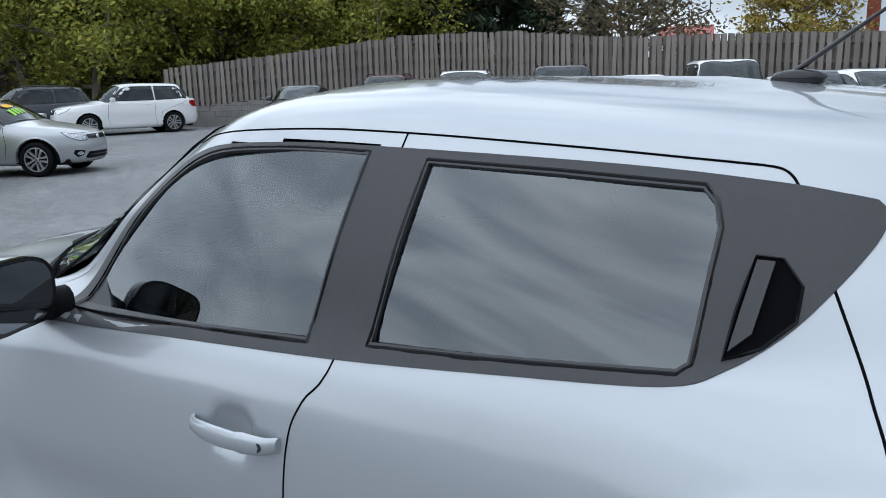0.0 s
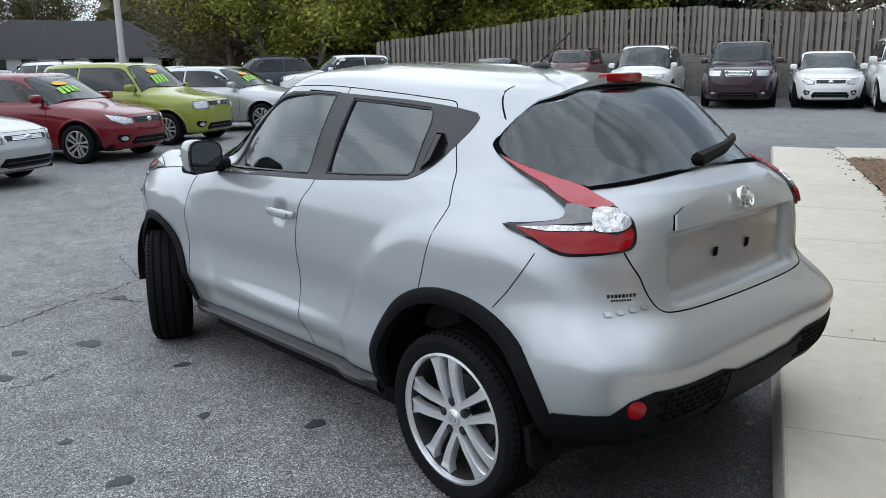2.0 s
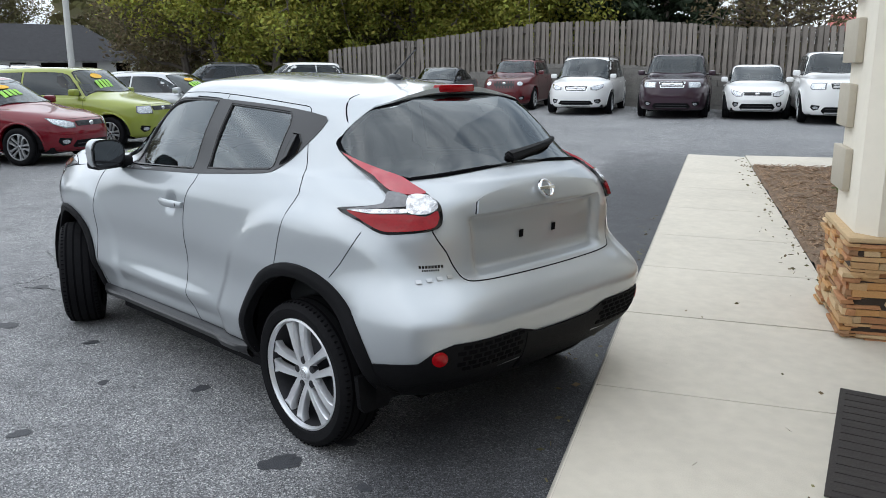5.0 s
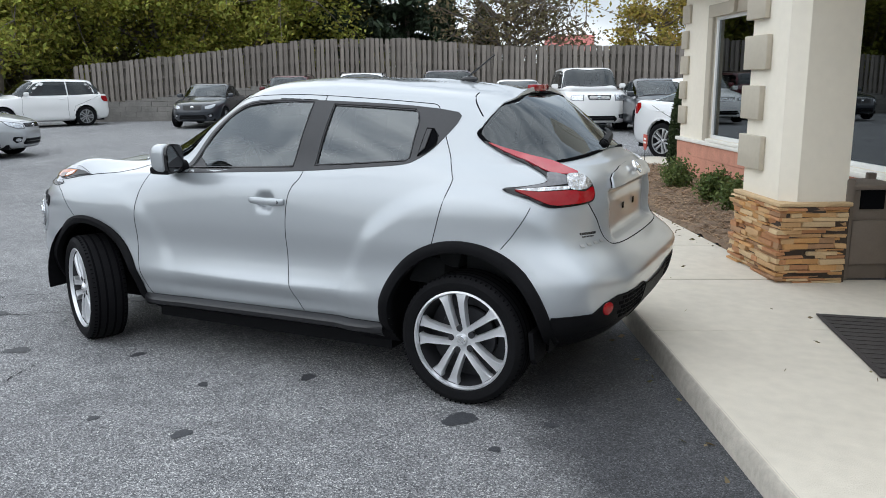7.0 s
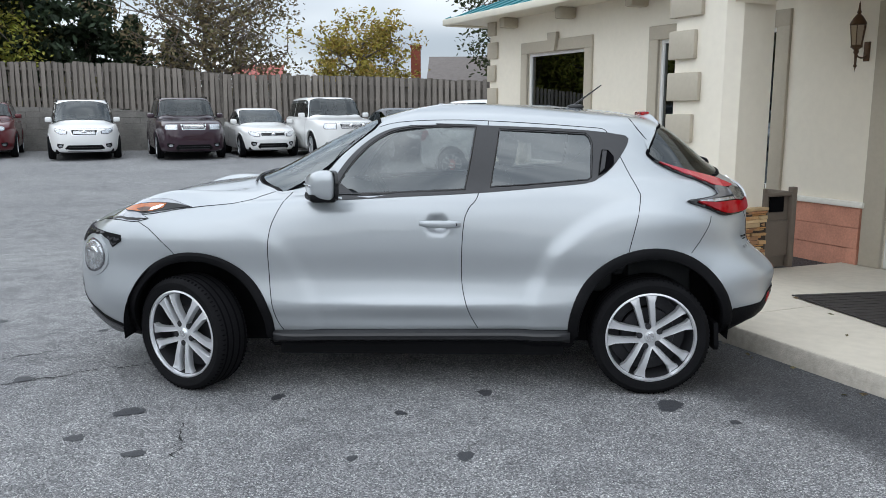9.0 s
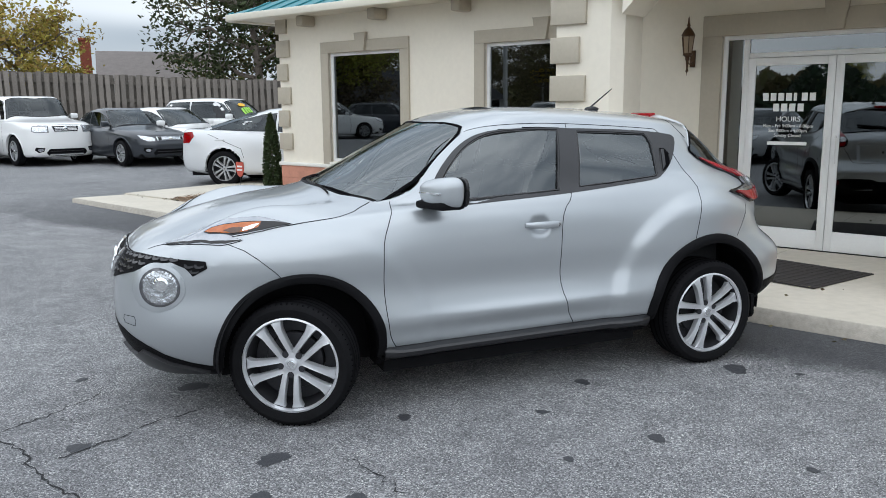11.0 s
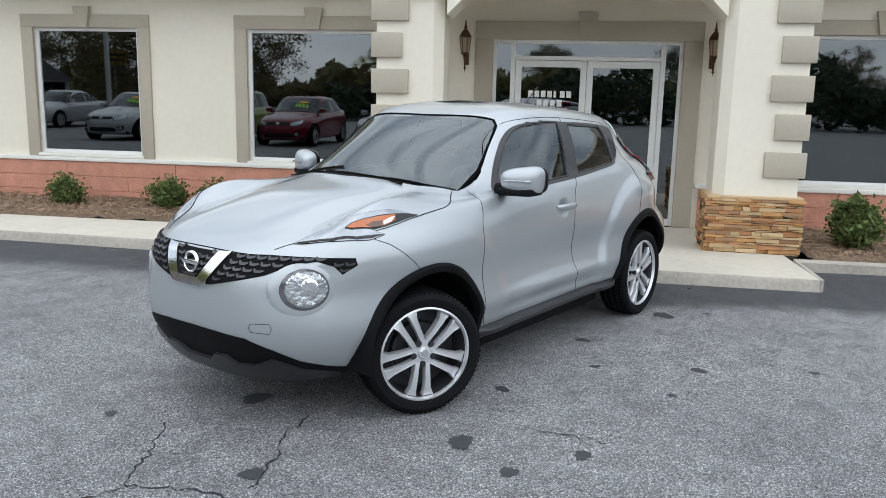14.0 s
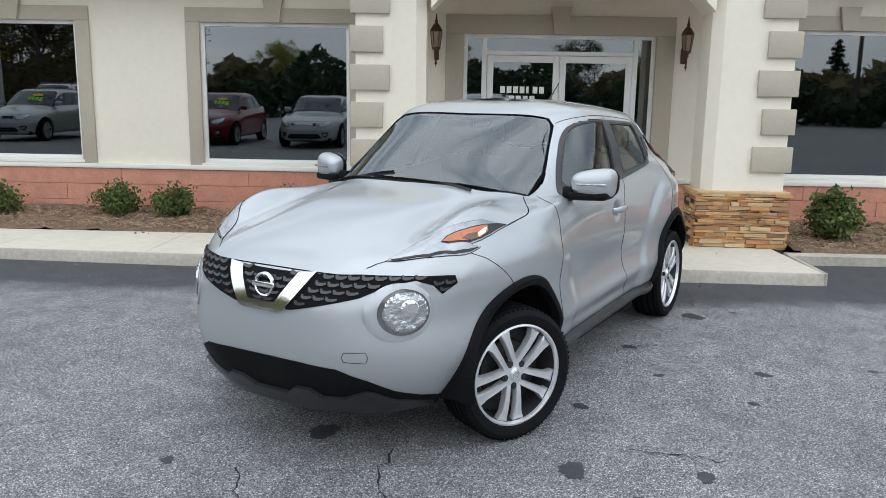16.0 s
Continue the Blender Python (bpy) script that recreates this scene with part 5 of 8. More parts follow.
seat(0.10, -0.36, 0.24)
seat(0.10, 0.36, 0.24)
seat(0.86, -0.34, 0.30)
seat(0.86, 0.34, 0.30)
bm = bmesh.new()
box(bm, -0.02, -0.10, -0.03, 0.02, 0.10, 0.03, 0.012, pose(-0.30, 0, 1.38, 0, 10, 0))
cyl(bm, (-0.30, 0, 1.40), (-0.26, 0, 1.47), 0.01, n=8)
part("interior_mirror", bm, CABIN, car)
bm = bmesh.new()
box(bm, 1.18, -0.60, 0.45, 1.55, 0.60, 0.95, 0.04)
part("boot_cover", bm, CABIN, car)
# lamps, grille and badges at the nose
V_OUT = [(-13.4, 0.868), (-8.8, 0.860), (-3.9, 0.738), (3.9, 0.738), (8.8, 0.860), (13.4, 0.868), (6.4, 0.708), (4.8, 0.700), (-4.8, 0.700), (-6.4, 0.708)]
GRILLE = [(0.0, 0.862), (8, 0.864), (24, 0.874), (35, 0.868), (46.6, 0.856), (47.2, 0.823), (43.0, 0.782), (40.8, 0.822), (36.5, 0.848), (30.3, 0.836), (24.0, 0.787), (8.3, 0.717), (0, 0.706)]
SH.patch("grille", GRILLE + [(-a, b) for a, b in GRILLE[::-1][1:-1]], "front", BLACK_PLASTIC, car, out=0.0045, thick=0.012, step=0.03)
grille_ob = car.children[-1]


def chip(how, a, b, da, db, material, parent, name, h=0.006, lean=0.0, out=0.004, round_=0.3):
    """A small raised plate on the skin, about (a, b)."""
    pts = [(a - da + lean, b + db), (a + da + lean, b + db), (a + da - lean, b - db), (a - da - lean, b - db)]
    return SH.patch(name, pts, how, material, parent, out=out + h, thick=h, step=0.5)


GRILLE_BAR = mat("dark_grey_grille_bar", (0.05, 0.05, 0.054), 0.22, var=0.1)
full = GRILLE + [(-a, b) for a, b in GRILLE[::-1][1:-1]]
for r in range(6):
    z = 0.719 + 0.0275 * r
    for c in range(-16, 17):
        a = c * 3.0 + (1.5 if r % 2 else 0)
        if all(inside(np.array([a + e]), np.array([z + f]), full)[0] for e in (-0.85, 0.85) for f in (-0.005, 0.007)) and not any(inside(np.array([a + e]), np.array([z]), V_OUT)[0] for e in (-1.0, 1.0)):
            s = 1 if a > 0 else -1
            # a swept bar whose inner end turns up
            cell = [(-1.70, 0.017), (-1.05, 0.016), (-0.70, 0.007), (0.4, 0.007), (1.6, 0.011), (1.7, 0.001), (0.4, -0.008), (-1.0, -0.009), (-1.6, -0.002)]
            SH.patch("grille_bar", [(a + s * e * 0.80, z + f * 0.74) for e, f in cell], "front", GRILLE_BAR, grille_ob, out=0.011, thick=0.010, step=0.5)
SH.patch("grille_chrome_v", V_OUT, "front", CHROME, car, out=0.018, thick=0.02, step=0.03, label="chrome V-shaped grille strip")
p, nrm = SH.cast("front", 0.0, 0.80)
for nm, prof, mt in (("front_badge", [(0.040, 0.0), (0.042, 0.010), (0.047, 0.014), (0.053, 0.010), (0.055, 0.0)], CHROME),):
    bm = bmesh.new()
    lathe(bm, prof, 40, "z")
    box(bm, -0.062, -0.011, 0.0, 0.062, 0.011, 0.014, 0.003)
    bmesh.ops.transform(bm, matrix=Matrix.Translation(p + nrm * 0.012) @ pose(0, 0, 0, 0, -84, 0) @ pose(0, 0, 0, 0, 0, 90), verts=bm.verts[:])
    part(nm, bm, mt, car)

POD_LENS = mat("silvery_lamp_cover", (0.36, 0.375, 0.40), 0.14, 0.6, var=0.2, scale=14, coat=0.7)
# a long swept pod, notched where the amber unit's lower edge meets the wing
POD = smooth_line([(-1.849, -0.474), (-1.711, -0.522), (-1.598, -0.600), (-1.499, -0.656), (-1.386, -0.688), (-1.309, -0.716), (-1.239, -0.743)], 3) + [(-1.395, -0.736), (-1.470, -0.726), (-1.540, -0.710)] + smooth_line([(-1.494, -0.738), (-1.567, -0.722), (-1.635, -0.691), (-1.735, -0.624), (-1.821, -0.520)], 3)
UNIT = [(-1.660, -0.630), (-1.626, -0.634), (-1.526, -0.670), (-1.450, -0.690), (-1.381, -0.706), (-1.310, -0.722), (-1.252, -0.740), (-1.395, -0.733), (-1.470, -0.723), (-1.538, -0.707), (-1.574, -0.688), (-1.637, -0.655)]
AMB = [(-1.654, -0.633), (-1.626, -0.638), (-1.526, -0.674), (-1.450, -0.694), (-1.392, -0.707), (-1.410, -0.722), (-1.470, -0.719), (-1.530, -0.704), (-1.574, -0.685), (-1.634, -0.652)]
BULB = [(-1.572, -0.679), (-1.535, -0.685), (-1.480, -0.703), (-1.500, -0.713), (-1.536, -0.703)]
FLASH = [(-1.480, -0.705), (-1.425, -0.708), (-1.402, -0.712), (-1.436, -0.720), (-1.486, -0.714)]
SILL = [(-1.835, -0.490), (-1.735, -0.612), (-1.635, -0.681), (-1.567, -0.712), (-1.500, -0.736), (-1.567, -0.720), (-1.635, -0.689), (-1.735, -0.622), (-1.821, -0.518)]
# amber darkened in its colour for the shaded middle of the lens
AMBER_DARK = mat("shaded_amber_bulb_housing", (0.085, 0.030, 0.008), 0.15, var=0.3, scale=60, coat=0.8)
for sg, side in ((1, "left"), (-1, "right")):
    fl = lambda P: [(a, b * sg) for a, b in P]
    pod = SH.patch("headlamp_pod", fl(POD), "top", POD_LENS, car, out=0.004, thick=0.025, step=0.03, dome=0.003, label="clear raised headlamp pod with amber indicator")
    unit = SH.patch("indicator", fl(UNIT), "top", GLOSS_BLACK, pod, out=0.010, thick=0.008, step=0.03, label="amber indicator in a gloss black surround")
    SH.patch("amber_lens", fl(AMB), "top", AMBER, unit, out=0.0125, thick=0.006, step=0.03)
    SH.patch("bulb_housing", fl(BULB), "top", AMBER_DARK, unit, out=0.0145, thick=0.004, step=0.03)
    SH.patch("reflector", fl(FLASH), "top", CHROME, unit, out=0.0150, thick=0.004, step=0.03)
    SH.patch("pod_sill", fl(SILL), "top", GLOSS_BLACK, pod, out=0.009, thick=0.006, step=0.03)
    SH.ribbon("pod_seal", fl(POD), "top", SEAM, pod, width=0.006, out=0.003, closed=True)
    # round lamp, its bezels lying in the bumper's curve
    oval = lambda ca, cz, ra, rz, n=40: [((ca + ra * math.cos(2 * math.pi * k / n)) * sg, cz + rz * math.sin(2 * math.pi * k / n)) for k in range(n)]
    lamp = SH.patch("round_headlamp", oval(32.7, 0.722, 8.0, 0.121), "front", SILVER, car, out=0.005, thick=0.012, step=0.03, dome=0.004)
    SH.patch("lamp_bezel", oval(33.6, 0.722, 5.9, 0.097), "front", SMOKE_LENS, lamp, out=0.0125, thick=0.01, step=0.03)
    SH.patch("lamp_lens", oval(33.9, 0.723, 5.1, 0.086), "front", CLEAR_LENS, lamp, out=0.0145, thick=0.006, step=0.012, dome=0.007)
    SH.patch("projector", oval(34.6, 0.742, 2.0, 0.034, 24), "front", CHROME, lamp, out=0.0245, thick=0.008, step=0.012, dome=0.004)

# lower front
INTAKE = [(0, 0.500), (10, 0.498), (19, 0.485), (26, 0.430), (31.6, 0.368), (38, 0.325), (44, 0.300), (46, 0.268), (36, 0.262), (20, 0.255), (0, 0.252)]
it = SH.patch("lower_intake", INTAKE + [(-a, b) for a, b in INTAKE[::-1][1:-1]], "front", BLACK_PLASTIC, car, out=0.004, thick=0.02, step=0.03)
SKID = mat("satin_dark_grey_lip", (0.018, 0.018, 0.02), 0.3, var=0.12)
SCALLOP = [(0, 0.335), (5, 0.335), (8, 0.375), (12, 0.380), (15, 0.342), (20, 0.345), (25, 0.385), (27, 0.372), (32, 0.322), (38, 0.296), (42, 0.272), (30, 0.258), (15, 0.262), (0, 0.262)]
SH.patch("skid_plate", SCALLOP + [(-a, b) for a, b in SCALLOP[::-1][1:-1]], "front", SKID, it, out=0.022, thick=0.02, step=0.03, label="glossy dark scalloped lower lip")
SH.ribbon("tow_eye_cover", [(20.9, 0.561), (25.5, 0.563), (26.0, 0.54), (25.5, 0.515), (20.8, 0.520), (20.4, 0.54)], "front", SEAM, car, width=0.0026, closed=True)
for sg in (1, -1):
    hw_ = "side" if sg == 1 else "right"
    SH.ribbon("panel_gap", [(-1.56, 0.935), (-1.49, 0.905), (-1.431, 0.862), (-1.36, 0.80), (-1.315, 0.752)], hw_, SEAM, car, width=0.0038)
    SH.ribbon("panel_gap", [(x, y * sg) for x, y in smooth_line([(-1.239, -0.743), (-1.10, -0.742), (-1.0, -0.735), (-0.92, -0.70), (-0.875, -0.665), (-0.80, -0.615)], 4)], "top", SEAM, car, width=0.006)
    SH.ribbon("panel_gap", [(x, y * sg) for x, y in ((-1.849, -0.474), (-1.88, -0.450), (-1.92, -0.425))], "top", SEAM, car, width=0.005)
SH.ribbon("panel_gap", [(a, 0.874 - 0.00001 * a * a) for a in range(-26, 27, 2)], "front", SEAM, car, width=0.006, out=0.003)
# cowl and wipers
COWL = smooth_line([(-1.008, 0.0), (-0.986, -0.25), (-0.916, -0.46), (-0.785, -0.625)], 4) + smooth_line([(-0.765, -0.615), (-0.90, -0.455), (-0.965, -0.25), (-0.985, 0.0)], 4)
SH.patch("cowl_panel", COWL + [(x, -y) for x, y in COWL[::-1][1:-1]], "top", BLACK_PLASTIC, car, out=0.004, thick=0.012, step=0.05)
for pts in ([(-0.97, -0.40), (-0.985, -0.15), (-0.975, 0.10), (-0.95, 0.22)], [(-0.93, 0.55), (-0.95, 0.35), (-0.90, 0.12)]):
    SH.ribbon("wiper", pts, "top", GLOSS_BLACK, car, width=0.011, out=0.012)

# tail: lamps, glass lines, tailgate
# strong light and dark colour variation stands in for glints off the flutes
REV_LENS = mat("fluted_reversing_lamp_lens", (0.50, 0.50, 0.51), 0.12, 1.0, var=0.85, scale=34, bump=0.9, bscale=38, coat=0.6)
LAMP = [(64.5, 1.262), (57, 1.232), (49, 1.196), (42.3, 1.164), (38.5, 1.135), (35.4, 1.101), (33.8, 1.072), (33.9, 1.012), (36, 0.986), (42, 0.974), (47.6, 0.972), (52.8, 1.011), (59.5, 1.052), (53, 1.066), (47.6, 1.080), (46.4, 1.108), (51, 1.161), (58, 1.208)]
for sg in (1, -1):
    fl = lambda P: [(a * sg, b) for a, b in P]
    tl = SH.patch("tail_lamp", fl(smooth_line(LAMP, 3, True)), "rear", GLOSS_BLACK, car, out=0.010, thick=0.02, step=0.03, dome=0.006)
    SH.patch("red_strip", fl(smooth_line([(62.5, 1.250), (57, 1.226), (49, 1.192), (42.3, 1.160), (38.5, 1.130), (37.0, 1.112), (41.5, 1.108), (45.5, 1.120), (50, 1.160), (57, 1.210)], 3, True)), "rear", PINK_LENS, tl, out=0.020, thick=0.012, step=0.03)
    SH.patch("smoked_centre", fl(smooth_line([(46.0, 1.116), (41.5, 1.105), (40.0, 1.075), (48, 1.060), (56, 1.050), (52, 1.062), (47.0, 1.078)], 3, True)), "rear", SMOKE_LENS, tl, out=0.020, thick=0.012, step=0.03)
    SH.patch("reversing_lens", fl(smooth_line([(41.0, 1.100), (37.2, 1.104), (35.2, 1.088), (34.8, 1.062), (37.2, 1.043), (41.2, 1.048)], 4, True)), "rear", REV_LENS, tl, out=0.026, thick=0.012, step=0.03)
    SH.patch("reversing_strip", fl([(41.2, 1.060), (41.5, 1.046), (50, 1.040), (56.0, 1.047), (49, 1.056)]), "rear", REV_LENS, tl, out=0.022, thick=0.012, step=0.03)
    SH.patch("red_lens", fl(smooth_line([(56, 1.044), (50, 1.036), (41.5, 1.040), (37.5, 1.034), (34.9, 1.052), (34.9, 1.016), (36.6, 0.992), (42, 0.982), (47.0, 0.981), (52.2, 1.016)], 3, True)), "rear", RED_LENS, tl, out=0.028, thick=0.016, step=0.03)
    SH.ribbon("panel_gap", fl([(60.6, 0.785), (57.8, 0.84), (55.4, 0.899), (52.4, 0.975)]), "rear", SEAM, car, width=0.0038)
    # reflector and mesh in the lower bumper
    BL = [(49, 0.478), (40.1, 0.499), (37, 0.545), (33, 0.572), (16.5, 0.570), (12, 0.545), (12, 0.435), (20, 0.428), (36, 0.405), (49, 0.37)]
    bp_ = SH.patch("bumper_insert", fl(BL), "rear", BLACK_PLASTIC, car, out=0.006, thick=0.02, step=0.04)
    for r in range(5):
        for c in range(7):
            a, z = 16.0 + c * 2.4 + (1.2 if r % 2 else 0), 0.462 + r * 0.023
            chip("rear", a * sg, z, 0.85, 0.0075, SEAM, bp_, "mesh_cell", 0.004, 0, 0.004)
    p, nrm = SH.cast("rear", 35.9 * sg, 0.516)
    bm = bmesh.new()
    lathe(bm, [(0.0, 0.010), (0.024, 0.009), (0.031, 0.006), (0.033, 0.002), (0.034, -0.01)], 32, "z")
    bmesh.ops.transform(bm, matrix=Matrix.Translation(p) @ nrm.to_track_quat("Z", "Y").to_matrix().to_4x4(), verts=bm.verts[:])
    part("reflector", bm, RED_LENS, bp_)
VAL = [(14, 0.548), (9.8, 0.534), (0, 0.530), (-9.8, 0.534), (-14, 0.548), (-14, 0.36), (0, 0.345), (14, 0.36)]
SH.patch("rear_valance", VAL, "rear", BLACK_PLASTIC, car, out=0.010, thick=0.02, step=0.04)
SH.ribbon("tailgate_gap", smooth_line([(36.1, 0.984), (34.8, 0.945), (33.0, 0.90), (31.3, 0.84), (29, 0.79), (25, 0.776), (13.7, 0.770), (0, 0.768), (-13.7, 0.770), (-25, 0.776), (-29, 0.79), (-31.3, 0.84), (-33.0, 0.90), (-34.8, 0.945), (-36.1, 0.984)], 3), "rear", SEAM, car, width=0.0055)
BROW = [(25.2, 1.036), (24.4, 1.080), (21.5, 1.098), (12, 1.118), (0, 1.126), (-12, 1.118), (-21.5, 1.098), (-24.4, 1.080), (-25.2, 1.036), (-12, 1.045), (0, 1.048), (12, 1.045)]
SH.patch("tailgate_garnish", BROW, "rear", SILVER, car, out=0.018, thick=0.022, step=0.03)
SH.ribbon("panel_gap", BROW[:9], "rear", SEAM, car, width=0.005, out=0.006)
p, nrm = SH.cast("rear", 0.0, 1.085)
bm = bmesh.new()
lathe(bm, [(0.030, 0.0), (0.032, 0.010), (0.036, 0.013), (0.041, 0.010), (0.043, 0.0)], 36, "z")
box(bm, -0.009, -0.050, 0.0, 0.009, 0.050, 0.013, 0.003)
bmesh.ops.transform(bm, matrix=Matrix.Translation(p + nrm * 0.030) @ nrm.to_track_quat("Z", "Y").to_matrix().to_4x4() @ pose(0, 0, 0, 0, 0, 90), verts=bm.verts[:])
part("rear_badge", bm, CHROME, car)
for a in (-7.4, 7.4):
    chip("rear", a, 0.916, 0.75, 0.016, SEAM, car, "plate_mount", 0.004)
PLATED = mat("dull_plated_letters", (0.50, 0.51, 0.52), 0.3, 0.8, var=0.1, scale=60)
# model name and dealer mark as plain bars
for k in range(4):
    chip("rear", 39.4 - k * 2.3, 0.792 + 0.004 * k, 0.60, 0.0065, PLATED, car, "name_bar", 0.0022, 0.12)
for a, z, da, dz in [(39.0 - 0.70 * k, 0.846, 0.26, 0.0055) for k in range(8)] + [(38.4 - 0.5 * k, 0.832, 0.17, 0.0032) for k in range(8)]:
    chip("rear", a, z, da, dz, GLOSS_BLACK, car, "dealer_bar", 0.0006, 0, 0.001)
# spoiler with the high brake lamp
bm = bmesh.new()
rows = []
for k in range(81):
    a = -65.5 + 131 * k / 80
    w = Vector((math.cos(radians(a)), -math.sin(radians(a)), 0))
    e = min(1.0, max(0.0, 52 - abs(a)) / 32)
    e = e * e * (3 - 2 * e)
    gz = float(np.interp(abs(a), [0, 24, 40, 54, 60.5, 64, 66], [1.478, 1.474, 1.460, 1.430, 1.378, 1.338, 1.305])) + 0.004
    zt_ = gz + 0.012 + 0.008 * e
    top, _ = SH.cast("rear", a, zt_)
    out_ = 0.004 + 0.046 * e
    lift = 0.005 * e
    line = []
    for f in (0.40, 0.30, 0.20, 0.10):
        c = top - w * f * (0.35 + 0.65 * e)
        g0, _ = SH.cast("top", c.x, c.y)
        line.append(g0 + Vector((0, 0, 0.001 + lift * (0.4 - f) / 0.4 if f < 0.4 else -0.003)))
    line.append(top + Vector((0, 0, lift + 0.003)) + w * 0.003)
    for f in (0.35, 0.7, 1.0):
        c, _ = SH.cast("rear", a, zt_ - 0.006 * f)
        line.append(c + w * (0.003 + out_ * f) + Vector((0, 0, lift + (0.022 * math.cos(radians(a)) ** 2) * f)))
    tip = line[-1]
    bot, _ = SH.cast("rear", a, gz - 0.010)
    line += [tip + w * 0.003 + Vector((0, 0, -0.006 - 0.018 * e)), tip - w * 0.020 * e + Vector((0, 0, -0.010 - 0.024 * e)), bot + w * 0.004]
    rows.append([bm.verts.new(v) for v in line])
for p, q in zip(rows, rows[1:]):
    for j in range(len(p) - 1):
        bm.faces.new((p[j], p[j + 1], q[j + 1], q[j]))
sp = part("spoiler", bm, SILVER, car)
bm = bmesh.new()
t0, _ = SH.cast("rear", 0, 1.502)
box(bm, t0.x + 0.035, -0.118, 1.494, t0.x + 0.080, 0.118, 1.531, 0.010)
part("high_brake_lamp", bm, RED_LENS, sp)
SH.ribbon("panel_gap", [(1.195, 1.492), (1.20, 1.475), (1.225, 1.435), (1.265, 1.385), (1.312, 1.345)], "side", SEAM, car, width=0.007)
SH.ribbon("panel_gap", [(1.195, 1.492), (1.20, 1.475), (1.225, 1.435), (1.265, 1.385), (1.312, 1.345)], "right", SEAM, car, width=0.007)
# rear wiper
bm = bmesh.new()
p0, n0 = SH.cast("rear", 4.0, 1.212)
p1, n1 = SH.cast("rear", -32.0, 1.262)
rows = []
for k in range(13):
    t = k / 12
    c, nn_ = SH.cast("rear", 4.0 - 36.0 * t, 1.212 + 0.050 * t)
    w, h = 0.030 * (1 - t) + 0.012 * t, 0.022 * (1 - t) + 0.010 * t
    up_ = Vector((0, 0, 1)) - nn_ * nn_.z
    up_.normalize()
    c = c + nn_ * 0.018
    rows.append([bm.verts.new(c + up_ * w * e + nn_ * h * f) for e, f in ((-1, -0.4), (-0.8, 0.6), (0, 1.0), (0.8, 0.6), (1, -0.4), (0, -0.8))])
for a, b in zip(rows, rows[1:]):
    for k in range(6):
        bm.faces.new((a[k], a[(k + 1) % 6], b[(k + 1) % 6], b[k]))
bm.faces.new(rows[0][::-1])
bm.faces.new(rows[-1])
cyl(bm, p0 - n0 * 0.01, p0 + n0 * 0.030, 0.024, 0.018, n=14)
part("rear_wiper", bm, BLACK_PLASTIC, car)
# aerial
bm = bmesh.new()
q0, _ = SH.cast("top", 0.945, 0.0)
ball(bm, q0 + Vector((0, 0, 0.008)), 0.035, 1.6, 0.7, 0.55, 2)
cyl(bm, q0 + Vector((-0.01, 0, 0.02)), q0 + Vector((0.155, 0, 0.14)), 0.006, 0.0035, n=8)
part("aerial", bm, GLOSS_BLACK, car)

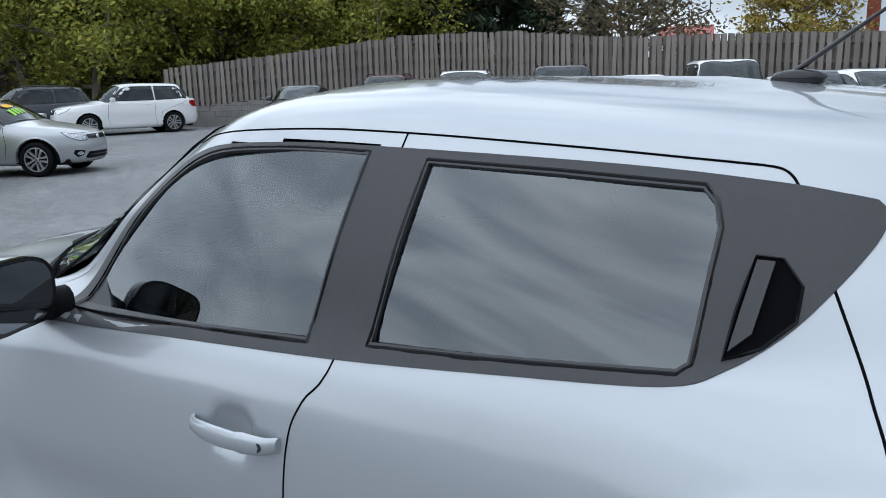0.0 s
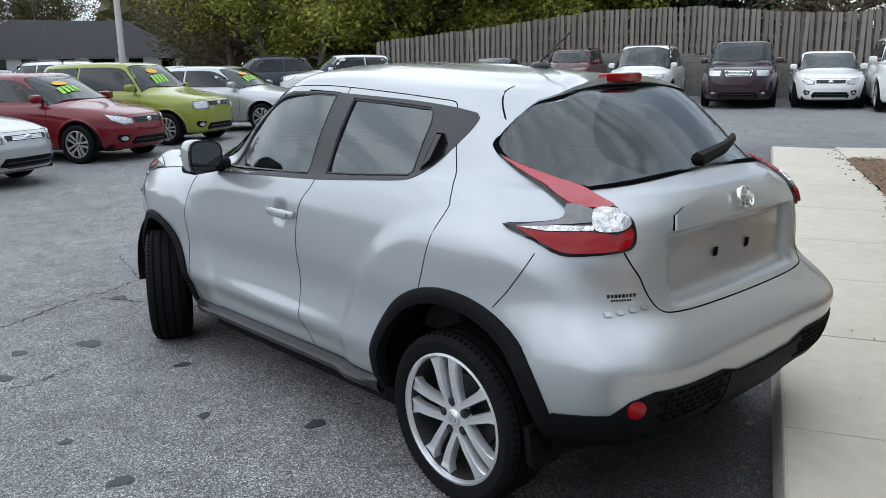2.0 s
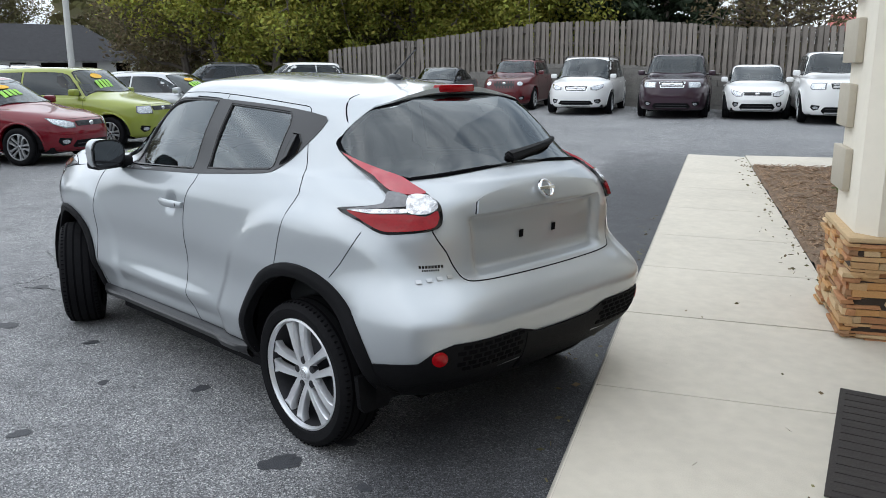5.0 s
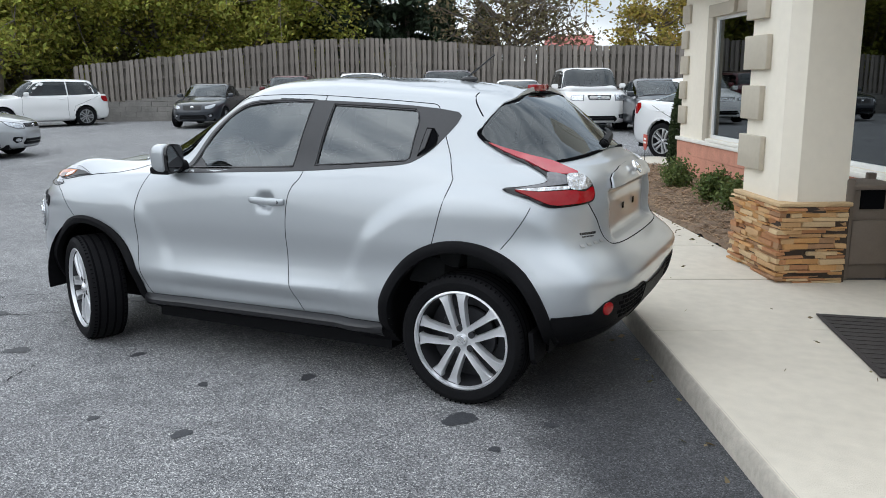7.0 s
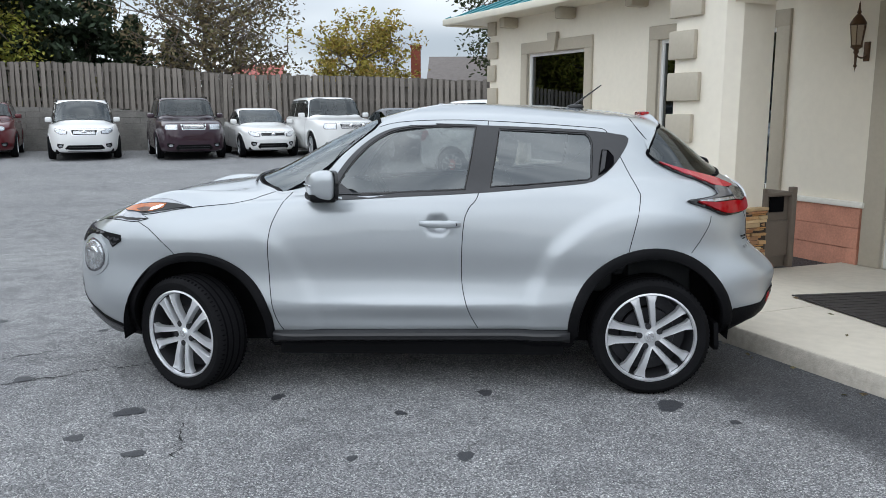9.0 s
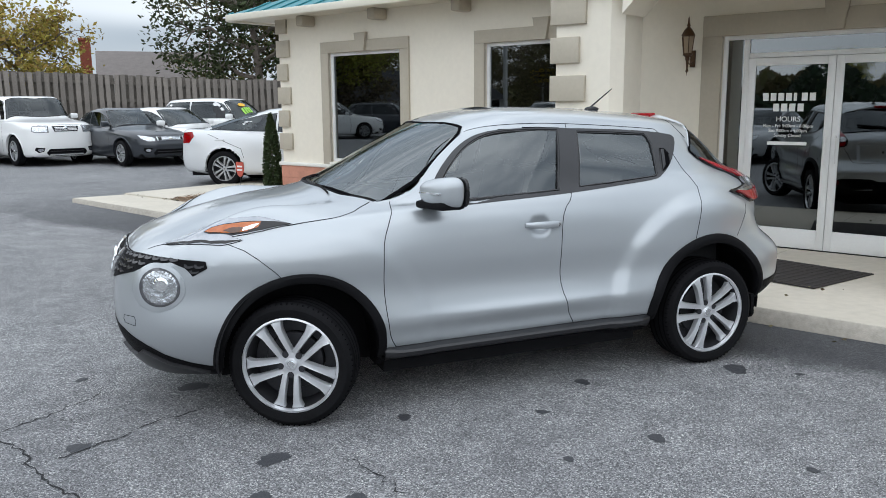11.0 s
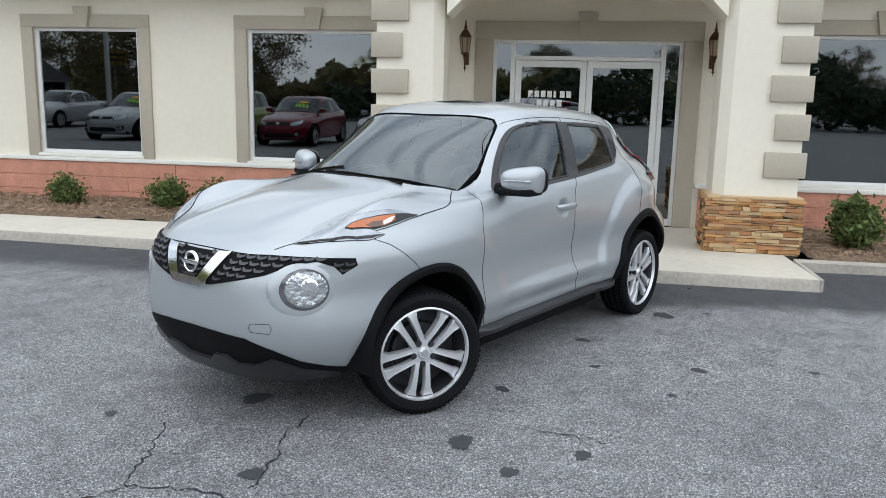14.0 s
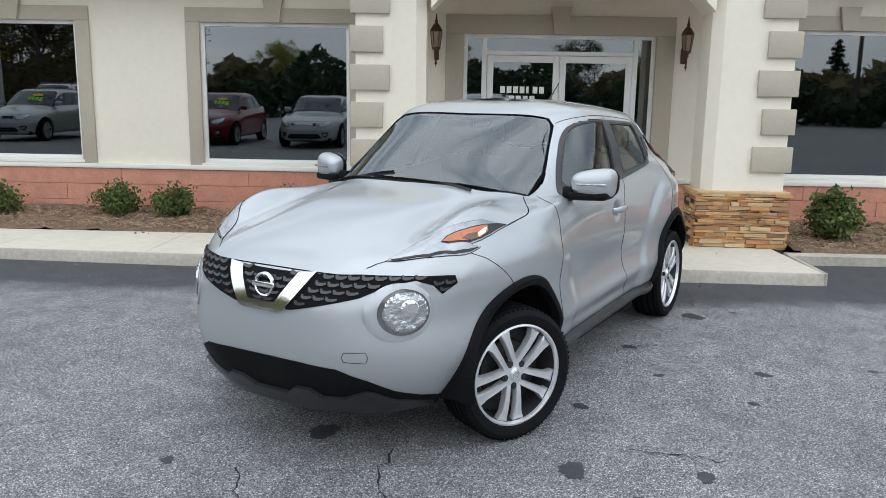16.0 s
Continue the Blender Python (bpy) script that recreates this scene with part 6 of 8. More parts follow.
# handles, mirrors, sills
SILL_BLACK = mat("satin_black_sill_plastic", (0.016, 0.016, 0.018), 0.28, var=0.12)
for sg, how in ((-1, "side"), (1, "right")):
    p, _ = SH.cast(how, 0.02, 0.94)
    q, _ = SH.cast(how, 0.245, 0.936)
    bm = bmesh.new()
    n = 14
    rows = []
    for k in range(n + 1):
        t = k / n
        c = p.lerp(q, t) + Vector((0, sg * (0.004 + 0.030 * math.sin(math.pi * t) ** 0.45), 0))
        r = 0.010 + 0.010 * math.sin(math.pi * min(1, t * 0.9 + 0.08)) + (0.004 if t > 0.7 else 0)
        rows.append([bm.verts.new(c + Vector((0, sg * 0.010 * math.cos(a), r * math.sin(a)))) for a in np.linspace(0, 2 * math.pi, 13)[:-1]])
    for a, b in zip(rows, rows[1:]):
        for j in range(12):
            bm.faces.new((a[j], a[(j + 1) % 12], b[(j + 1) % 12], b[j]))
    bm.faces.new(rows[0][::-1])
    bm.faces.new(rows[-1])
    dh = part("door_handle", bm, SILVER, car)
    bm = bmesh.new()
    kp = p.lerp(q, 0.88) + Vector((0, sg * 0.026, 0))
    cyl(bm, kp, kp + Vector((0, sg * 0.006, 0)), 0.009, n=14)
    box(bm, kp.x - 0.045, kp.y - 0.003, kp.z - 0.010, kp.x - 0.030, kp.y + 0.007, kp.z + 0.010, 0.002)
    part("lock_cylinder", bm, ALLOY_DARK, dh)
    # hidden rear handle in the pillar
    rh = SH.patch("pocket_handle", [(1.012, 1.322), (1.046, 1.320), (1.074, 1.288), (1.072, 1.245), (1.035, 1.210), (0.990, 1.190), (0.998, 1.25)], how, SEAM, car, out=0.004, thick=0.01)
    SH.patch("handle_flap", [(1.015, 1.316), (1.038, 1.315), (1.022, 1.225), (0.995, 1.200), (1.003, 1.25)], how, PILLAR_BLACK, rh, out=0.012, thick=0.012)
    SH.ribbon("pocket_rim", [(1.012, 1.322), (1.046, 1.320), (1.074, 1.288), (1.072, 1.245), (1.035, 1.210), (0.990, 1.190), (0.998, 1.25)], how, GLOSS_BLACK, rh, width=0.008, out=0.007, closed=True)
    # door mirror: rounded housing, black foot, glass to the rear, indicator line
    mir = new("door_mirror")
    mir.parent = car
    mir.matrix_basis = Matrix.Diagonal((1, -sg, 1, 1))
    c = Vector((-0.475, -0.885, 1.150))

    def swept(bm):
        """The mirror's outer end stands further back than its inner end."""
        for v in bm.verts:
            v.co.x -= 0.38 * min(v.co.y - c.y, 0.10)
        return bm

    bm = bmesh.new()
    ball(bm, (0, 0, 0), 1.0, sub=4)
    for v in bm.verts:
        x, y, z = v.co
        f = (abs(x) ** 2.6 + abs(y) ** 3.2 + abs(z) ** 3.0) ** (-1 / 2.9)
        v.co = Vector((x * f, y * f, z * f))
        v.co = Vector((c.x + (v.co.x * 0.10 if v.co.x < 0 else v.co.x * 0.045), c.y + v.co.y * (0.106 + 0.006 * v.co.z), c.z + v.co.z * (0.078 - 0.016 * v.co.y)))
    part("mirror_housing", swept(bm), SILVER, mir)
    bm = bmesh.new()
    box(bm, c.x - 0.095, c.y - 0.088, c.z - 0.084, c.x + 0.046, c.y + 0.105, c.z - 0.040, 0.018)
    cyl(bm, (c.x + 0.0, c.y + 0.10, c.z - 0.055), (-0.475, -0.735, 1.085), 0.035, 0.045, n=14)
    part("mirror_foot", swept(bm), BLACK_PLASTIC, mir)
    bm = bmesh.new()
    oval_m = [(0.106 * math.copysign(abs(math.cos(q)) ** 0.62, math.cos(q)), (0.077 - 0.14 * 0.092 * math.cos(q)) * math.copysign(abs(math.sin(q)) ** 0.62, math.sin(q))) for q in np.linspace(0, 2 * math.pi, 41)[:-1]]
    prism(bm, oval_m, 0.034, 0.050, lambda y, z, x: Vector((c.x + x, c.y + y, c.z + 0.002 + z)))
    part("mirror_rim", swept(bm), GLOSS_BLACK, mir)
    bm = bmesh.new()
    prism(bm, [(y * 0.9, z * 0.88) for y, z in oval_m], 0.050, 0.053, lambda y, z, x: Vector((c.x + x, c.y + y, c.z + 0.002 + z)))
    part("mirror_glass", swept(bm), mat("mirror_silvering", (0.22, 0.235, 0.25), 0.03, 1.0, var=0.0), mir)
    bm = bmesh.new()
    box(bm, c.x - 0.103, c.y - 0.085, c.z - 0.004, c.x - 0.090, c.y + 0.06, c.z + 0.008, 0.003)
    part("mirror_indicator", swept(bm), CLEAR_LENS, mir)
    # sill moulding
    bm = bmesh.new()
    rows = []
    for k in range(41):
        x = -0.80 + 1.64 * k / 40
        e = min(1, (x + 0.80) / 0.10, (0.84 - x) / 0.10)
        e = max(0.0, e) ** 0.5
        zt = 0.332 + 0.010 * (x + 0.8)
        pp, _ = SH.cast(how, x, zt + 0.006)
        rows.append([bm.verts.new((x, pp.y + sg * o * (0.3 + 0.7 * e), zt + h)) for o, h in ((-0.004, 0.008), (0.014, 0.005), (0.040, -0.006), (0.047, -0.018), (0.038, -0.042), (-0.01, -0.062), (-0.06, -0.07))])
    for a, b in zip(rows, rows[1:]):
        for j in range(6):
            bm.faces.new((a[j], a[j + 1], b[j + 1], b[j]))
    part("sill_moulding", bm, SILL_BLACK, car)
    SH.ribbon("panel_gap", [(-0.735, 0.338), (-0.3, 0.342), (0.3, 0.348), (0.84, 0.355)], how, SEAM, car, width=0.008)

# wheels: the front pair turned to the right
for sg in (-1, 1):
    # stubby flap behind each rear wheel, under the bumper's corner
    bm = bmesh.new()
    prism(bm, [(-0.085, 0.40), (0.085, 0.40), (0.08, 0.27), (0.06, 0.245), (-0.06, 0.245), (-0.08, 0.27)], -0.012, 0.012, lambda a, b, h: Vector((RW + 0.350 + h + 0.08 * (0.40 - b), sg * 0.755 + a, b)))
    part("mud_flap", bm, BLACK_PLASTIC, car, smooth=False)
steer = radians(27)
wheel("front_wheel", car, Matrix.Translation((FW, -0.765, 0.322)) @ Matrix.Rotation(-steer, 4, "Z") @ Matrix.Rotation(radians(24), 4, "Y"))
wheel("front_wheel", car, Matrix.Translation((FW, 0.765, 0.322)) @ Matrix.Rotation(math.pi - steer, 4, "Z"))
wheel("rear_wheel", car, Matrix.Translation((RW, -0.765, 0.322)) @ Matrix.Rotation(radians(-30), 4, "Y"))
wheel("rear_wheel", car, Matrix.Translation((RW, 0.765, 0.322)) @ Matrix.Rotation(math.pi, 4, "Z"))
# ---- the other cars in the lot ----
WIN_DARK = glass("parked_car_glass", (0.7, 0.76, 0.76), 0.30, 1.6)
YELLOW_STICKER = mat("yellow_price_sticker", (0.75, 0.42, 0.02), 0.6, var=0.05)
GREEN_STICKER = mat("lime_price_digits", (0.30, 0.62, 0.08), 0.6, var=0.05)
PLAIN_ALLOY = mat("dull_alloy", (0.42, 0.43, 0.44), 0.4, 0.6, var=0.1)


def parked(name, label, m, body, L, W, H, cw, rf, rr, dk, hf, hc, hb, hd, pf=3.4, pr=4.6, wb=2.65, rad=0.32, grille=None, sticker=False, rails=False, mouth="wide", lamps="sweep", group="parked cars"):
    """A parked car from its main measures: cowl, roof front and rear, tail of the cabin along x; bonnet, cowl, belt and deck heights."""
    top = thing(name, label, "car", m, group)
    xf, xr, hw = -L / 2, L / 2, W / 2
    ms = (xf + xr) / 2
    rings = [
        (xf + 0.35, xr - 0.30, hw - 0.14, pf, pr, [(xf, 0.20), (xr, 0.22)]),
        (xf + 0.07, xr - 0.07, hw - 0.04, pf, pr, [(xf, 0.24), (0, 0.27), (xr, 0.30)]),
        (xf, xr, hw - 0.005, pf, pr, [(xf, 0.47), (0, 0.46), (xr, 0.50)]),
        (xf + 0.02, xr - 0.01, hw, pf, pr, [(xf, hf - 0.14), (0, 0.66), (xr, 0.68)]),
        (xf + 0.09, xr - 0.03, hw - 0.015, pf, pr, [(xf, hf), (0, 0.84), (xr, hd * 0.87)]),
        (xf + 0.32, xr - 0.08, hw - 0.05, pf - 0.3, pr, [(xf, hf + 0.07), (cw, hb - 0.07), (0, hb - 0.06), (xr, hd)]),
        (cw, dk, hw - 0.095, pf - 0.5, pr - 0.4, [(cw, hc), (cw + 0.5, hb), (0.4, hb + 0.01), (dk, hd + 0.03)]),
        ((cw + rf) / 2, (dk + rr) / 2, hw - 0.165, pf - 0.5, pr - 0.6, [(cw, (hc + H) / 2), (0, (hb + H) / 2), (dk, (hd + H) / 2)]),
        (rf, rr, hw - 0.255, pf - 0.4, pr - 0.8, [(rf, H - 0.07), (0.2, H - 0.06), (rr, H - 0.08)]),
        (rf + 0.16, rr - 0.14, hw * 0.55, 2.8, 3.0, [(rf, H - 0.025), (0.2, H - 0.008), (rr, H - 0.03)]),
        (rf + 0.6, rr - 0.6, 0.02, 2.0, 2.0, [(rf, H - 0.004), (rr, H - 0.006)]),
    ]
    g = body_grid(rings, 110, 64, xm=0.1, ref=(xf, xr, hw, pf, pr))
    x, y, z = g[..., 0], g[..., 1], g[..., 2]
    fx, rx = -wb / 2 - 0.02, wb / 2
    side = np.clip(-y / (hw * 0.6) - 0.4, 0, 1)
    g[..., 1] -= side * (0.022 * bump2(x, z, fx, 0.55, 0.45, 0.28) + 0.022 * bump2(x, z, rx, 0.55, 0.45, 0.28) - 0.02 * bump2(x, z, 0, 0.55, 0.7, 0.15))
    sh = Shell(g)
    cx, cy, cz = sh.mid.T
    ar = rad + 0.055
    glass_lo, glass_hi = hb + 0.025, H - 0.115
    a_lo, a_hi = cw + 0.42, rf + 0.14
    c_lo, c_hi = min(dk - 0.16, xr - 0.35), rr - 0.06
    mid = (a_hi + c_hi) / 2 + 0.02
    fpoly = smooth_line([(a_lo, glass_lo), (a_lo * 0.45 + a_hi * 0.55, glass_lo * 0.42 + glass_hi * 0.58), (a_hi + 0.10, glass_hi - 0.015), (mid - 0.04, glass_hi)], 4) + [(mid - 0.02, glass_lo + 0.015)]
    rpoly = [(mid + 0.03, glass_hi)] + smooth_line([(c_hi - 0.16, glass_hi - 0.015), (c_hi * 0.6 + c_lo * 0.4 - 0.02, glass_hi * 0.6 + glass_lo * 0.4), (c_lo - 0.04, glass_lo + 0.05)], 4) + [(mid + 0.05, glass_lo + 0.015)]
    for sg in (-1, 1):
        hs = cy * sg > 0
        for ax in (fx, rx):
            sh.drop(hs & (np.abs(cy) > hw * 0.5) & ((np.hypot(cx - ax, cz - rad - 0.01) < ar) | ((np.abs(cx - ax) < ar) & (cz < rad))))
    ye = hw - 0.21
    scr = smooth_line([(cw + 0.04, 0.0), (cw + 0.09, -ye * 0.55), (cw + 0.30, -ye - 0.04)], 4) + smooth_line([(rf + 0.06, -ye + 0.085), (rf + 0.0, -ye * 0.5), (rf - 0.03, 0.0)], 4)
    full_scr = scr + [(a, -b) for a, b in scr[::-1][1:-1]]
    sh.drop((cz > hb - 0.02) & inside(cx, cy, grow(full_scr, -0.03)))
    sh.panel("bonnet", (cx < cw + 0.05) & (cz > hf + 0.01) & (np.abs(cy) < hw - 0.16), body, top)
    sh.panel("front_bumper", (cx < xf + 0.62) & (cz < hf + 0.01), body, top)
    sh.panel("rear_bumper", (cx > xr - 0.5) & (cz < 0.62), body, top)
    sh.panel("roof", cz > H - 0.075, body, top)
    sh.panel("body", np.ones(len(cx), bool), body, top)
    for how in ("side", "right"):
        sh.patch("window_surround", grow(fpoly[:-1] + [(mid - 0.02, glass_lo + 0.015), (mid + 0.05, glass_lo + 0.015)][:1] + [], 0.012), how, GLOSS_BLACK, top, out=0.002, thick=0.008, step=0.12)
        sh.patch("window_surround", grow(rpoly, 0.012), how, GLOSS_BLACK, top, out=0.002, thick=0.008, step=0.12)
        sh.patch("front_window", fpoly, how, WIN_DARK, top, out=0.010, thick=0.012, step=0.12, fit=2)
        sh.patch("rear_door_window", rpoly, how, WIN_DARK, top, out=0.010, thick=0.012, step=0.12, fit=2)
        for ln in ([(a_lo - 0.10, hb - 0.02), (a_lo - 0.16, 0.6), (a_lo - 0.10, 0.32)], [(mid, hb), (mid - 0.03, 0.6), (mid, 0.32)], [(c_lo - 0.05, hb), (rx - ar + 0.03, 0.72), (rx - ar - 0.02, 0.55)]):
            sh.ribbon("panel_gap", ln, how, SEAM, top, width=0.008)
        for dx in (mid - 0.22, c_lo - 0.30):
            p, nrm = sh.cast(how, dx, hb - 0.11)
            bm = bmesh.new()
            box(bm, p.x - 0.09, p.y - 0.02, p.z - 0.015, p.x + 0.09, p.y + 0.02, p.z + 0.015, 0.008)
            part("door_handle", bm, body, top)
        for ax in (fx, rx):
            bm = bmesh.new()
            rows = []
            s = -1 if how == "side" else 1
            for k in range(25):
                a = math.pi * (1.05 - 1.10 * k / 24)
                row = []
                for r, o in ((ar + 0.03, 0.001), (ar + 0.02, 0.010), (ar, 0.010), (ar - 0.01, -0.05)):
                    px, pz = ax + r * math.cos(a), rad + 0.01 + r * math.sin(a)
                    p, _ = sh.cast(how, px, max(pz, 0.27))
                    row.append(bm.verts.new((px, p.y + s * o, pz)))
                rows.append(row)
            for p, q in zip(rows, rows[1:]):
                for j in range(3):
                    bm.faces.new((p[j], p[j + 1], q[j + 1], q[j]))
            part("wheel_arch", bm, body, top)
            bm = bmesh.new()
            rows = [[bm.verts.new((ax + (ar + 0.01) * math.cos(a), s * w, rad + (ar + 0.01) * math.sin(a))) for w in (hw - 0.05, hw - 0.36)] for a in [math.pi * (1.03 - 1.06 * k / 12) for k in range(13)]]
            for p, q in zip(rows, rows[1:]):
                bm.faces.new((p[0], p[1], q[1], q[0]))
            bm.faces.new([r[1] for r in rows])
            part("wheel_well", bm, BLACK_PLASTIC, top, smooth=False)
        s = -1 if how == "side" else 1
        p, _ = sh.cast(how, a_lo + 0.05, hb + 0.02)
        bm = bmesh.new()
        box(bm, p.x - 0.10, p.y + s * 0.06, hb + 0.01, p.x + 0.06, p.y + s * 0.25, hb + 0.15, 0.04)
        mi = part("door_mirror", bm, body, top)
        bm = bmesh.new()
        cyl(bm, (p.x, p.y - s * 0.02, hb + 0.03), (p.x, p.y + s * 0.10, hb + 0.05), 0.025, n=8)
        part("mirror_foot", bm, GLOSS_BLACK, mi)
        if rails:
            bm = bmesh.new()
            pr_ = [sh.cast("top", xx, s * (hw - 0.30))[0] + Vector((0, 0, 0.05)) for xx in np.linspace(rf + 0.25, rr - 0.20, 8)]
            for p, q in zip(pr_, pr_[1:]):
                cyl(bm, p, q, 0.018, n=8)
            for p in (pr_[0], pr_[-1]):
                cyl(bm, p, p - Vector((0, 0, 0.08)), 0.02, n=8)
            part("roof_rail", bm, GLOSS_BLACK, top)
    sh.patch("windscreen", full_scr, "top", WIN_DARK, top, out=0.012, thick=0.020, step=0.14, fit=4)
    sh.edging("screen_rubber", GLOSS_BLACK, top, 0.030, 0.004)
    if dk - rr > 0.25:
        rw = smooth_line([(dk - 0.06, 0.0), (dk - 0.10, -ye * 0.55), (dk - 0.26, -ye)], 4) + smooth_line([(rr - 0.04, -ye + 0.06), (rr + 0.02, 0.0)], 4)
        sh.patch("rear_window", rw + [(a, -b) for a, b in rw[::-1][1:-1]], "top", WIN_DARK, top, out=0.012, thick=0.016, step=0.14, fit=4)
    else:
        z0, z1 = hb + 0.06, H - 0.13
        rw = [(0, z0), (22, z0), (34, z0 + 0.03), (33, z1 - 0.04), (20, z1), (0, z1 + 0.01)]
        sh.patch("rear_window", rw + [(-a, b) for a, b in rw[::-1][1:-1]], "rear", WIN_DARK, top, out=0.012, thick=0.016, step=0.10, fit=3)
    hl, gm = hf, grille or CHROME
    bw = math.degrees(math.atan2(hw, -xf - 1.0))
    if mouth == "wide":
        gp = [(-bw * 0.40, hl - 0.02), (bw * 0.40, hl - 0.02), (bw * 0.34, hl - 0.15), (-bw * 0.34, hl - 0.15)]
    elif mouth == "slot":
        gp = [(-bw * 0.46, hl - 0.03), (bw * 0.46, hl - 0.03), (bw * 0.42, hl - 0.10), (-bw * 0.42, hl - 0.10)]
    else:
        gp = [(-bw * 0.46, hl - 0.0), (bw * 0.46, hl - 0.0), (bw * 0.44, hl - 0.23), (-bw * 0.44, hl - 0.23)]
    sh.patch("grille_rim", [(a * 1.07, hl - 0.08 + (b - hl + 0.08) * 1.2) for a, b in gp], "front", gm, top, out=0.004, thick=0.01, step=0.08)
    gr = sh.patch("grille", gp, "front", GLOSS_BLACK, top, out=0.009, thick=0.01, step=0.08)
    nb = 4
    if mouth == "tall":
        for k in range(7):
            a = -bw * 0.39 + bw * 0.78 * k / 6
            sh.patch("grille_bar", [(a - 1.0, hl - 0.015), (a + 1.0, hl - 0.015), (a + 1.0, hl - 0.215), (a - 1.0, hl - 0.215)], "front", gm, gr, out=0.014, thick=0.012, step=0.3)
    else:
        zs = sorted({b for _, b in gp})
        for k in range(1, nb):
            z = zs[0] + (zs[-1] - zs[0]) * k / nb
            sh.patch("grille_bar", [(-bw * 0.33, z + 0.007), (bw * 0.33, z + 0.007), (bw * 0.33, z - 0.007), (-bw * 0.33, z - 0.007)], "front", gm, gr, out=0.013, thick=0.01, step=0.1)
    p, nrm = sh.cast("front", 0, hl - 0.07)
    bm = bmesh.new()
    ball(bm, p + nrm * 0.012, 0.055, 0.3, 1.1, 0.75, 2)
    part("badge", bm, CHROME, gr)
    lo = [(-bw * 0.50, 0.42), (bw * 0.50, 0.42), (bw * 0.60, 0.33), (bw * 0.52, 0.245), (-bw * 0.52, 0.245), (-bw * 0.60, 0.33)]
    li = sh.patch("lower_intake", lo, "front", BLACK_PLASTIC, top, out=0.005, thick=0.01, step=0.08)
    for z in (0.30, 0.36):
        sh.patch("intake_bar", [(-bw * 0.48, z + 0.008), (bw * 0.48, z + 0.008), (bw * 0.48, z - 0.008), (-bw * 0.48, z - 0.008)], "front", SKID, li, out=0.010, thick=0.008, step=0.1)
    sh.ribbon("panel_gap", [(-bw * 0.8, hl + 0.012), (-bw * 0.4, hl + 0.016), (0, hl + 0.018), (bw * 0.4, hl + 0.016), (bw * 0.8, hl + 0.012)], "front", SEAM, top, width=0.010)
    for sg in (-1, 1):
        if lamps == "sweep":
            hp = [(bw * 0.50, hl - 0.05), (bw * 0.50, hl - 0.13), (bw * 0.72, hl - 0.14), (bw * 0.98, hl - 0.06), (bw * 1.12, hl + 0.04), (bw * 0.92, hl + 0.02), (bw * 0.68, hl - 0.01)]
        elif lamps == "block":
            hp = [(bw * 0.50, hl - 0.01), (bw * 0.50, hl - 0.17), (bw * 0.88, hl - 0.17), (bw * 0.96, hl - 0.13), (bw * 0.94, hl - 0.01)]
        else:
            hp = [(bw * 0.69 + bw * 0.13 * math.cos(a), hl - 0.08 + 0.075 * math.sin(a)) for a in np.linspace(0, 2 * math.pi, 17)[:-1]]
        sh.patch("headlamp_rim", [(sg * a, b) for a, b in grow(hp, 0.0)], "front", SMOKE_LENS, top, out=0.006, thick=0.01, step=0.06)
        cen = (sum(a for a, _ in hp) / len(hp), sum(b for _, b in hp) / len(hp))
        sh.patch("headlamp", [(sg * (cen[0] + (a - cen[0]) * 0.86), cen[1] + (b - cen[1]) * 0.80) for a, b in hp], "front", CLEAR_LENS, top, out=0.012, thick=0.01, step=0.06)
        fg = [(bw * 0.74 + bw * 0.08 * math.cos(a), 0.40 + 0.036 * math.sin(a)) for a in np.linspace(0, 2 * math.pi, 13)[:-1]]
        fr = [(bw * 0.62, 0.45), (bw * 0.86, 0.47), (bw * 0.90, 0.40), (bw * 0.80, 0.33), (bw * 0.66, 0.36)]
        rec = sh.patch("fog_recess", [(sg * a, b) for a, b in fr], "front", BLACK_PLASTIC, top, out=0.005, thick=0.01, step=0.1)
        sh.patch("fog_lamp", [(sg * a, b) for a, b in fg], "front", CLEAR_LENS, rec, out=0.010, thick=0.01, step=0.2)
        rb = math.degrees(math.atan2(hw, xr - 1.0))
        tp = [(rb * 0.78, hd - 0.06), (rb * 0.78, hd - 0.26), (rb * 1.05, hd - 0.25), (rb * 1.16, hd - 0.12), (rb * 1.08, hd - 0.04)]
        sh.patch("tail_lamp", [(sg * a, b) for a, b in tp], "rear", RED_LENS, top, out=0.010, thick=0.012, step=0.08)
    bm = bmesh.new()
    box(bm, xf + 0.3, -hw + 0.22, 0.20, xr - 0.3, hw - 0.22, 0.30)
    part("floor_pan", bm, BLACK_PLASTIC, top, smooth=False)
    bm = bmesh.new()
    for sx in (a_hi + 0.35, a_hi + 1.2):
        for sy in (-0.38, 0.38):
            box(bm, sx, sy - 0.22, 0.5, sx + 0.16, sy + 0.22, min(hb + 0.22, H - 0.2), 0.05)
    box(bm, cw + 0.15, -hw + 0.25, 0.7, cw + 0.55, hw - 0.25, hb - 0.03, 0.05)
    part("cabin_trim", bm, CABIN, top)
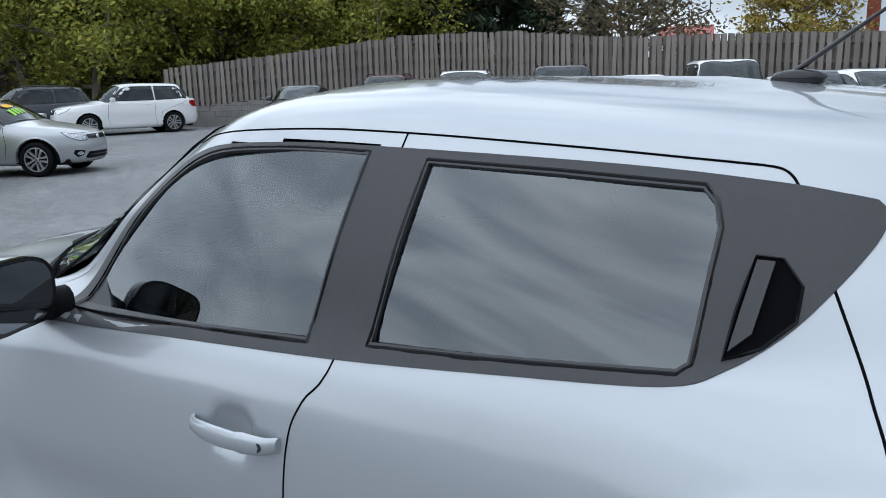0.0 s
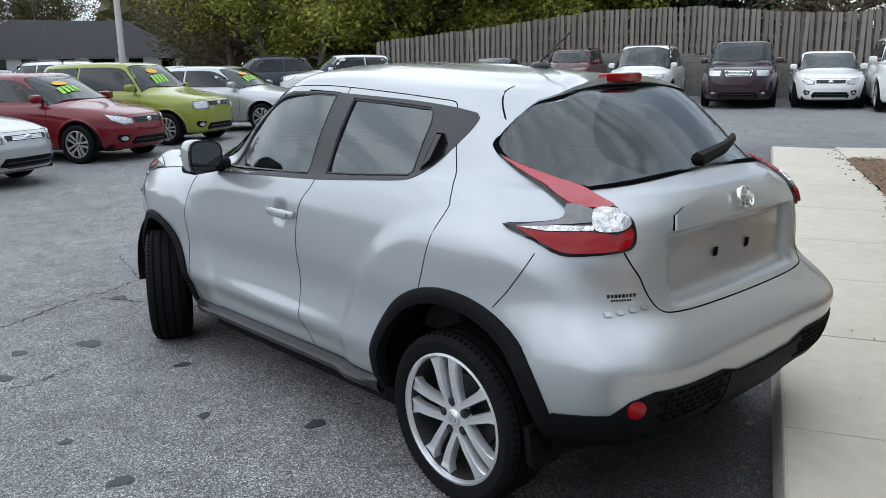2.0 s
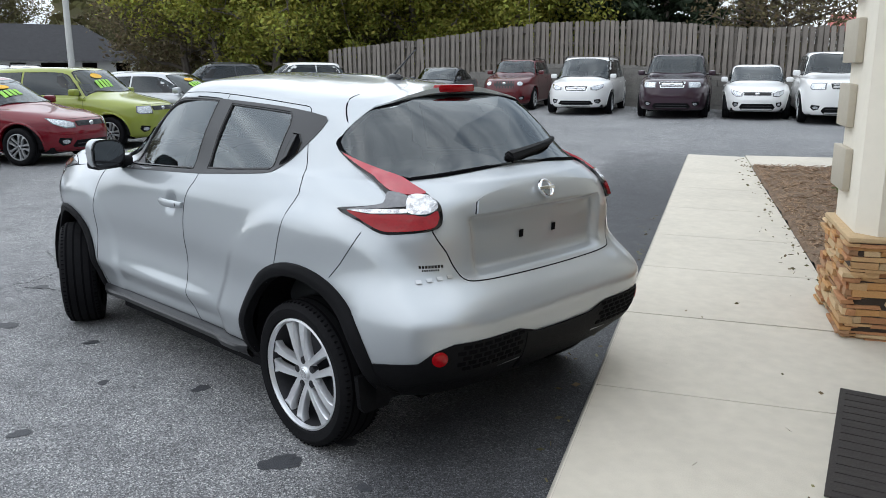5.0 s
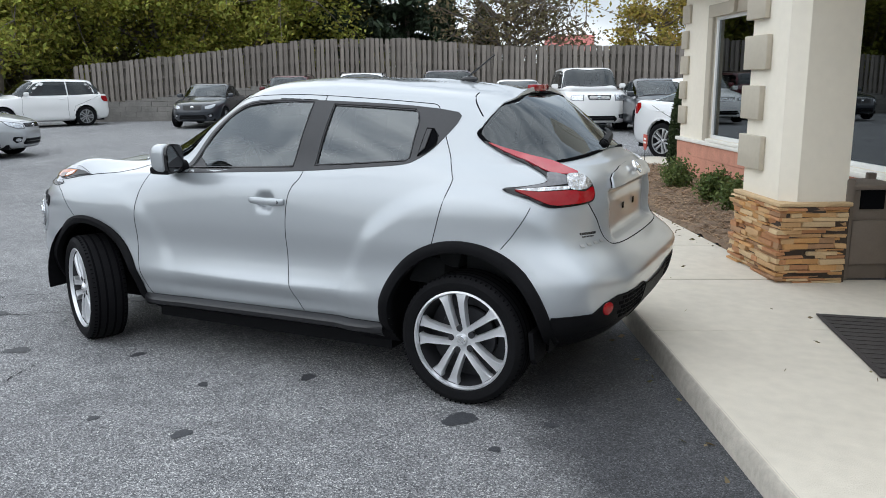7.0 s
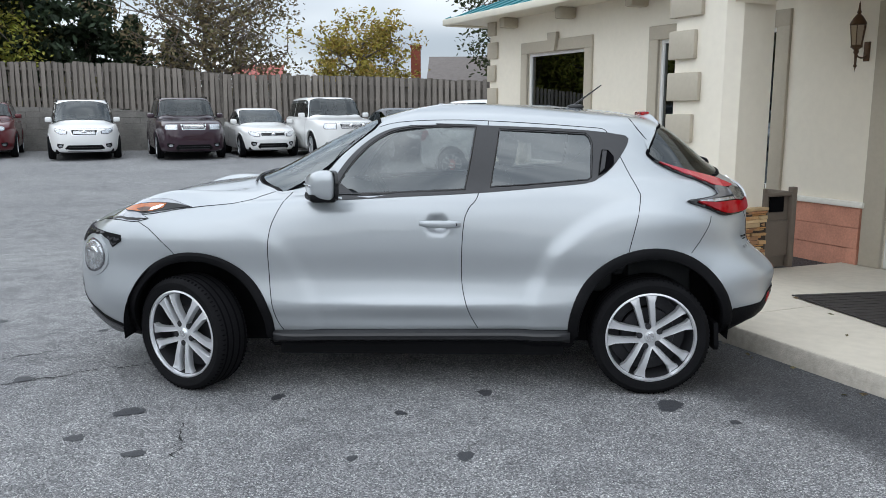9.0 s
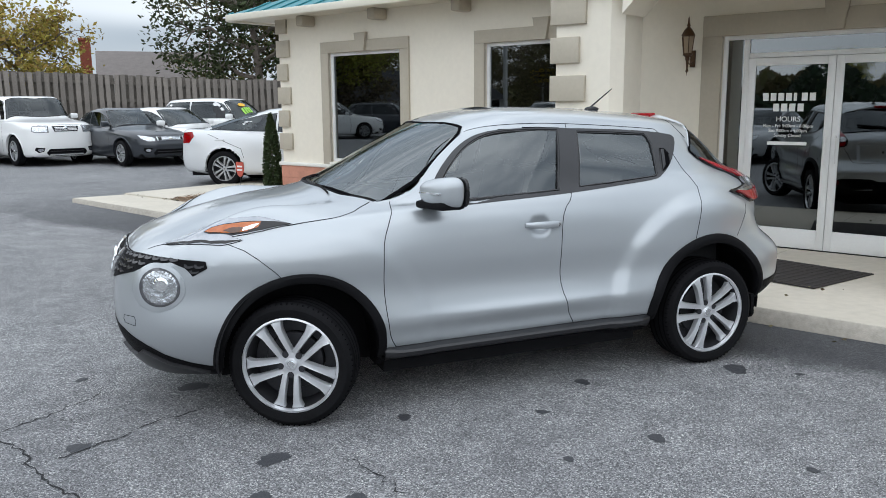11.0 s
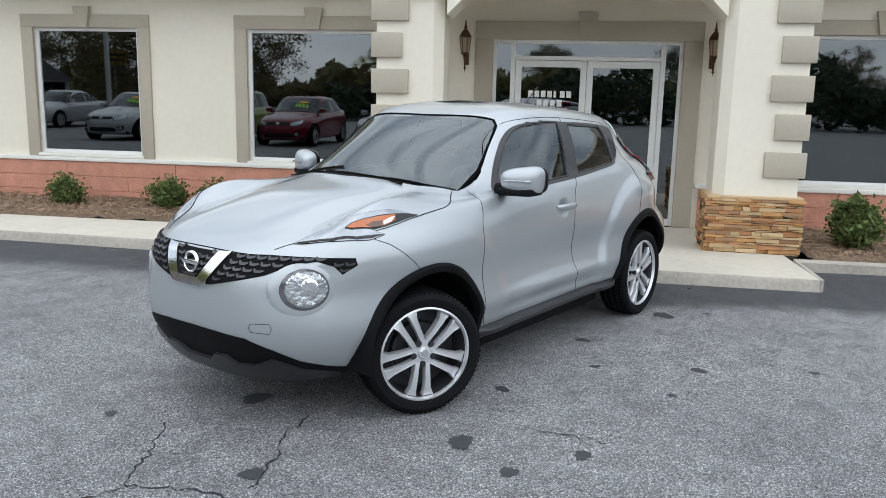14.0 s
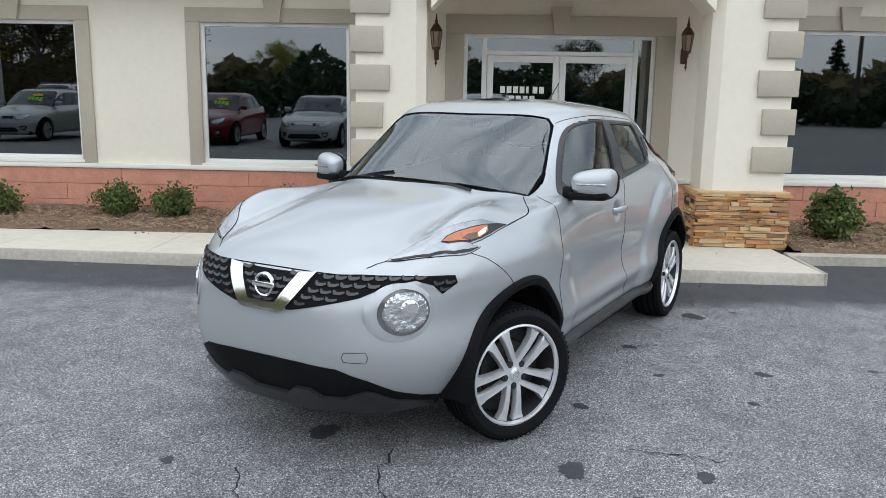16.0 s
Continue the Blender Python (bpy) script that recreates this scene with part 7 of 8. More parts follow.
    if sticker:
        sx0 = cw * 0.52 + rf * 0.48
        sh.patch("price_oval", [(sx0 + 0.13 + 0.07 * math.cos(a), 0.22 + 0.16 * math.sin(a)) for a in np.linspace(0, 2 * math.pi, 17)[:-1]], "top", YELLOW_STICKER, top, out=0.022, thick=0.002, step=0.2)
        for k in range(4):
            sh.patch("price_bar", [(sx0 + 0.02, 0.02 + k * 0.11), (sx0 + 0.02, 0.10 + k * 0.11), (sx0 - 0.13, 0.11 + k * 0.11), (sx0 - 0.13, 0.03 + k * 0.11)], "top", GREEN_STICKER, top, out=0.022, thick=0.002, step=0.2)
    w0 = wheel("front_wheel", top, Matrix.Translation((fx, -hw + 0.115, rad)), rad, 0.205, rad * 0.68, 5, PLAIN_ALLOY, twin=True)
    for nm, mm in (("front_wheel", Matrix.Translation((fx, hw - 0.115, rad)) @ Matrix.Rotation(math.pi, 4, "Z")), ("rear_wheel", Matrix.Translation((rx, -hw + 0.115, rad))), ("rear_wheel", Matrix.Translation((rx, hw - 0.115, rad)) @ Matrix.Rotation(math.pi, 4, "Z"))):
        r = new(nm)
        r.parent, r.matrix_basis = top, mm
        for ch in list(w0.children):
            o = ch.copy()
            scene.collection.objects.link(o)
            o.parent = r
            for sub in ch.children:
                so = sub.copy()
                scene.collection.objects.link(so)
                so.parent = o
    return top


def at(x, y, heading):
    """A car's pose: its middle and the way its nose points."""
    return pose(x, y, lie(y), 0, 0, heading + 180)


WHITE_P = paint("white_car_paint", (0.78, 0.78, 0.77), 0.0, 0.4)
RED_P = paint("ruby_red_paint", (0.15, 0.003, 0.010), 0.12, 0.32)
MAROON_P = paint("maroon_paint", (0.095, 0.008, 0.012), 0.2, 0.35)
GREEN_P = paint("olive_lime_paint", (0.25, 0.29, 0.045), 0.15, 0.35)
LIGHT_SILVER = paint("bright_silver_paint", (0.45, 0.465, 0.48), 0.55, 0.35)
DARK_P = paint("dark_grey_paint", (0.035, 0.040, 0.048), 0.3, 0.3)
PURPLE_BLACK = paint("dark_cherry_paint", (0.038, 0.018, 0.028), 0.3, 0.3)
PEARL_P = paint("pearl_white_paint", (0.70, 0.71, 0.72), 0.15, 0.35)
SEDAN = dict(L=4.6, W=1.80, H=1.45, cw=-1.05, rf=-0.25, rr=0.95, dk=1.72, hf=0.74, hc=1.00, hb=0.96, hd=1.02)
HATCH = dict(L=4.35, W=1.80, H=1.48, cw=-1.08, rf=-0.25, rr=1.45, dk=1.95, hf=0.76, hc=1.02, hb=0.98, hd=1.05)
SUV = dict(L=4.7, W=1.86, H=1.68, cw=-1.05, rf=-0.35, rr=1.78, dk=2.12, hf=0.88, hc=1.12, hb=1.08, hd=1.12, rad=0.35, wb=2.72)
BOXY = dict(L=4.75, W=1.95, H=1.78, cw=-1.05, rf=-0.52, rr=2.05, dk=2.25, hf=1.00, hc=1.20, hb=1.15, hd=1.16, rad=0.37, wb=2.78, pf=4.6, pr=6.0)
VAN = dict(L=5.1, W=1.98, H=1.73, cw=-1.62, rf=-0.75, rr=2.15, dk=2.42, hf=0.86, hc=1.10, hb=1.05, hd=1.10, rad=0.34, wb=3.05, pf=3.8, pr=6.0)
ROW, SIDE = -64.0, 31.0
parked("hatchback_car", "ruby red hatchback with a price sticker on its windscreen", at(-12.33, 1.97, SIDE), RED_P, **HATCH, sticker=True, mouth="slot", grille=GLOSS_BLACK)
parked("boxy_car", "lime green boxy crossover with a price sticker", at(-13.89, 4.20, SIDE), GREEN_P, **{**HATCH, "H": 1.62, "rf": -0.45, "rr": 1.75, "dk": 1.98, "hb": 1.04, "hf": 0.86, "hc": 1.10, "hd": 1.08, "L": 4.12, "pf": 4.2, "pr": 6.0}, sticker=True, mouth="slot", lamps="block", grille=GLOSS_BLACK)
parked("hatchback_car", "bright silver hatchback with a price sticker", at(-14.80, 6.86, SIDE), LIGHT_SILVER, **HATCH, sticker=True, mouth="slot", grille=GLOSS_BLACK)
parked("sedan_car", "silver sedan with a dark mesh grille", at(-10.64, -0.63, SIDE), LIGHT_SILVER, **{**SEDAN, "L": 4.8}, mouth="slot")
parked("suv_car", "white crossover seen from its flank", at(-23.13, 16.12, -112), WHITE_P, **SUV)
parked("suv_car", "dark blue-grey crossover in the far row", at(-25.95, 14.28, -112), DARK_P, **SUV, rails=True)
parked("sedan_car", "dark grey sedan parked before the fence", at(-17.25, 18.50, ROW), DARK_P, **SEDAN, mouth="wide", grille=GLOSS_BLACK)
parked("boxy_car", "maroon boxy off-roader with a slatted grille", at(-14.97, 20.17, ROW), MAROON_P, **{**BOXY, "L": 4.4, "W": 1.78, "H": 1.68, "rr": 1.85, "dk": 2.05, "hf": 0.95, "wb": 2.6}, mouth="tall", lamps="round", grille=MAROON_P, rails=True)
parked("minivan", "white minivan with a chrome grille", at(-11.77, 19.87, ROW), WHITE_P, **VAN, rails=True)
parked("boxy_car", "dark cherry boxy family vehicle with a chrome grille", at(-8.64, 19.95, ROW), PURPLE_BLACK, **BOXY, lamps="block", rails=True)
parked("sedan_car", "white compact sedan before the fence", at(-6.51, 20.64, ROW), WHITE_P, **{**SEDAN, "L": 4.5, "W": 1.76}, mouth="slot", grille=GLOSS_BLACK)
parked("boxy_car", "white large off-roader with a dark crossbar grille", at(-4.20, 20.30, ROW), WHITE_P, **BOXY, lamps="block", grille=WHITE_P)
parked("sedan_car", "dark grey sedan with a wide grille", at(-1.72, 18.78, ROW), DARK_P, **SEDAN, mouth="slot")
parked("sedan_car", "white sedan with a chrome grille", at(-0.60, 18.85, -50), WHITE_P, **{**SEDAN, "L": 4.8}, mouth="wide")
parked("suv_car", "white crossover behind the white sedan", at(1.15, 20.25, -40), WHITE_P, **SUV, sticker=True)
parked("sedan_car", "pearl white long sedan standing past the office corner", at(1.56, 11.38, -30), PEARL_P, **{**SEDAN, "L": 4.93, "W": 1.86, "H": 1.48, "rr": 0.85, "dk": 1.95, "hb": 1.0, "hd": 1.08, "wb": 2.85, "rad": 0.34})
parked("suv_car", "white crossover with roof rails in the second row", at(-22.88, 6.14, SIDE), WHITE_P, **SUV, rails=True)
parked("sedan_car", "silver sedan in the second row", at(-22.99, 9.88, SIDE), LIGHT_SILVER, **SEDAN)
parked("sedan_car", "light grey sedan far across the lot", at(-32.12, 4.04, 200), LIGHT_SILVER, **SEDAN)
parked("sedan_car", "dark sedan far across the lot", at(-29.29, 5.51, 20), DARK_P, **SEDAN)
# ---- fence, bank wall, trees and houses round the lot ----
def leaf_mat(name, c, var=0.45, hue=0.03):
    """Leaves: colour strays from leaf to leaf, a little light comes through."""
    m = bpy.data.materials.new(name)
    m.use_nodes = True
    nt = m.node_tree
    b = nt.nodes["Principled BSDF"]
    b.inputs["Roughness"].default_value = 0.75
    geo, hsv, mr, mh = nt.nodes.new("ShaderNodeNewGeometry"), nt.nodes.new("ShaderNodeHueSaturation"), nt.nodes.new("ShaderNodeMapRange"), nt.nodes.new("ShaderNodeMapRange")
    hsv.inputs["Color"].default_value = (*c, 1)
    mr.inputs["To Min"].default_value, mr.inputs["To Max"].default_value = 1 - var, 1 + var
    mh.inputs["To Min"].default_value, mh.inputs["To Max"].default_value = 0.5 - hue, 0.5 + hue
    wn_ = nt.nodes.new("ShaderNodeTexWhiteNoise")
    wn_.noise_dimensions = "1D"
    nt.links.new(geo.outputs["Random Per Island"], mr.inputs["Value"])
    nt.links.new(geo.outputs["Random Per Island"], wn_.inputs["W"])
    nt.links.new(wn_.outputs["Value"], mh.inputs["Value"])
    nt.links.new(mr.outputs["Result"], hsv.inputs["Value"])
    nt.links.new(mh.outputs["Result"], hsv.inputs["Hue"])
    nt.links.new(hsv.outputs["Color"], b.inputs["Base Color"])
    tr, mix = nt.nodes.new("ShaderNodeBsdfTranslucent"), nt.nodes.new("ShaderNodeMixShader")
    mix.inputs["Fac"].default_value = 0.3
    nt.links.new(hsv.outputs["Color"], tr.inputs["Color"])
    nt.links.new(b.outputs["BSDF"], mix.inputs[1])
    nt.links.new(tr.outputs["BSDF"], mix.inputs[2])
    nt.links.new(mix.outputs["Shader"], nt.nodes["Material Output"].inputs["Surface"])
    return m


BARK = mat("grey_brown_bark", (0.16, 0.135, 0.115), 0.95, var=0.3, scale=4, bump=0.6, bscale=25)
L_YELLOW = leaf_mat("yellow_green_autumn_leaves", (0.30, 0.305, 0.05))
L_DARK = leaf_mat("dark_conifer_needles", (0.034, 0.055, 0.028), 0.5, 0.015)
L_BROWN = leaf_mat("sparse_brown_olive_leaves", (0.165, 0.135, 0.072))
L_GOLD = leaf_mat("golden_olive_leaves", (0.34, 0.27, 0.06))
L_OLIVE = leaf_mat("olive_woodland_leaves", (0.135, 0.122, 0.052))
L_SHRUB = leaf_mat("glossy_shrub_leaves", (0.11, 0.15, 0.042), 0.4, 0.02)
L_JUNIPER = leaf_mat("juniper_scale_leaves", (0.040, 0.062, 0.020), 0.4, 0.02)


def leaf_mesh(centres, size, seed, flat=0.0, name="crown", material=None, parent=None, stretch=1.6):
    """Many small leaf blades at the given places, as one mesh."""
    r = np.random.default_rng(seed)
    n = len(centres)
    c = np.asarray(centres)
    a = r.normal(size=(n, 3))
    a[:, 2] *= 1 - flat
    a /= np.linalg.norm(a, axis=1, keepdims=True)
    b = np.cross(a, r.normal(size=(n, 3)))
    b /= np.linalg.norm(b, axis=1, keepdims=True)
    s = size * r.uniform(0.6, 1.4, (n, 1))
    v = np.stack([c - a * s * stretch, c + b * s * 0.75, c + a * s * stretch, c - b * s * 0.75], 1).reshape(-1, 3)
    f = np.arange(4 * n).reshape(-1, 4)
    me = bpy.data.meshes.new(name)
    me.from_pydata(v.tolist(), [], f.tolist())
    me.materials.append(material)
    ob = new(name, me)
    ob.parent = parent
    return ob


def limb(bm, p, q, r0, r1, bend, rr, n=5):
    """A crooked tapering limb; returns its points."""
    pts = [Vector(p)]
    for k in range(1, n + 1):
        t = k / n
        pts.append(Vector(p).lerp(Vector(q), t) + Vector([rr.normal() * bend * math.sin(math.pi * t) for _ in range(3)]))
    for k in range(n):
        cyl(bm, pts[k], pts[k + 1], r0 + (r1 - r0) * k / n, r0 + (r1 - r0) * (k + 1) / n, n=7, caps=False)
    return pts


def broadleaf(label, material, h, r, base, leaves, size, seed, gaps=0.0, limbs=14, m=None):
    """A broadleaved tree: trunk, limbs, and leaves gathered in uneven clumps along the twigs."""
    rr = np.random.default_rng(seed)
    t = thing("tree", label, "tree", m or Matrix(), group="trees round the lot")
    bm = bmesh.new()
    limb(bm, (0, 0, -0.3), (rr.normal() * 0.3, rr.normal() * 0.3, h * 0.8), h * 0.022, h * 0.006, 0.12, rr, 8)
    clumps = []
    for k in range(limbs):
        z0 = base + (h * 0.75 - base) * (k + rr.random()) / limbs
        a = k * 2.4 + rr.normal() * 0.3
        t_ = (z0 - base) / max(0.1, h - base)
        reach = r * (0.55 + 0.5 * math.sin(math.pi * min(1, 0.25 + 0.75 * t_))) * rr.uniform(0.75, 1.1)
        end = Vector((math.cos(a) * reach, math.sin(a) * reach, z0 + reach * rr.uniform(0.15, 0.65)))
        pts = limb(bm, (0, 0, z0), end, h * 0.010, h * 0.003, 0.15, rr, 5)
        for p in pts[2:]:
            for _ in range(3):
                q = p + Vector(rr.normal(size=3)) * reach * 0.22
                limb(bm, p, q, h * 0.003, h * 0.001, 0.05, rr, 2)
                clumps.append(q)
    for _ in range(max(3, limbs // 3)):
        clumps.append(Vector((rr.normal() * r * 0.3, rr.normal() * r * 0.3, h * rr.uniform(0.8, 0.98))))
    part("trunk", bm, BARK, t)
    clumps = np.array([tuple(c) for c in clumps])
    clumps = clumps[rr.random(len(clumps)) > gaps]
    w = rr.uniform(0.4, 1.0, len(clumps))
    idx = rr.choice(len(clumps), leaves, p=w / w.sum())
    c = clumps[idx] + rr.normal(size=(leaves, 3)) * (r * 0.115 * w[idx][:, None] + 0.04) * (1.15, 1.15, 0.85)
    leaf_mesh(c, size, seed, 0.3, "crown", material, t)
    return t


def conifer(label, material, h, r, base, seed, m=None, leaves=9000, size=0.10):
    """A conifer: straight trunk and drooping tiers of needle sprays."""
    rr = np.random.default_rng(seed)
    t = thing("tree", label, "tree", m or Matrix(), group="trees round the lot")
    bm = bmesh.new()
    cyl(bm, (0, 0, -0.3), (0, 0, h), h * 0.018, 0.02, n=9)
    c = []
    nb = 46
    for k in range(nb):
        z = base + (h - base) * (k / nb) ** 0.9
        reach = r * (1 - (z - base) / (h - base)) ** 0.8 * rr.uniform(0.7, 1.1) + 0.15
        a = k * 2.4 + rr.normal() * 0.2
        end = Vector((math.cos(a) * reach, math.sin(a) * reach, z - reach * rr.uniform(0.0, 0.25)))
        cyl(bm, (0, 0, z), end, 0.03, 0.008, n=5, caps=False)
        n = int(leaves / nb * (0.4 + 1.2 * reach / r))
        u = rr.random(n) ** 0.7
        c.append(np.array([0, 0, z]) * (1 - u[:, None]) + np.array(end) * u[:, None] + rr.normal(size=(n, 3)) * (0.10 + 0.13 * reach * u[:, None]) * (1, 1, 0.6))
    part("trunk", bm, BARK, t)
    leaf_mesh(np.concatenate(c), size, seed, 0.2, "crown", material, t, 2.2)
    return t


ty = broadleaf("tall yellow-green autumn tree behind the fence", L_YELLOW, 12.5, 5.2, 2.0, 30000, 0.078, 3, m=pose(-31.5, 30.5, 0))
ty2 = broadleaf("tall yellow-green autumn tree behind the fence", L_YELLOW, 11.5, 4.8, 1.6, 28000, 0.078, 4, m=pose(-27.0, 33.8, 0, 0, 0, 40))
to = broadleaf("olive brown woodland tree", L_OLIVE, 13.0, 5.5, 1.2, 26000, 0.092, 5, m=pose(-45, 31, 0))
tb = broadleaf("brown woodland tree thin of leaf", L_BROWN, 12.0, 5.0, 1.5, 17000, 0.085, 6, 0.2, m=pose(-49, 25.5, 0))
broadleaf("half-bare brown tree against the sky behind the fence", L_BROWN, 9.6, 4.1, 1.8, 9000, 0.075, 8, 0.12, 30, m=pose(-13.6, 38.9, 0))
broadleaf("small round golden tree behind the fence", L_GOLD, 7.0, 2.6, 1.6, 8000, 0.075, 9, 0.05, 14, m=pose(-5.9, 40.4, 0))
cd_ = conifer("tall dark conifer behind the fence", L_DARK, 14.5, 3.6, 0.5, 11, pose(-23.6, 38.6, 0), 13000, 0.13)
copy_thing(cd_, pose(-26.3, 38.6, 0, 0, 0, 80))
copy_thing(cd_, pose(-21.6, 41.5, -1.0, 0, 0, 150))
conifer("small dark conifer behind the fence", L_DARK, 7.0, 1.9, 0.4, 12, pose(-19.0, 41.5, 0), 7000, 0.10)
copy_thing(bpy.data.objects["tree.009"] if "tree.009" in bpy.data.objects else cd_, pose(-17.4, 43.5, -0.6, 0, 0, 60))
pine = broadleaf("tall pine with dark needle tufts beside the office", leaf_mat("pine_needles", (0.045, 0.060, 0.022), 0.5, 0.03), 12.0, 4.4, 2.6, 12000, 0.085, 14, 0.2, 16, m=pose(4.6, 36.5, 0))
for k, (src, x, y, a) in enumerate([(ty, -36.0, 25.5, 70), (ty2, -34.0, 22.6, 200), (ty, -39.5, 22.0, 120), (to, -41, 36, 90), (to, -84, 36, 30), (tb, -55, 30, 80), (to, -38, 30, 200), (tb, -43.5, 22.5, 260), (to, -88, 24, 300), (tb, -86, 12, 20), (to, -64, 6, 140), (tb, -66, -2, 220), (to, -33, 38, 250), (ty2, -30, 36.5, 300), (to, 8.0, 42.0, 10), (pine, 12.5, 38.0, 120), (to, -29.0, 42, 30), (tb, -36, 44, 210)]):
    copy_thing(src, pose(x, y, 0, 0, 0, a))
# woods on the street side, which the glass mirrors
for k in range(15):
    a = radians(170 + 120 * k / 14 + 4 * math.sin(k * 5.3))
    d = 158 + 22 * math.sin(k * 2.1)
    copy_thing((to, tb, cd_, ty2, to, pine)[k % 6], pose(d * math.cos(a), d * math.sin(a), 0 if k % 6 != 2 else -4, 0, 0, k * 77))
rr = np.random.default_rng(21)
n = 42000
ang, rad_ = rr.uniform(0, 2 * math.pi, n), rr.uniform(74, 96, n)
top_h = 7.0 + 2.0 * np.sin(ang * 23) + 1.6 * np.sin(ang * 57 + 1) + 1.2 * np.sin(ang * 131 + 2)
lowz = (ang > 1.15) & (ang < 2.05)
street = (ang > 2.8) & (ang < 5.2)
top_h = np.where(street, 3.2 + 0.45 * (top_h - 7), top_h)
top_h = np.where(lowz, 3.4 + 0.25 * (top_h - 7), top_h)
hz = rr.random(n) ** 0.7 * top_h
tagged(leaf_mesh(np.stack([rad_ * np.cos(ang), rad_ * np.sin(ang), hz], -1), 0.55, 22, 0.2, "far_woods", L_OLIVE), "far olive woods all round the lot", "woods", kind="stuff")

# undergrowth along the back of the fence
n = 9000
u = rr.random(n)
bx = -44 + 26 * u
by = np.interp(bx, [-52, -40, -30, -18], [24, 27, 29, 34]) + rr.normal(size=n) * 1.2
tagged(leaf_mesh(np.stack([bx, by, rr.random(n) ** 1.3 * (2.4 + np.sin(bx * 1.3))], -1), 0.14, 23, 0.2, "undergrowth", L_OLIVE), "olive brown undergrowth at the wood's edge", "undergrowth", kind="stuff")

# unseen dark leaf belt across the street, added to darken what the office glass mirrors
n = 11000
ha, hr = rr.uniform(3.25, 4.95, n), rr.uniform(33, 40, n)
hh_ = rr.random(n) ** 0.8 * (2.5 + 0.9 * np.sin(ha * 19) + 0.6 * np.sin(ha * 47))
tagged(leaf_mesh(np.stack([hr * np.cos(ha), hr * np.sin(ha), hh_], -1), 0.20, 24, 0.2, "street_hedge", L_DARK), "unseen dark leaf belt across the street, added to darken the glass reflections", "hedge", kind="stuff")

# fence
FENCE = [(-24.45, 18.98, 2.4), (-19.97, 21.18, 2.86), (-15.91, 22.87, 3.33), (-11.77, 23.04, 3.24), (-8.14, 23.04, 2.86), (-3.92, 23.04, 2.78), (1.24, 23.04, 2.57), (7.92, 23.04, 2.44)]
fence = thing("fence", "weathered grey wooden board fence on a low block wall", "fence")
BH = 1.56
bm = bmesh.new()
for sx in (0,):
    vs = [bm.verts.new(p) for p in ((-0.068, -0.011, 0), (0.068, -0.011, 0), (0.068, -0.011, BH - 0.03), (0.048, -0.011, BH), (-0.048, -0.011, BH), (-0.068, -0.011, BH - 0.03))]
    wv = [bm.verts.new(v.co + Vector((0, 0.022, 0))) for v in vs]
    bm.faces.new(vs)
    bm.faces.new(wv[::-1])
    for k in range(6):
        bm.faces.new((vs[k], wv[k], wv[(k + 1) % 6], vs[(k + 1) % 6]))
bmesh.ops.recalc_face_normals(bm, faces=bm.faces[:])
board_me = bpy.data.meshes.new("board")
bm.to_mesh(board_me)
bm.free()
board_me.materials.append(FENCE_WOOD)
bm_back = bmesh.new()
rb = random.Random(5)
for (x0, y0, z0), (x1, y1, z1) in zip(FENCE, FENCE[1:]):
    d = Vector((x1 - x0, y1 - y0, 0))
    L_ = d.length
    yaw = math.degrees(math.atan2(d.y, d.x))
    nb = int(L_ / 0.21)
    nrm = Vector((d.y, -d.x, 0)).normalized()
    if nrm.y > 0:
        nrm = -nrm
    for k in range(nb):
        t = (k + 0.5) / nb
        c = Vector((x0, y0, 0)) + d * t
        z = z0 + (z1 - z0) * t - BH + rb.gauss(0, 0.016)
        o = new("board", board_me)
        o.parent = fence
        o.matrix_basis = Matrix.Translation(c + nrm * 0.05 + Vector((0, 0, z))) @ pose(0, 0, 0, 0, rb.gauss(0, 0.8), yaw)
        c2 = c + d * (0.5 / nb)
        box(bm_back, -0.06, -0.011, 0, 0.06, 0.011, BH, m=Matrix.Translation(c2 - nrm * 0.05 + Vector((0, 0, z))) @ pose(0, 0, 0, 0, 0, yaw))
    for f in (0.18, 0.5, 0.84):
        p, q = Vector((x0, y0, z0 - BH * (1 - f))), Vector((x1, y1, z1 - BH * (1 - f)))
        slope = math.degrees(math.atan2(q.z - p.z, L_))
        bm_rail = bmesh.new()
        box(bm_rail, 0, -0.035, -0.045, L_, 0.035, 0.045, m=Matrix.Translation(p) @ pose(0, 0, 0, 0, -slope, yaw))
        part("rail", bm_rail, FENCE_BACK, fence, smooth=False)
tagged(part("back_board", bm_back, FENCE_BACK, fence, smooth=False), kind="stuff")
for k in range(17):
    t = k / 16 * (len(FENCE) - 1)
    i = min(int(t), len(FENCE) - 2)
    p = Vector(FENCE[i]).lerp(Vector(FENCE[i + 1]), t - i)
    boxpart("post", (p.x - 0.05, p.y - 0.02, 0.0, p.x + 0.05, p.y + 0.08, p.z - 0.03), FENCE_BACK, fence)
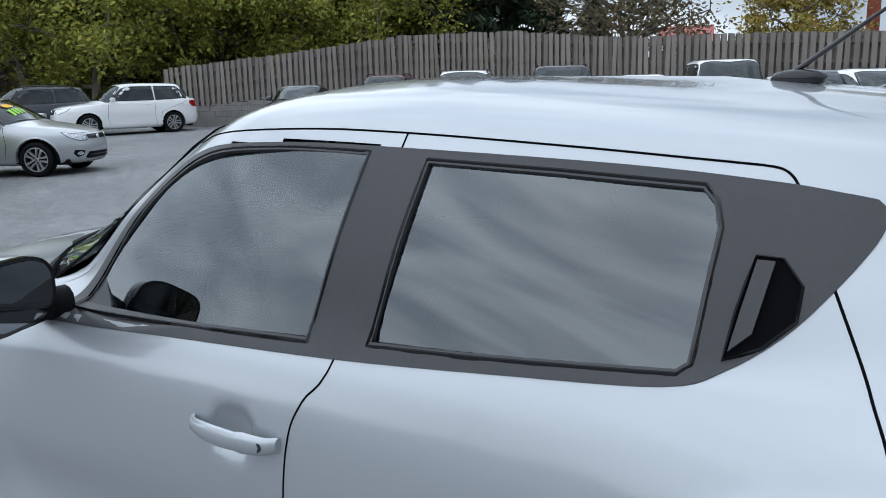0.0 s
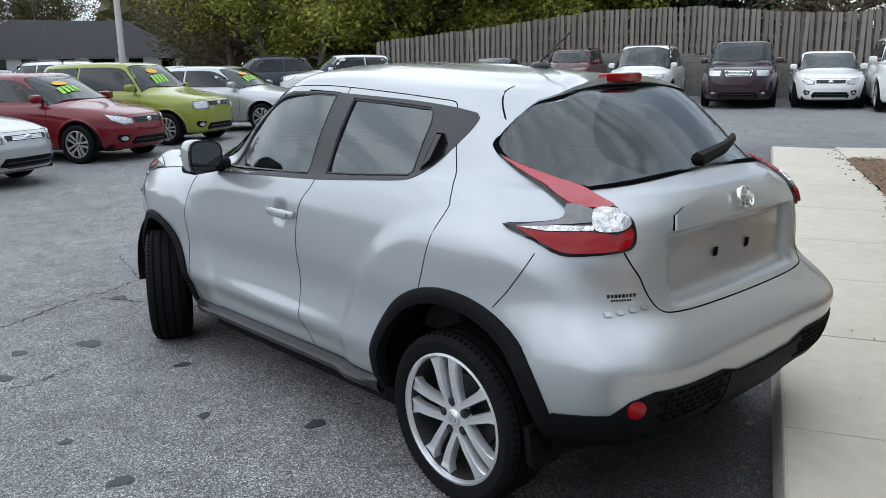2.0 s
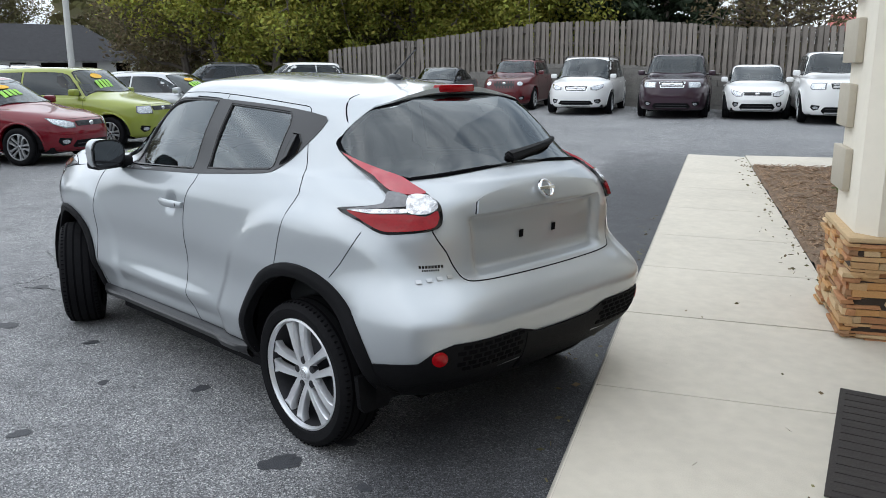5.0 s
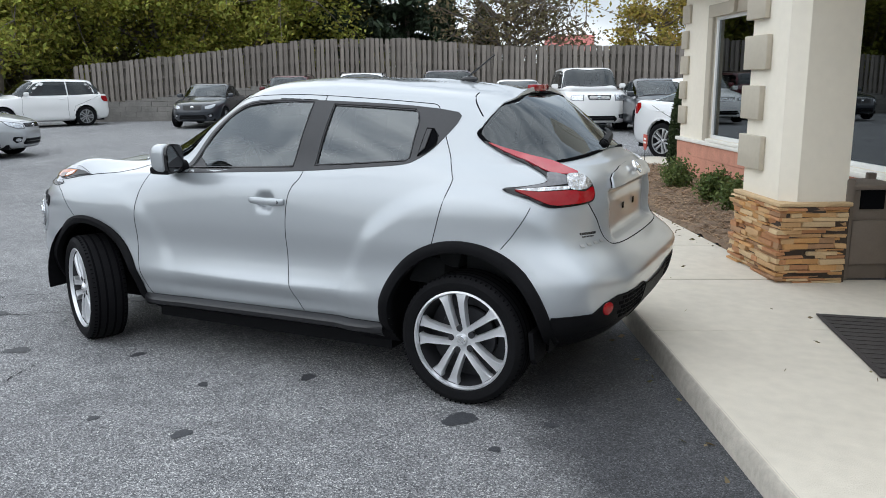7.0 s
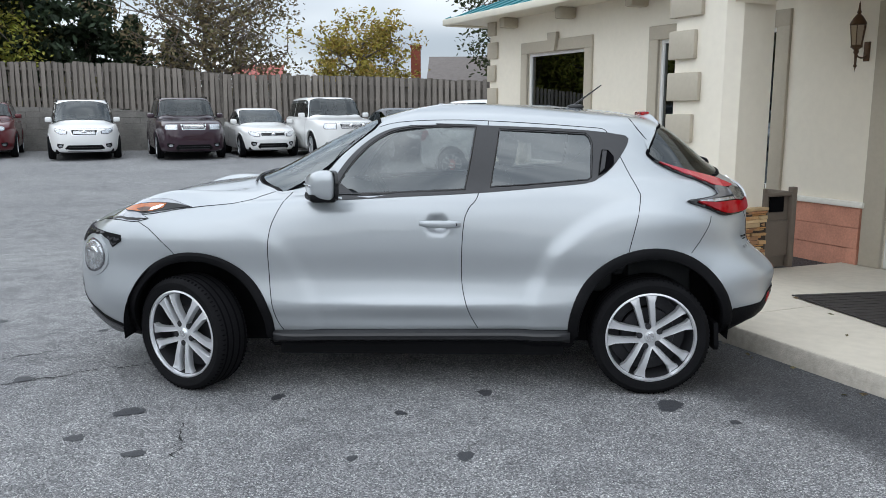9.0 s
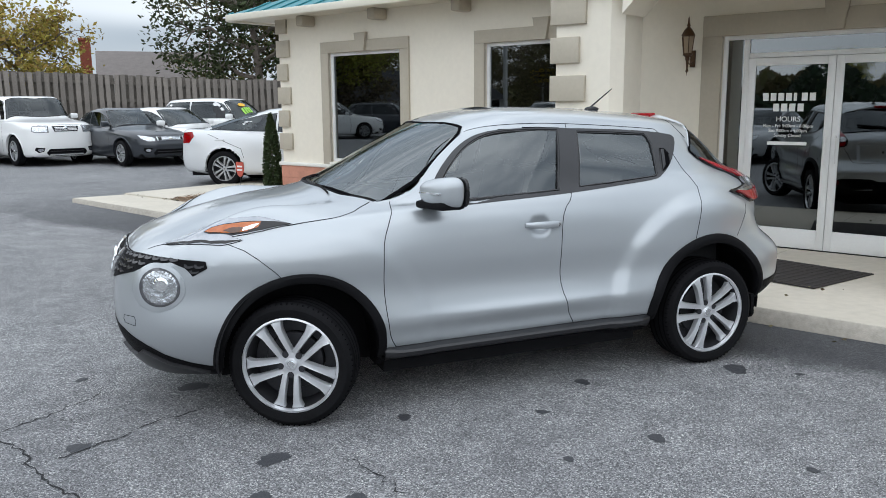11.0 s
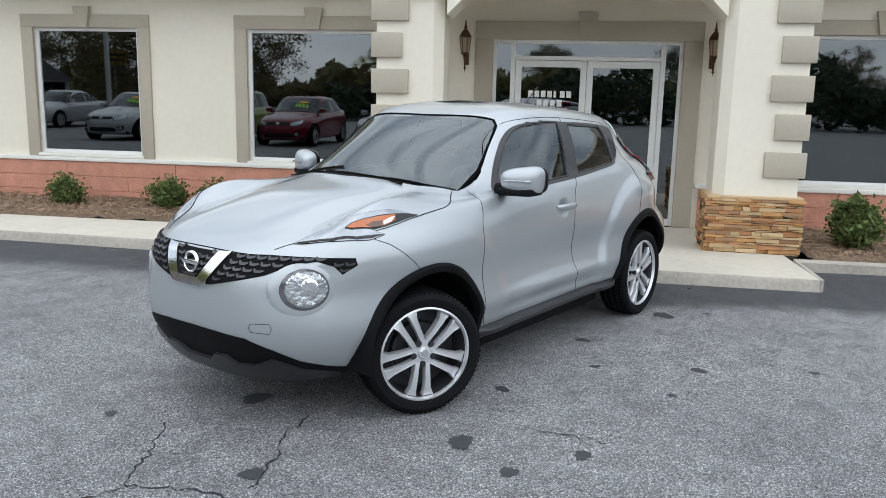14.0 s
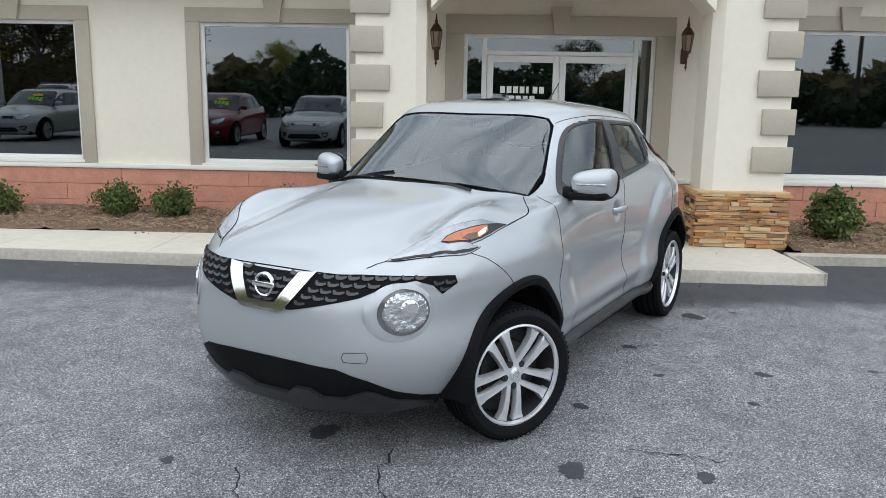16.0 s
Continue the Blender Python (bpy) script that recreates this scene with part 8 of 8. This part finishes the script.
# bank wall of grey blocks under the fence
bw_ = thing("bank_wall", "low grey stacked-block retaining wall under the fence", "retaining wall", kind="structure")
bm = bmesh.new()
for (x0, y0, z0), (x1, y1, z1) in zip(FENCE, FENCE[1:]):
    d = Vector((x1 - x0, y1 - y0, 0))
    yaw = math.degrees(math.atan2(d.y, d.x))
    nb = int(d.length / 0.62)
    hb_ = d.length / nb / 2 - 0.004
    for k in range(nb):
        t = (k + 0.5) / nb
        hz_ = z0 + (z1 - z0) * t - BH + 0.02
        c = Vector((x0, y0, 0)) + d * t
        row = 0
        while row * 0.2 < hz_:
            sft = 0.11 if row % 2 else -0.11
            box(bm, -hb_, -0.34 + rb.uniform(0, 0.02) + row * 0.012, row * 0.2 + 0.003, hb_, 0.10, min(row * 0.2 + 0.197, hz_), m=Matrix.Translation(c) @ pose(0, 0, 0, 0, 0, yaw) @ Matrix.Translation((sft, 0, 0)))
            row += 1
tagged(part("block", bm, BLOCK_GREY, bw_, smooth=False), kind="stuff")
ground2 = bmesh.new()
vs = []
for (x, y, z) in FENCE:
    vs.append((ground2.verts.new((x, y + 0.05, z - BH - 0.05)), ground2.verts.new((x - 6, y + 60, z - BH - 0.3))))
for a, b in zip(vs, vs[1:]):
    ground2.faces.new((a[0], b[0], b[1], a[1]))
tagged(part("bank_ground", ground2, mat("leaf_litter_soil", (0.09, 0.075, 0.05), 0.95, var=0.4, scale=2, bump=0.5, bscale=20), smooth=False), "brown leaf litter ground behind the fence", "ground", kind="structure")

# houses beyond
WHITE_WALL = mat("painted_white_brick", (0.66, 0.66, 0.64), 0.85, var=0.08, scale=4, bump=0.3, bscale=30)
SHINGLE = mat("dark_grey_shingles", (0.036, 0.036, 0.04), 0.9, var=0.25, scale=3, bump=0.5, bscale=20)
SHINGLE_L = mat("weathered_brown_shingles", (0.17, 0.15, 0.14), 0.9, var=0.2, scale=3, bump=0.5, bscale=20)
RED_BRICK = mat("red_brick", (0.30, 0.085, 0.055), 0.9, var=0.25, scale=9, bump=0.4, bscale=40)
RED_METAL = mat("faded_red_metal_roof", (0.42, 0.10, 0.08), 0.5, var=0.12, scale=2)


def house(name, label, m, L_, W_, eave, ridge, wall, roofm, hip=0.0, windows=0):
    """A plain house: walls, a pitched or hipped roof with overhang, windows along its front (-y)."""
    h = thing(name, label, "building", m)
    boxpart("wall", (-L_ / 2, -W_ / 2, -0.5, L_ / 2, W_ / 2, eave), wall, h)
    bm = bmesh.new()
    o = 0.45
    v = [bm.verts.new(p) for p in ((-L_ / 2 - o, -W_ / 2 - o, eave - 0.1), (L_ / 2 + o, -W_ / 2 - o, eave - 0.1), (L_ / 2 + o, W_ / 2 + o, eave - 0.1), (-L_ / 2 - o, W_ / 2 + o, eave - 0.1), (-L_ / 2 - o + hip, 0, ridge), (L_ / 2 + o - hip, 0, ridge))]
    for f in ((0, 1, 5, 4), (2, 3, 4, 5), (3, 2, 1, 0)):
        bm.faces.new([v[k] for k in f])
    bm.faces.new((v[1], v[2], v[5]))
    bm.faces.new((v[3], v[0], v[4]))
    part("roof", bm, roofm, h, smooth=False)
    if not hip:
        for sx in (-1, 1):
            bm = bmesh.new()
            q = [bm.verts.new(p) for p in ((sx * (L_ / 2 + o + 0.01), -W_ / 2, eave), (sx * (L_ / 2 + o + 0.01), W_ / 2, eave), (sx * (L_ / 2 + o + 0.01), 0, ridge - 0.15))]
            bm.faces.new(q)
            part("gable", bm, wall, h, smooth=False)
    for k in range(windows):
        x = -L_ / 2 + L_ * (k + 0.5) / windows
        w = 0.55 if k % 3 else 0.95
        boxpart("window_frame", (x - w, -W_ / 2 - 0.05, 0.75, x + w, -W_ / 2 + 0.02, eave - 0.25), GLOSS_BLACK, h)
        boxpart("pane", (x - w + 0.06, -W_ / 2 - 0.06, 0.82, x + w - 0.06, -W_ / 2 - 0.051, eave - 0.32), WIN_DARK, h)
    return h


house("painted_house", "long white painted brick building with a dark hipped roof", pose(-67.7, 21.3, -0.1, 0, 0, 79), 15.2, 10, 2.5, 5.35, WHITE_WALL, SHINGLE, 3.6, 6)
house("neighbour_house", "neighbouring house with a weathered brown shingle roof", pose(1.0, 52.5, 0, 0, 0, 0), 6.6, 7.0, 3.6, 5.35, WHITE_WALL, SHINGLE_L)
house("red_roofed_shed", "low building with a faded red metal roof", pose(-15.2, 54.5, 0, 0, 0, 14), 2.6, 4, 3.9, 5.0, WHITE_WALL, RED_METAL)
house("low_outbuilding", "low flat white outbuilding behind the fence", pose(-12.0, 55.0, 0, 0, 0, 14), 5.5, 3.5, 3.5, 3.9, WHITE_WALL, SHINGLE_L)
house("white_gable_shed", "small white gabled shed among the conifers", pose(-20.6, 39.4, 0, 0, 0, 60), 1.6, 1.4, 3.0, 4.1, WHITE_WALL, SHINGLE_L)
ch = thing("chimney", "square red brick chimney beyond the fence", "chimney", pose(-3.15, 44.7, 0))
boxpart("flue", (-0.28, -0.28, -0.5, 0.28, 0.28, 5.35), RED_BRICK, ch)
boxpart("chimney_cap", (-0.33, -0.33, 5.35, 0.33, 0.33, 5.5), RED_BRICK, ch, 0.02)
POLE_GREY = mat("pale_grey_pole", (0.50, 0.50, 0.48), 0.5, 0.2, var=0.08, scale=3)
lp = thing("lamp_post", "pale grey car park lamp post", "lamp post", pose(-24.3, 8.15, 0))
bm = bmesh.new()
cyl(bm, (0, 0, 0.5), (0, 0, 9.0), 0.11, 0.08, n=14)
part("pole", bm, POLE_GREY, lp)
boxpart("pole_base", (-0.28, -0.28, -0.05, 0.28, 0.28, 0.55), CONCRETE, lp, 0.02)
boxpart("lamp_head", (-0.2, -0.55, 8.95, 0.2, 0.25, 9.1), POLE_GREY, lp, 0.03)
WOOD_POLE = mat("creosoted_pole_wood", (0.07, 0.055, 0.045), 0.9, var=0.3, scale=3)
up = thing("utility_pole", "dark wooden utility pole with crossarms by the street", "utility pole", pose(-23, -41.3, 0, 0, 0, 120))
bm = bmesh.new()
cyl(bm, (0, 0, -0.3), (0, 0, 11), 0.15, 0.10, n=12)
part("pole", bm, WOOD_POLE, up)
for z in (9.8, 10.5):
    boxpart("crossarm", (-1.2, -0.05, z, 1.2, 0.05, z + 0.12), WOOD_POLE, up)
sg_ = thing("roadside_sign", "yellow and black roadside sign board", "sign", pose(-65.4, 9.2, -0.25, 0, 0, 75))
boxpart("sign_board", (-1.2, -0.08, 4.0, 1.2, 0.08, 5.3), mat("yellow_sign_face", (0.65, 0.45, 0.02), 0.5, var=0.05), sg_, 0.02)
for z in (4.35, 4.75):
    boxpart("sign_bar", (-0.9, -0.095, z, 0.9, -0.085, z + 0.22), GLOSS_BLACK, sg_)
boxpart("sign_post", (-0.1, -0.05, -0.2, 0.1, 0.05, 4.0), POLE_GREY, sg_)


# ---- planting by the office ----
def shrub(s, d, r, h, seed, label, material=None, leaves=2600, size=0.016):
    rr = np.random.default_rng(seed)
    t = thing("shrub", label, "shrub", BLD @ Matrix.Translation((s, d, 0.11)), group="shrubs by the office")
    bm = bmesh.new()
    tips = []
    for k in range(34):
        a, e = rr.uniform(0, 6.28), rr.uniform(0.15, 1.0)
        tip = Vector((math.cos(a) * r * e * rr.uniform(0.7, 1.1), math.sin(a) * r * e * rr.uniform(0.7, 1.1), h * (1.05 - 0.55 * e * e) * rr.uniform(0.75, 1.15)))
        pts = limb(bm, (tip.x * 0.15, tip.y * 0.15, -0.02), tip, 0.006, 0.002, 0.015, rr, 4)
        tips += pts[2:]
    part("stem", bm, BARK, t)
    tp = np.array([tuple(p) for p in tips])
    c = tp[rr.integers(0, len(tp), leaves)] + rr.normal(size=(leaves, 3)) * (0.045, 0.045, 0.05)
    c[:, 2] = np.abs(c[:, 2])
    leaf_mesh(c, size, seed, 0.1, "foliage", material or L_SHRUB, t, 1.5)
    return t


shrub(-5.65, 4.15, 0.27, 0.27, 31, "small dark green evergreen shrub in the mulch bed")
shrub(-4.25, 4.15, 0.29, 0.31, 32, "small dark green evergreen shrub in the mulch bed")
shrub(-3.58, 4.18, 0.27, 0.30, 33, "small dark green evergreen shrub in the mulch bed")
shrub(-2.2, 4.30, 0.22, 0.30, 34, "sparse twiggy shrub in the mulch bed", L_BROWN, 700)
shrub(3.78, 3.55, 0.31, 0.45, 35, "rounded leafy green shrub before the plinth", L_SHRUB, 4200, 0.022)
rr = np.random.default_rng(41)
jt = thing("juniper", "narrow columnar juniper at the office corner", "shrub", BLD @ Matrix.Translation((-8.13, 5.0, 0.08)))
bm = bmesh.new()
cyl(bm, (0, 0, -0.05), (0, 0, 1.1), 0.02, 0.006, n=7)
part("stem", bm, BARK, jt)
n = 5200
z = rr.random(n) * 1.32
ra = 0.155 * np.clip(np.minimum(z / 0.12 + 0.35, 1) * (1 - (z / 1.36) ** 3), 0.02, 1) * rr.uniform(0.55, 1.12, n)
a = rr.uniform(0, 2 * math.pi, n)
leaf_mesh(np.stack([ra * np.cos(a), ra * np.sin(a), z + 0.05], -1), 0.015, 42, 0.0, "foliage", L_JUNIPER, jt, 2.0)
ss = thing("yard_sign", "small red and white shield sign on a metal stake", "sign", BLD @ Matrix.Translation((-8.45, 4.55, 0.08)))
bm = bmesh.new()
cyl(bm, (0, 0, -0.05), (0, 0, 0.34), 0.006, n=6)
part("stake", bm, ALLOY_DARK, ss)
bm = bmesh.new()
prism(bm, [(-0.10, 0.55), (0.10, 0.55), (0.11, 0.42), (0.06, 0.32), (0, 0.29), (-0.06, 0.32), (-0.11, 0.42)], -0.006, 0.006, lambda x, z, y: Vector((x, y, z)))
part("shield", bm, mat("red_sign_print", (0.50, 0.09, 0.06), 0.5, var=0.08), ss, smooth=False)
for z in (0.46, 0.40):
    boxpart("sign_bar", (-0.07, -0.010, z, 0.07, -0.007, z + 0.03), LETTER, ss)

# fallen leaves blown along the kerb and the bed's edge
rr = np.random.default_rng(51)
n = 300
ls = rr.uniform(-9.5, 2.6, n)
kd = 1.905 - 0.0435 * ls
gut = rr.random(n) < 0.45
ld = np.where(gut, kd - 0.06 - np.abs(rr.normal(size=n)) * 0.10, np.where(ls < -1.5, 3.24 - np.abs(rr.normal(size=n)) * 0.11, kd + rr.random(n) * 1.2))
lz = np.where(gut, 0.008, 0.120)
keep = gut | (ls < -1.5) | (rr.random(n) < 0.2)
lp_ = np.array([tuple(bb(a, b, c)) for a, b, c in zip(ls, ld, lz)])[keep]
tagged(leaf_mesh(lp_, 0.012, 52, 0.9, "fallen_leaves", L_BROWN), "small dry brown leaves scattered along the kerb", "leaves", kind="stuff")
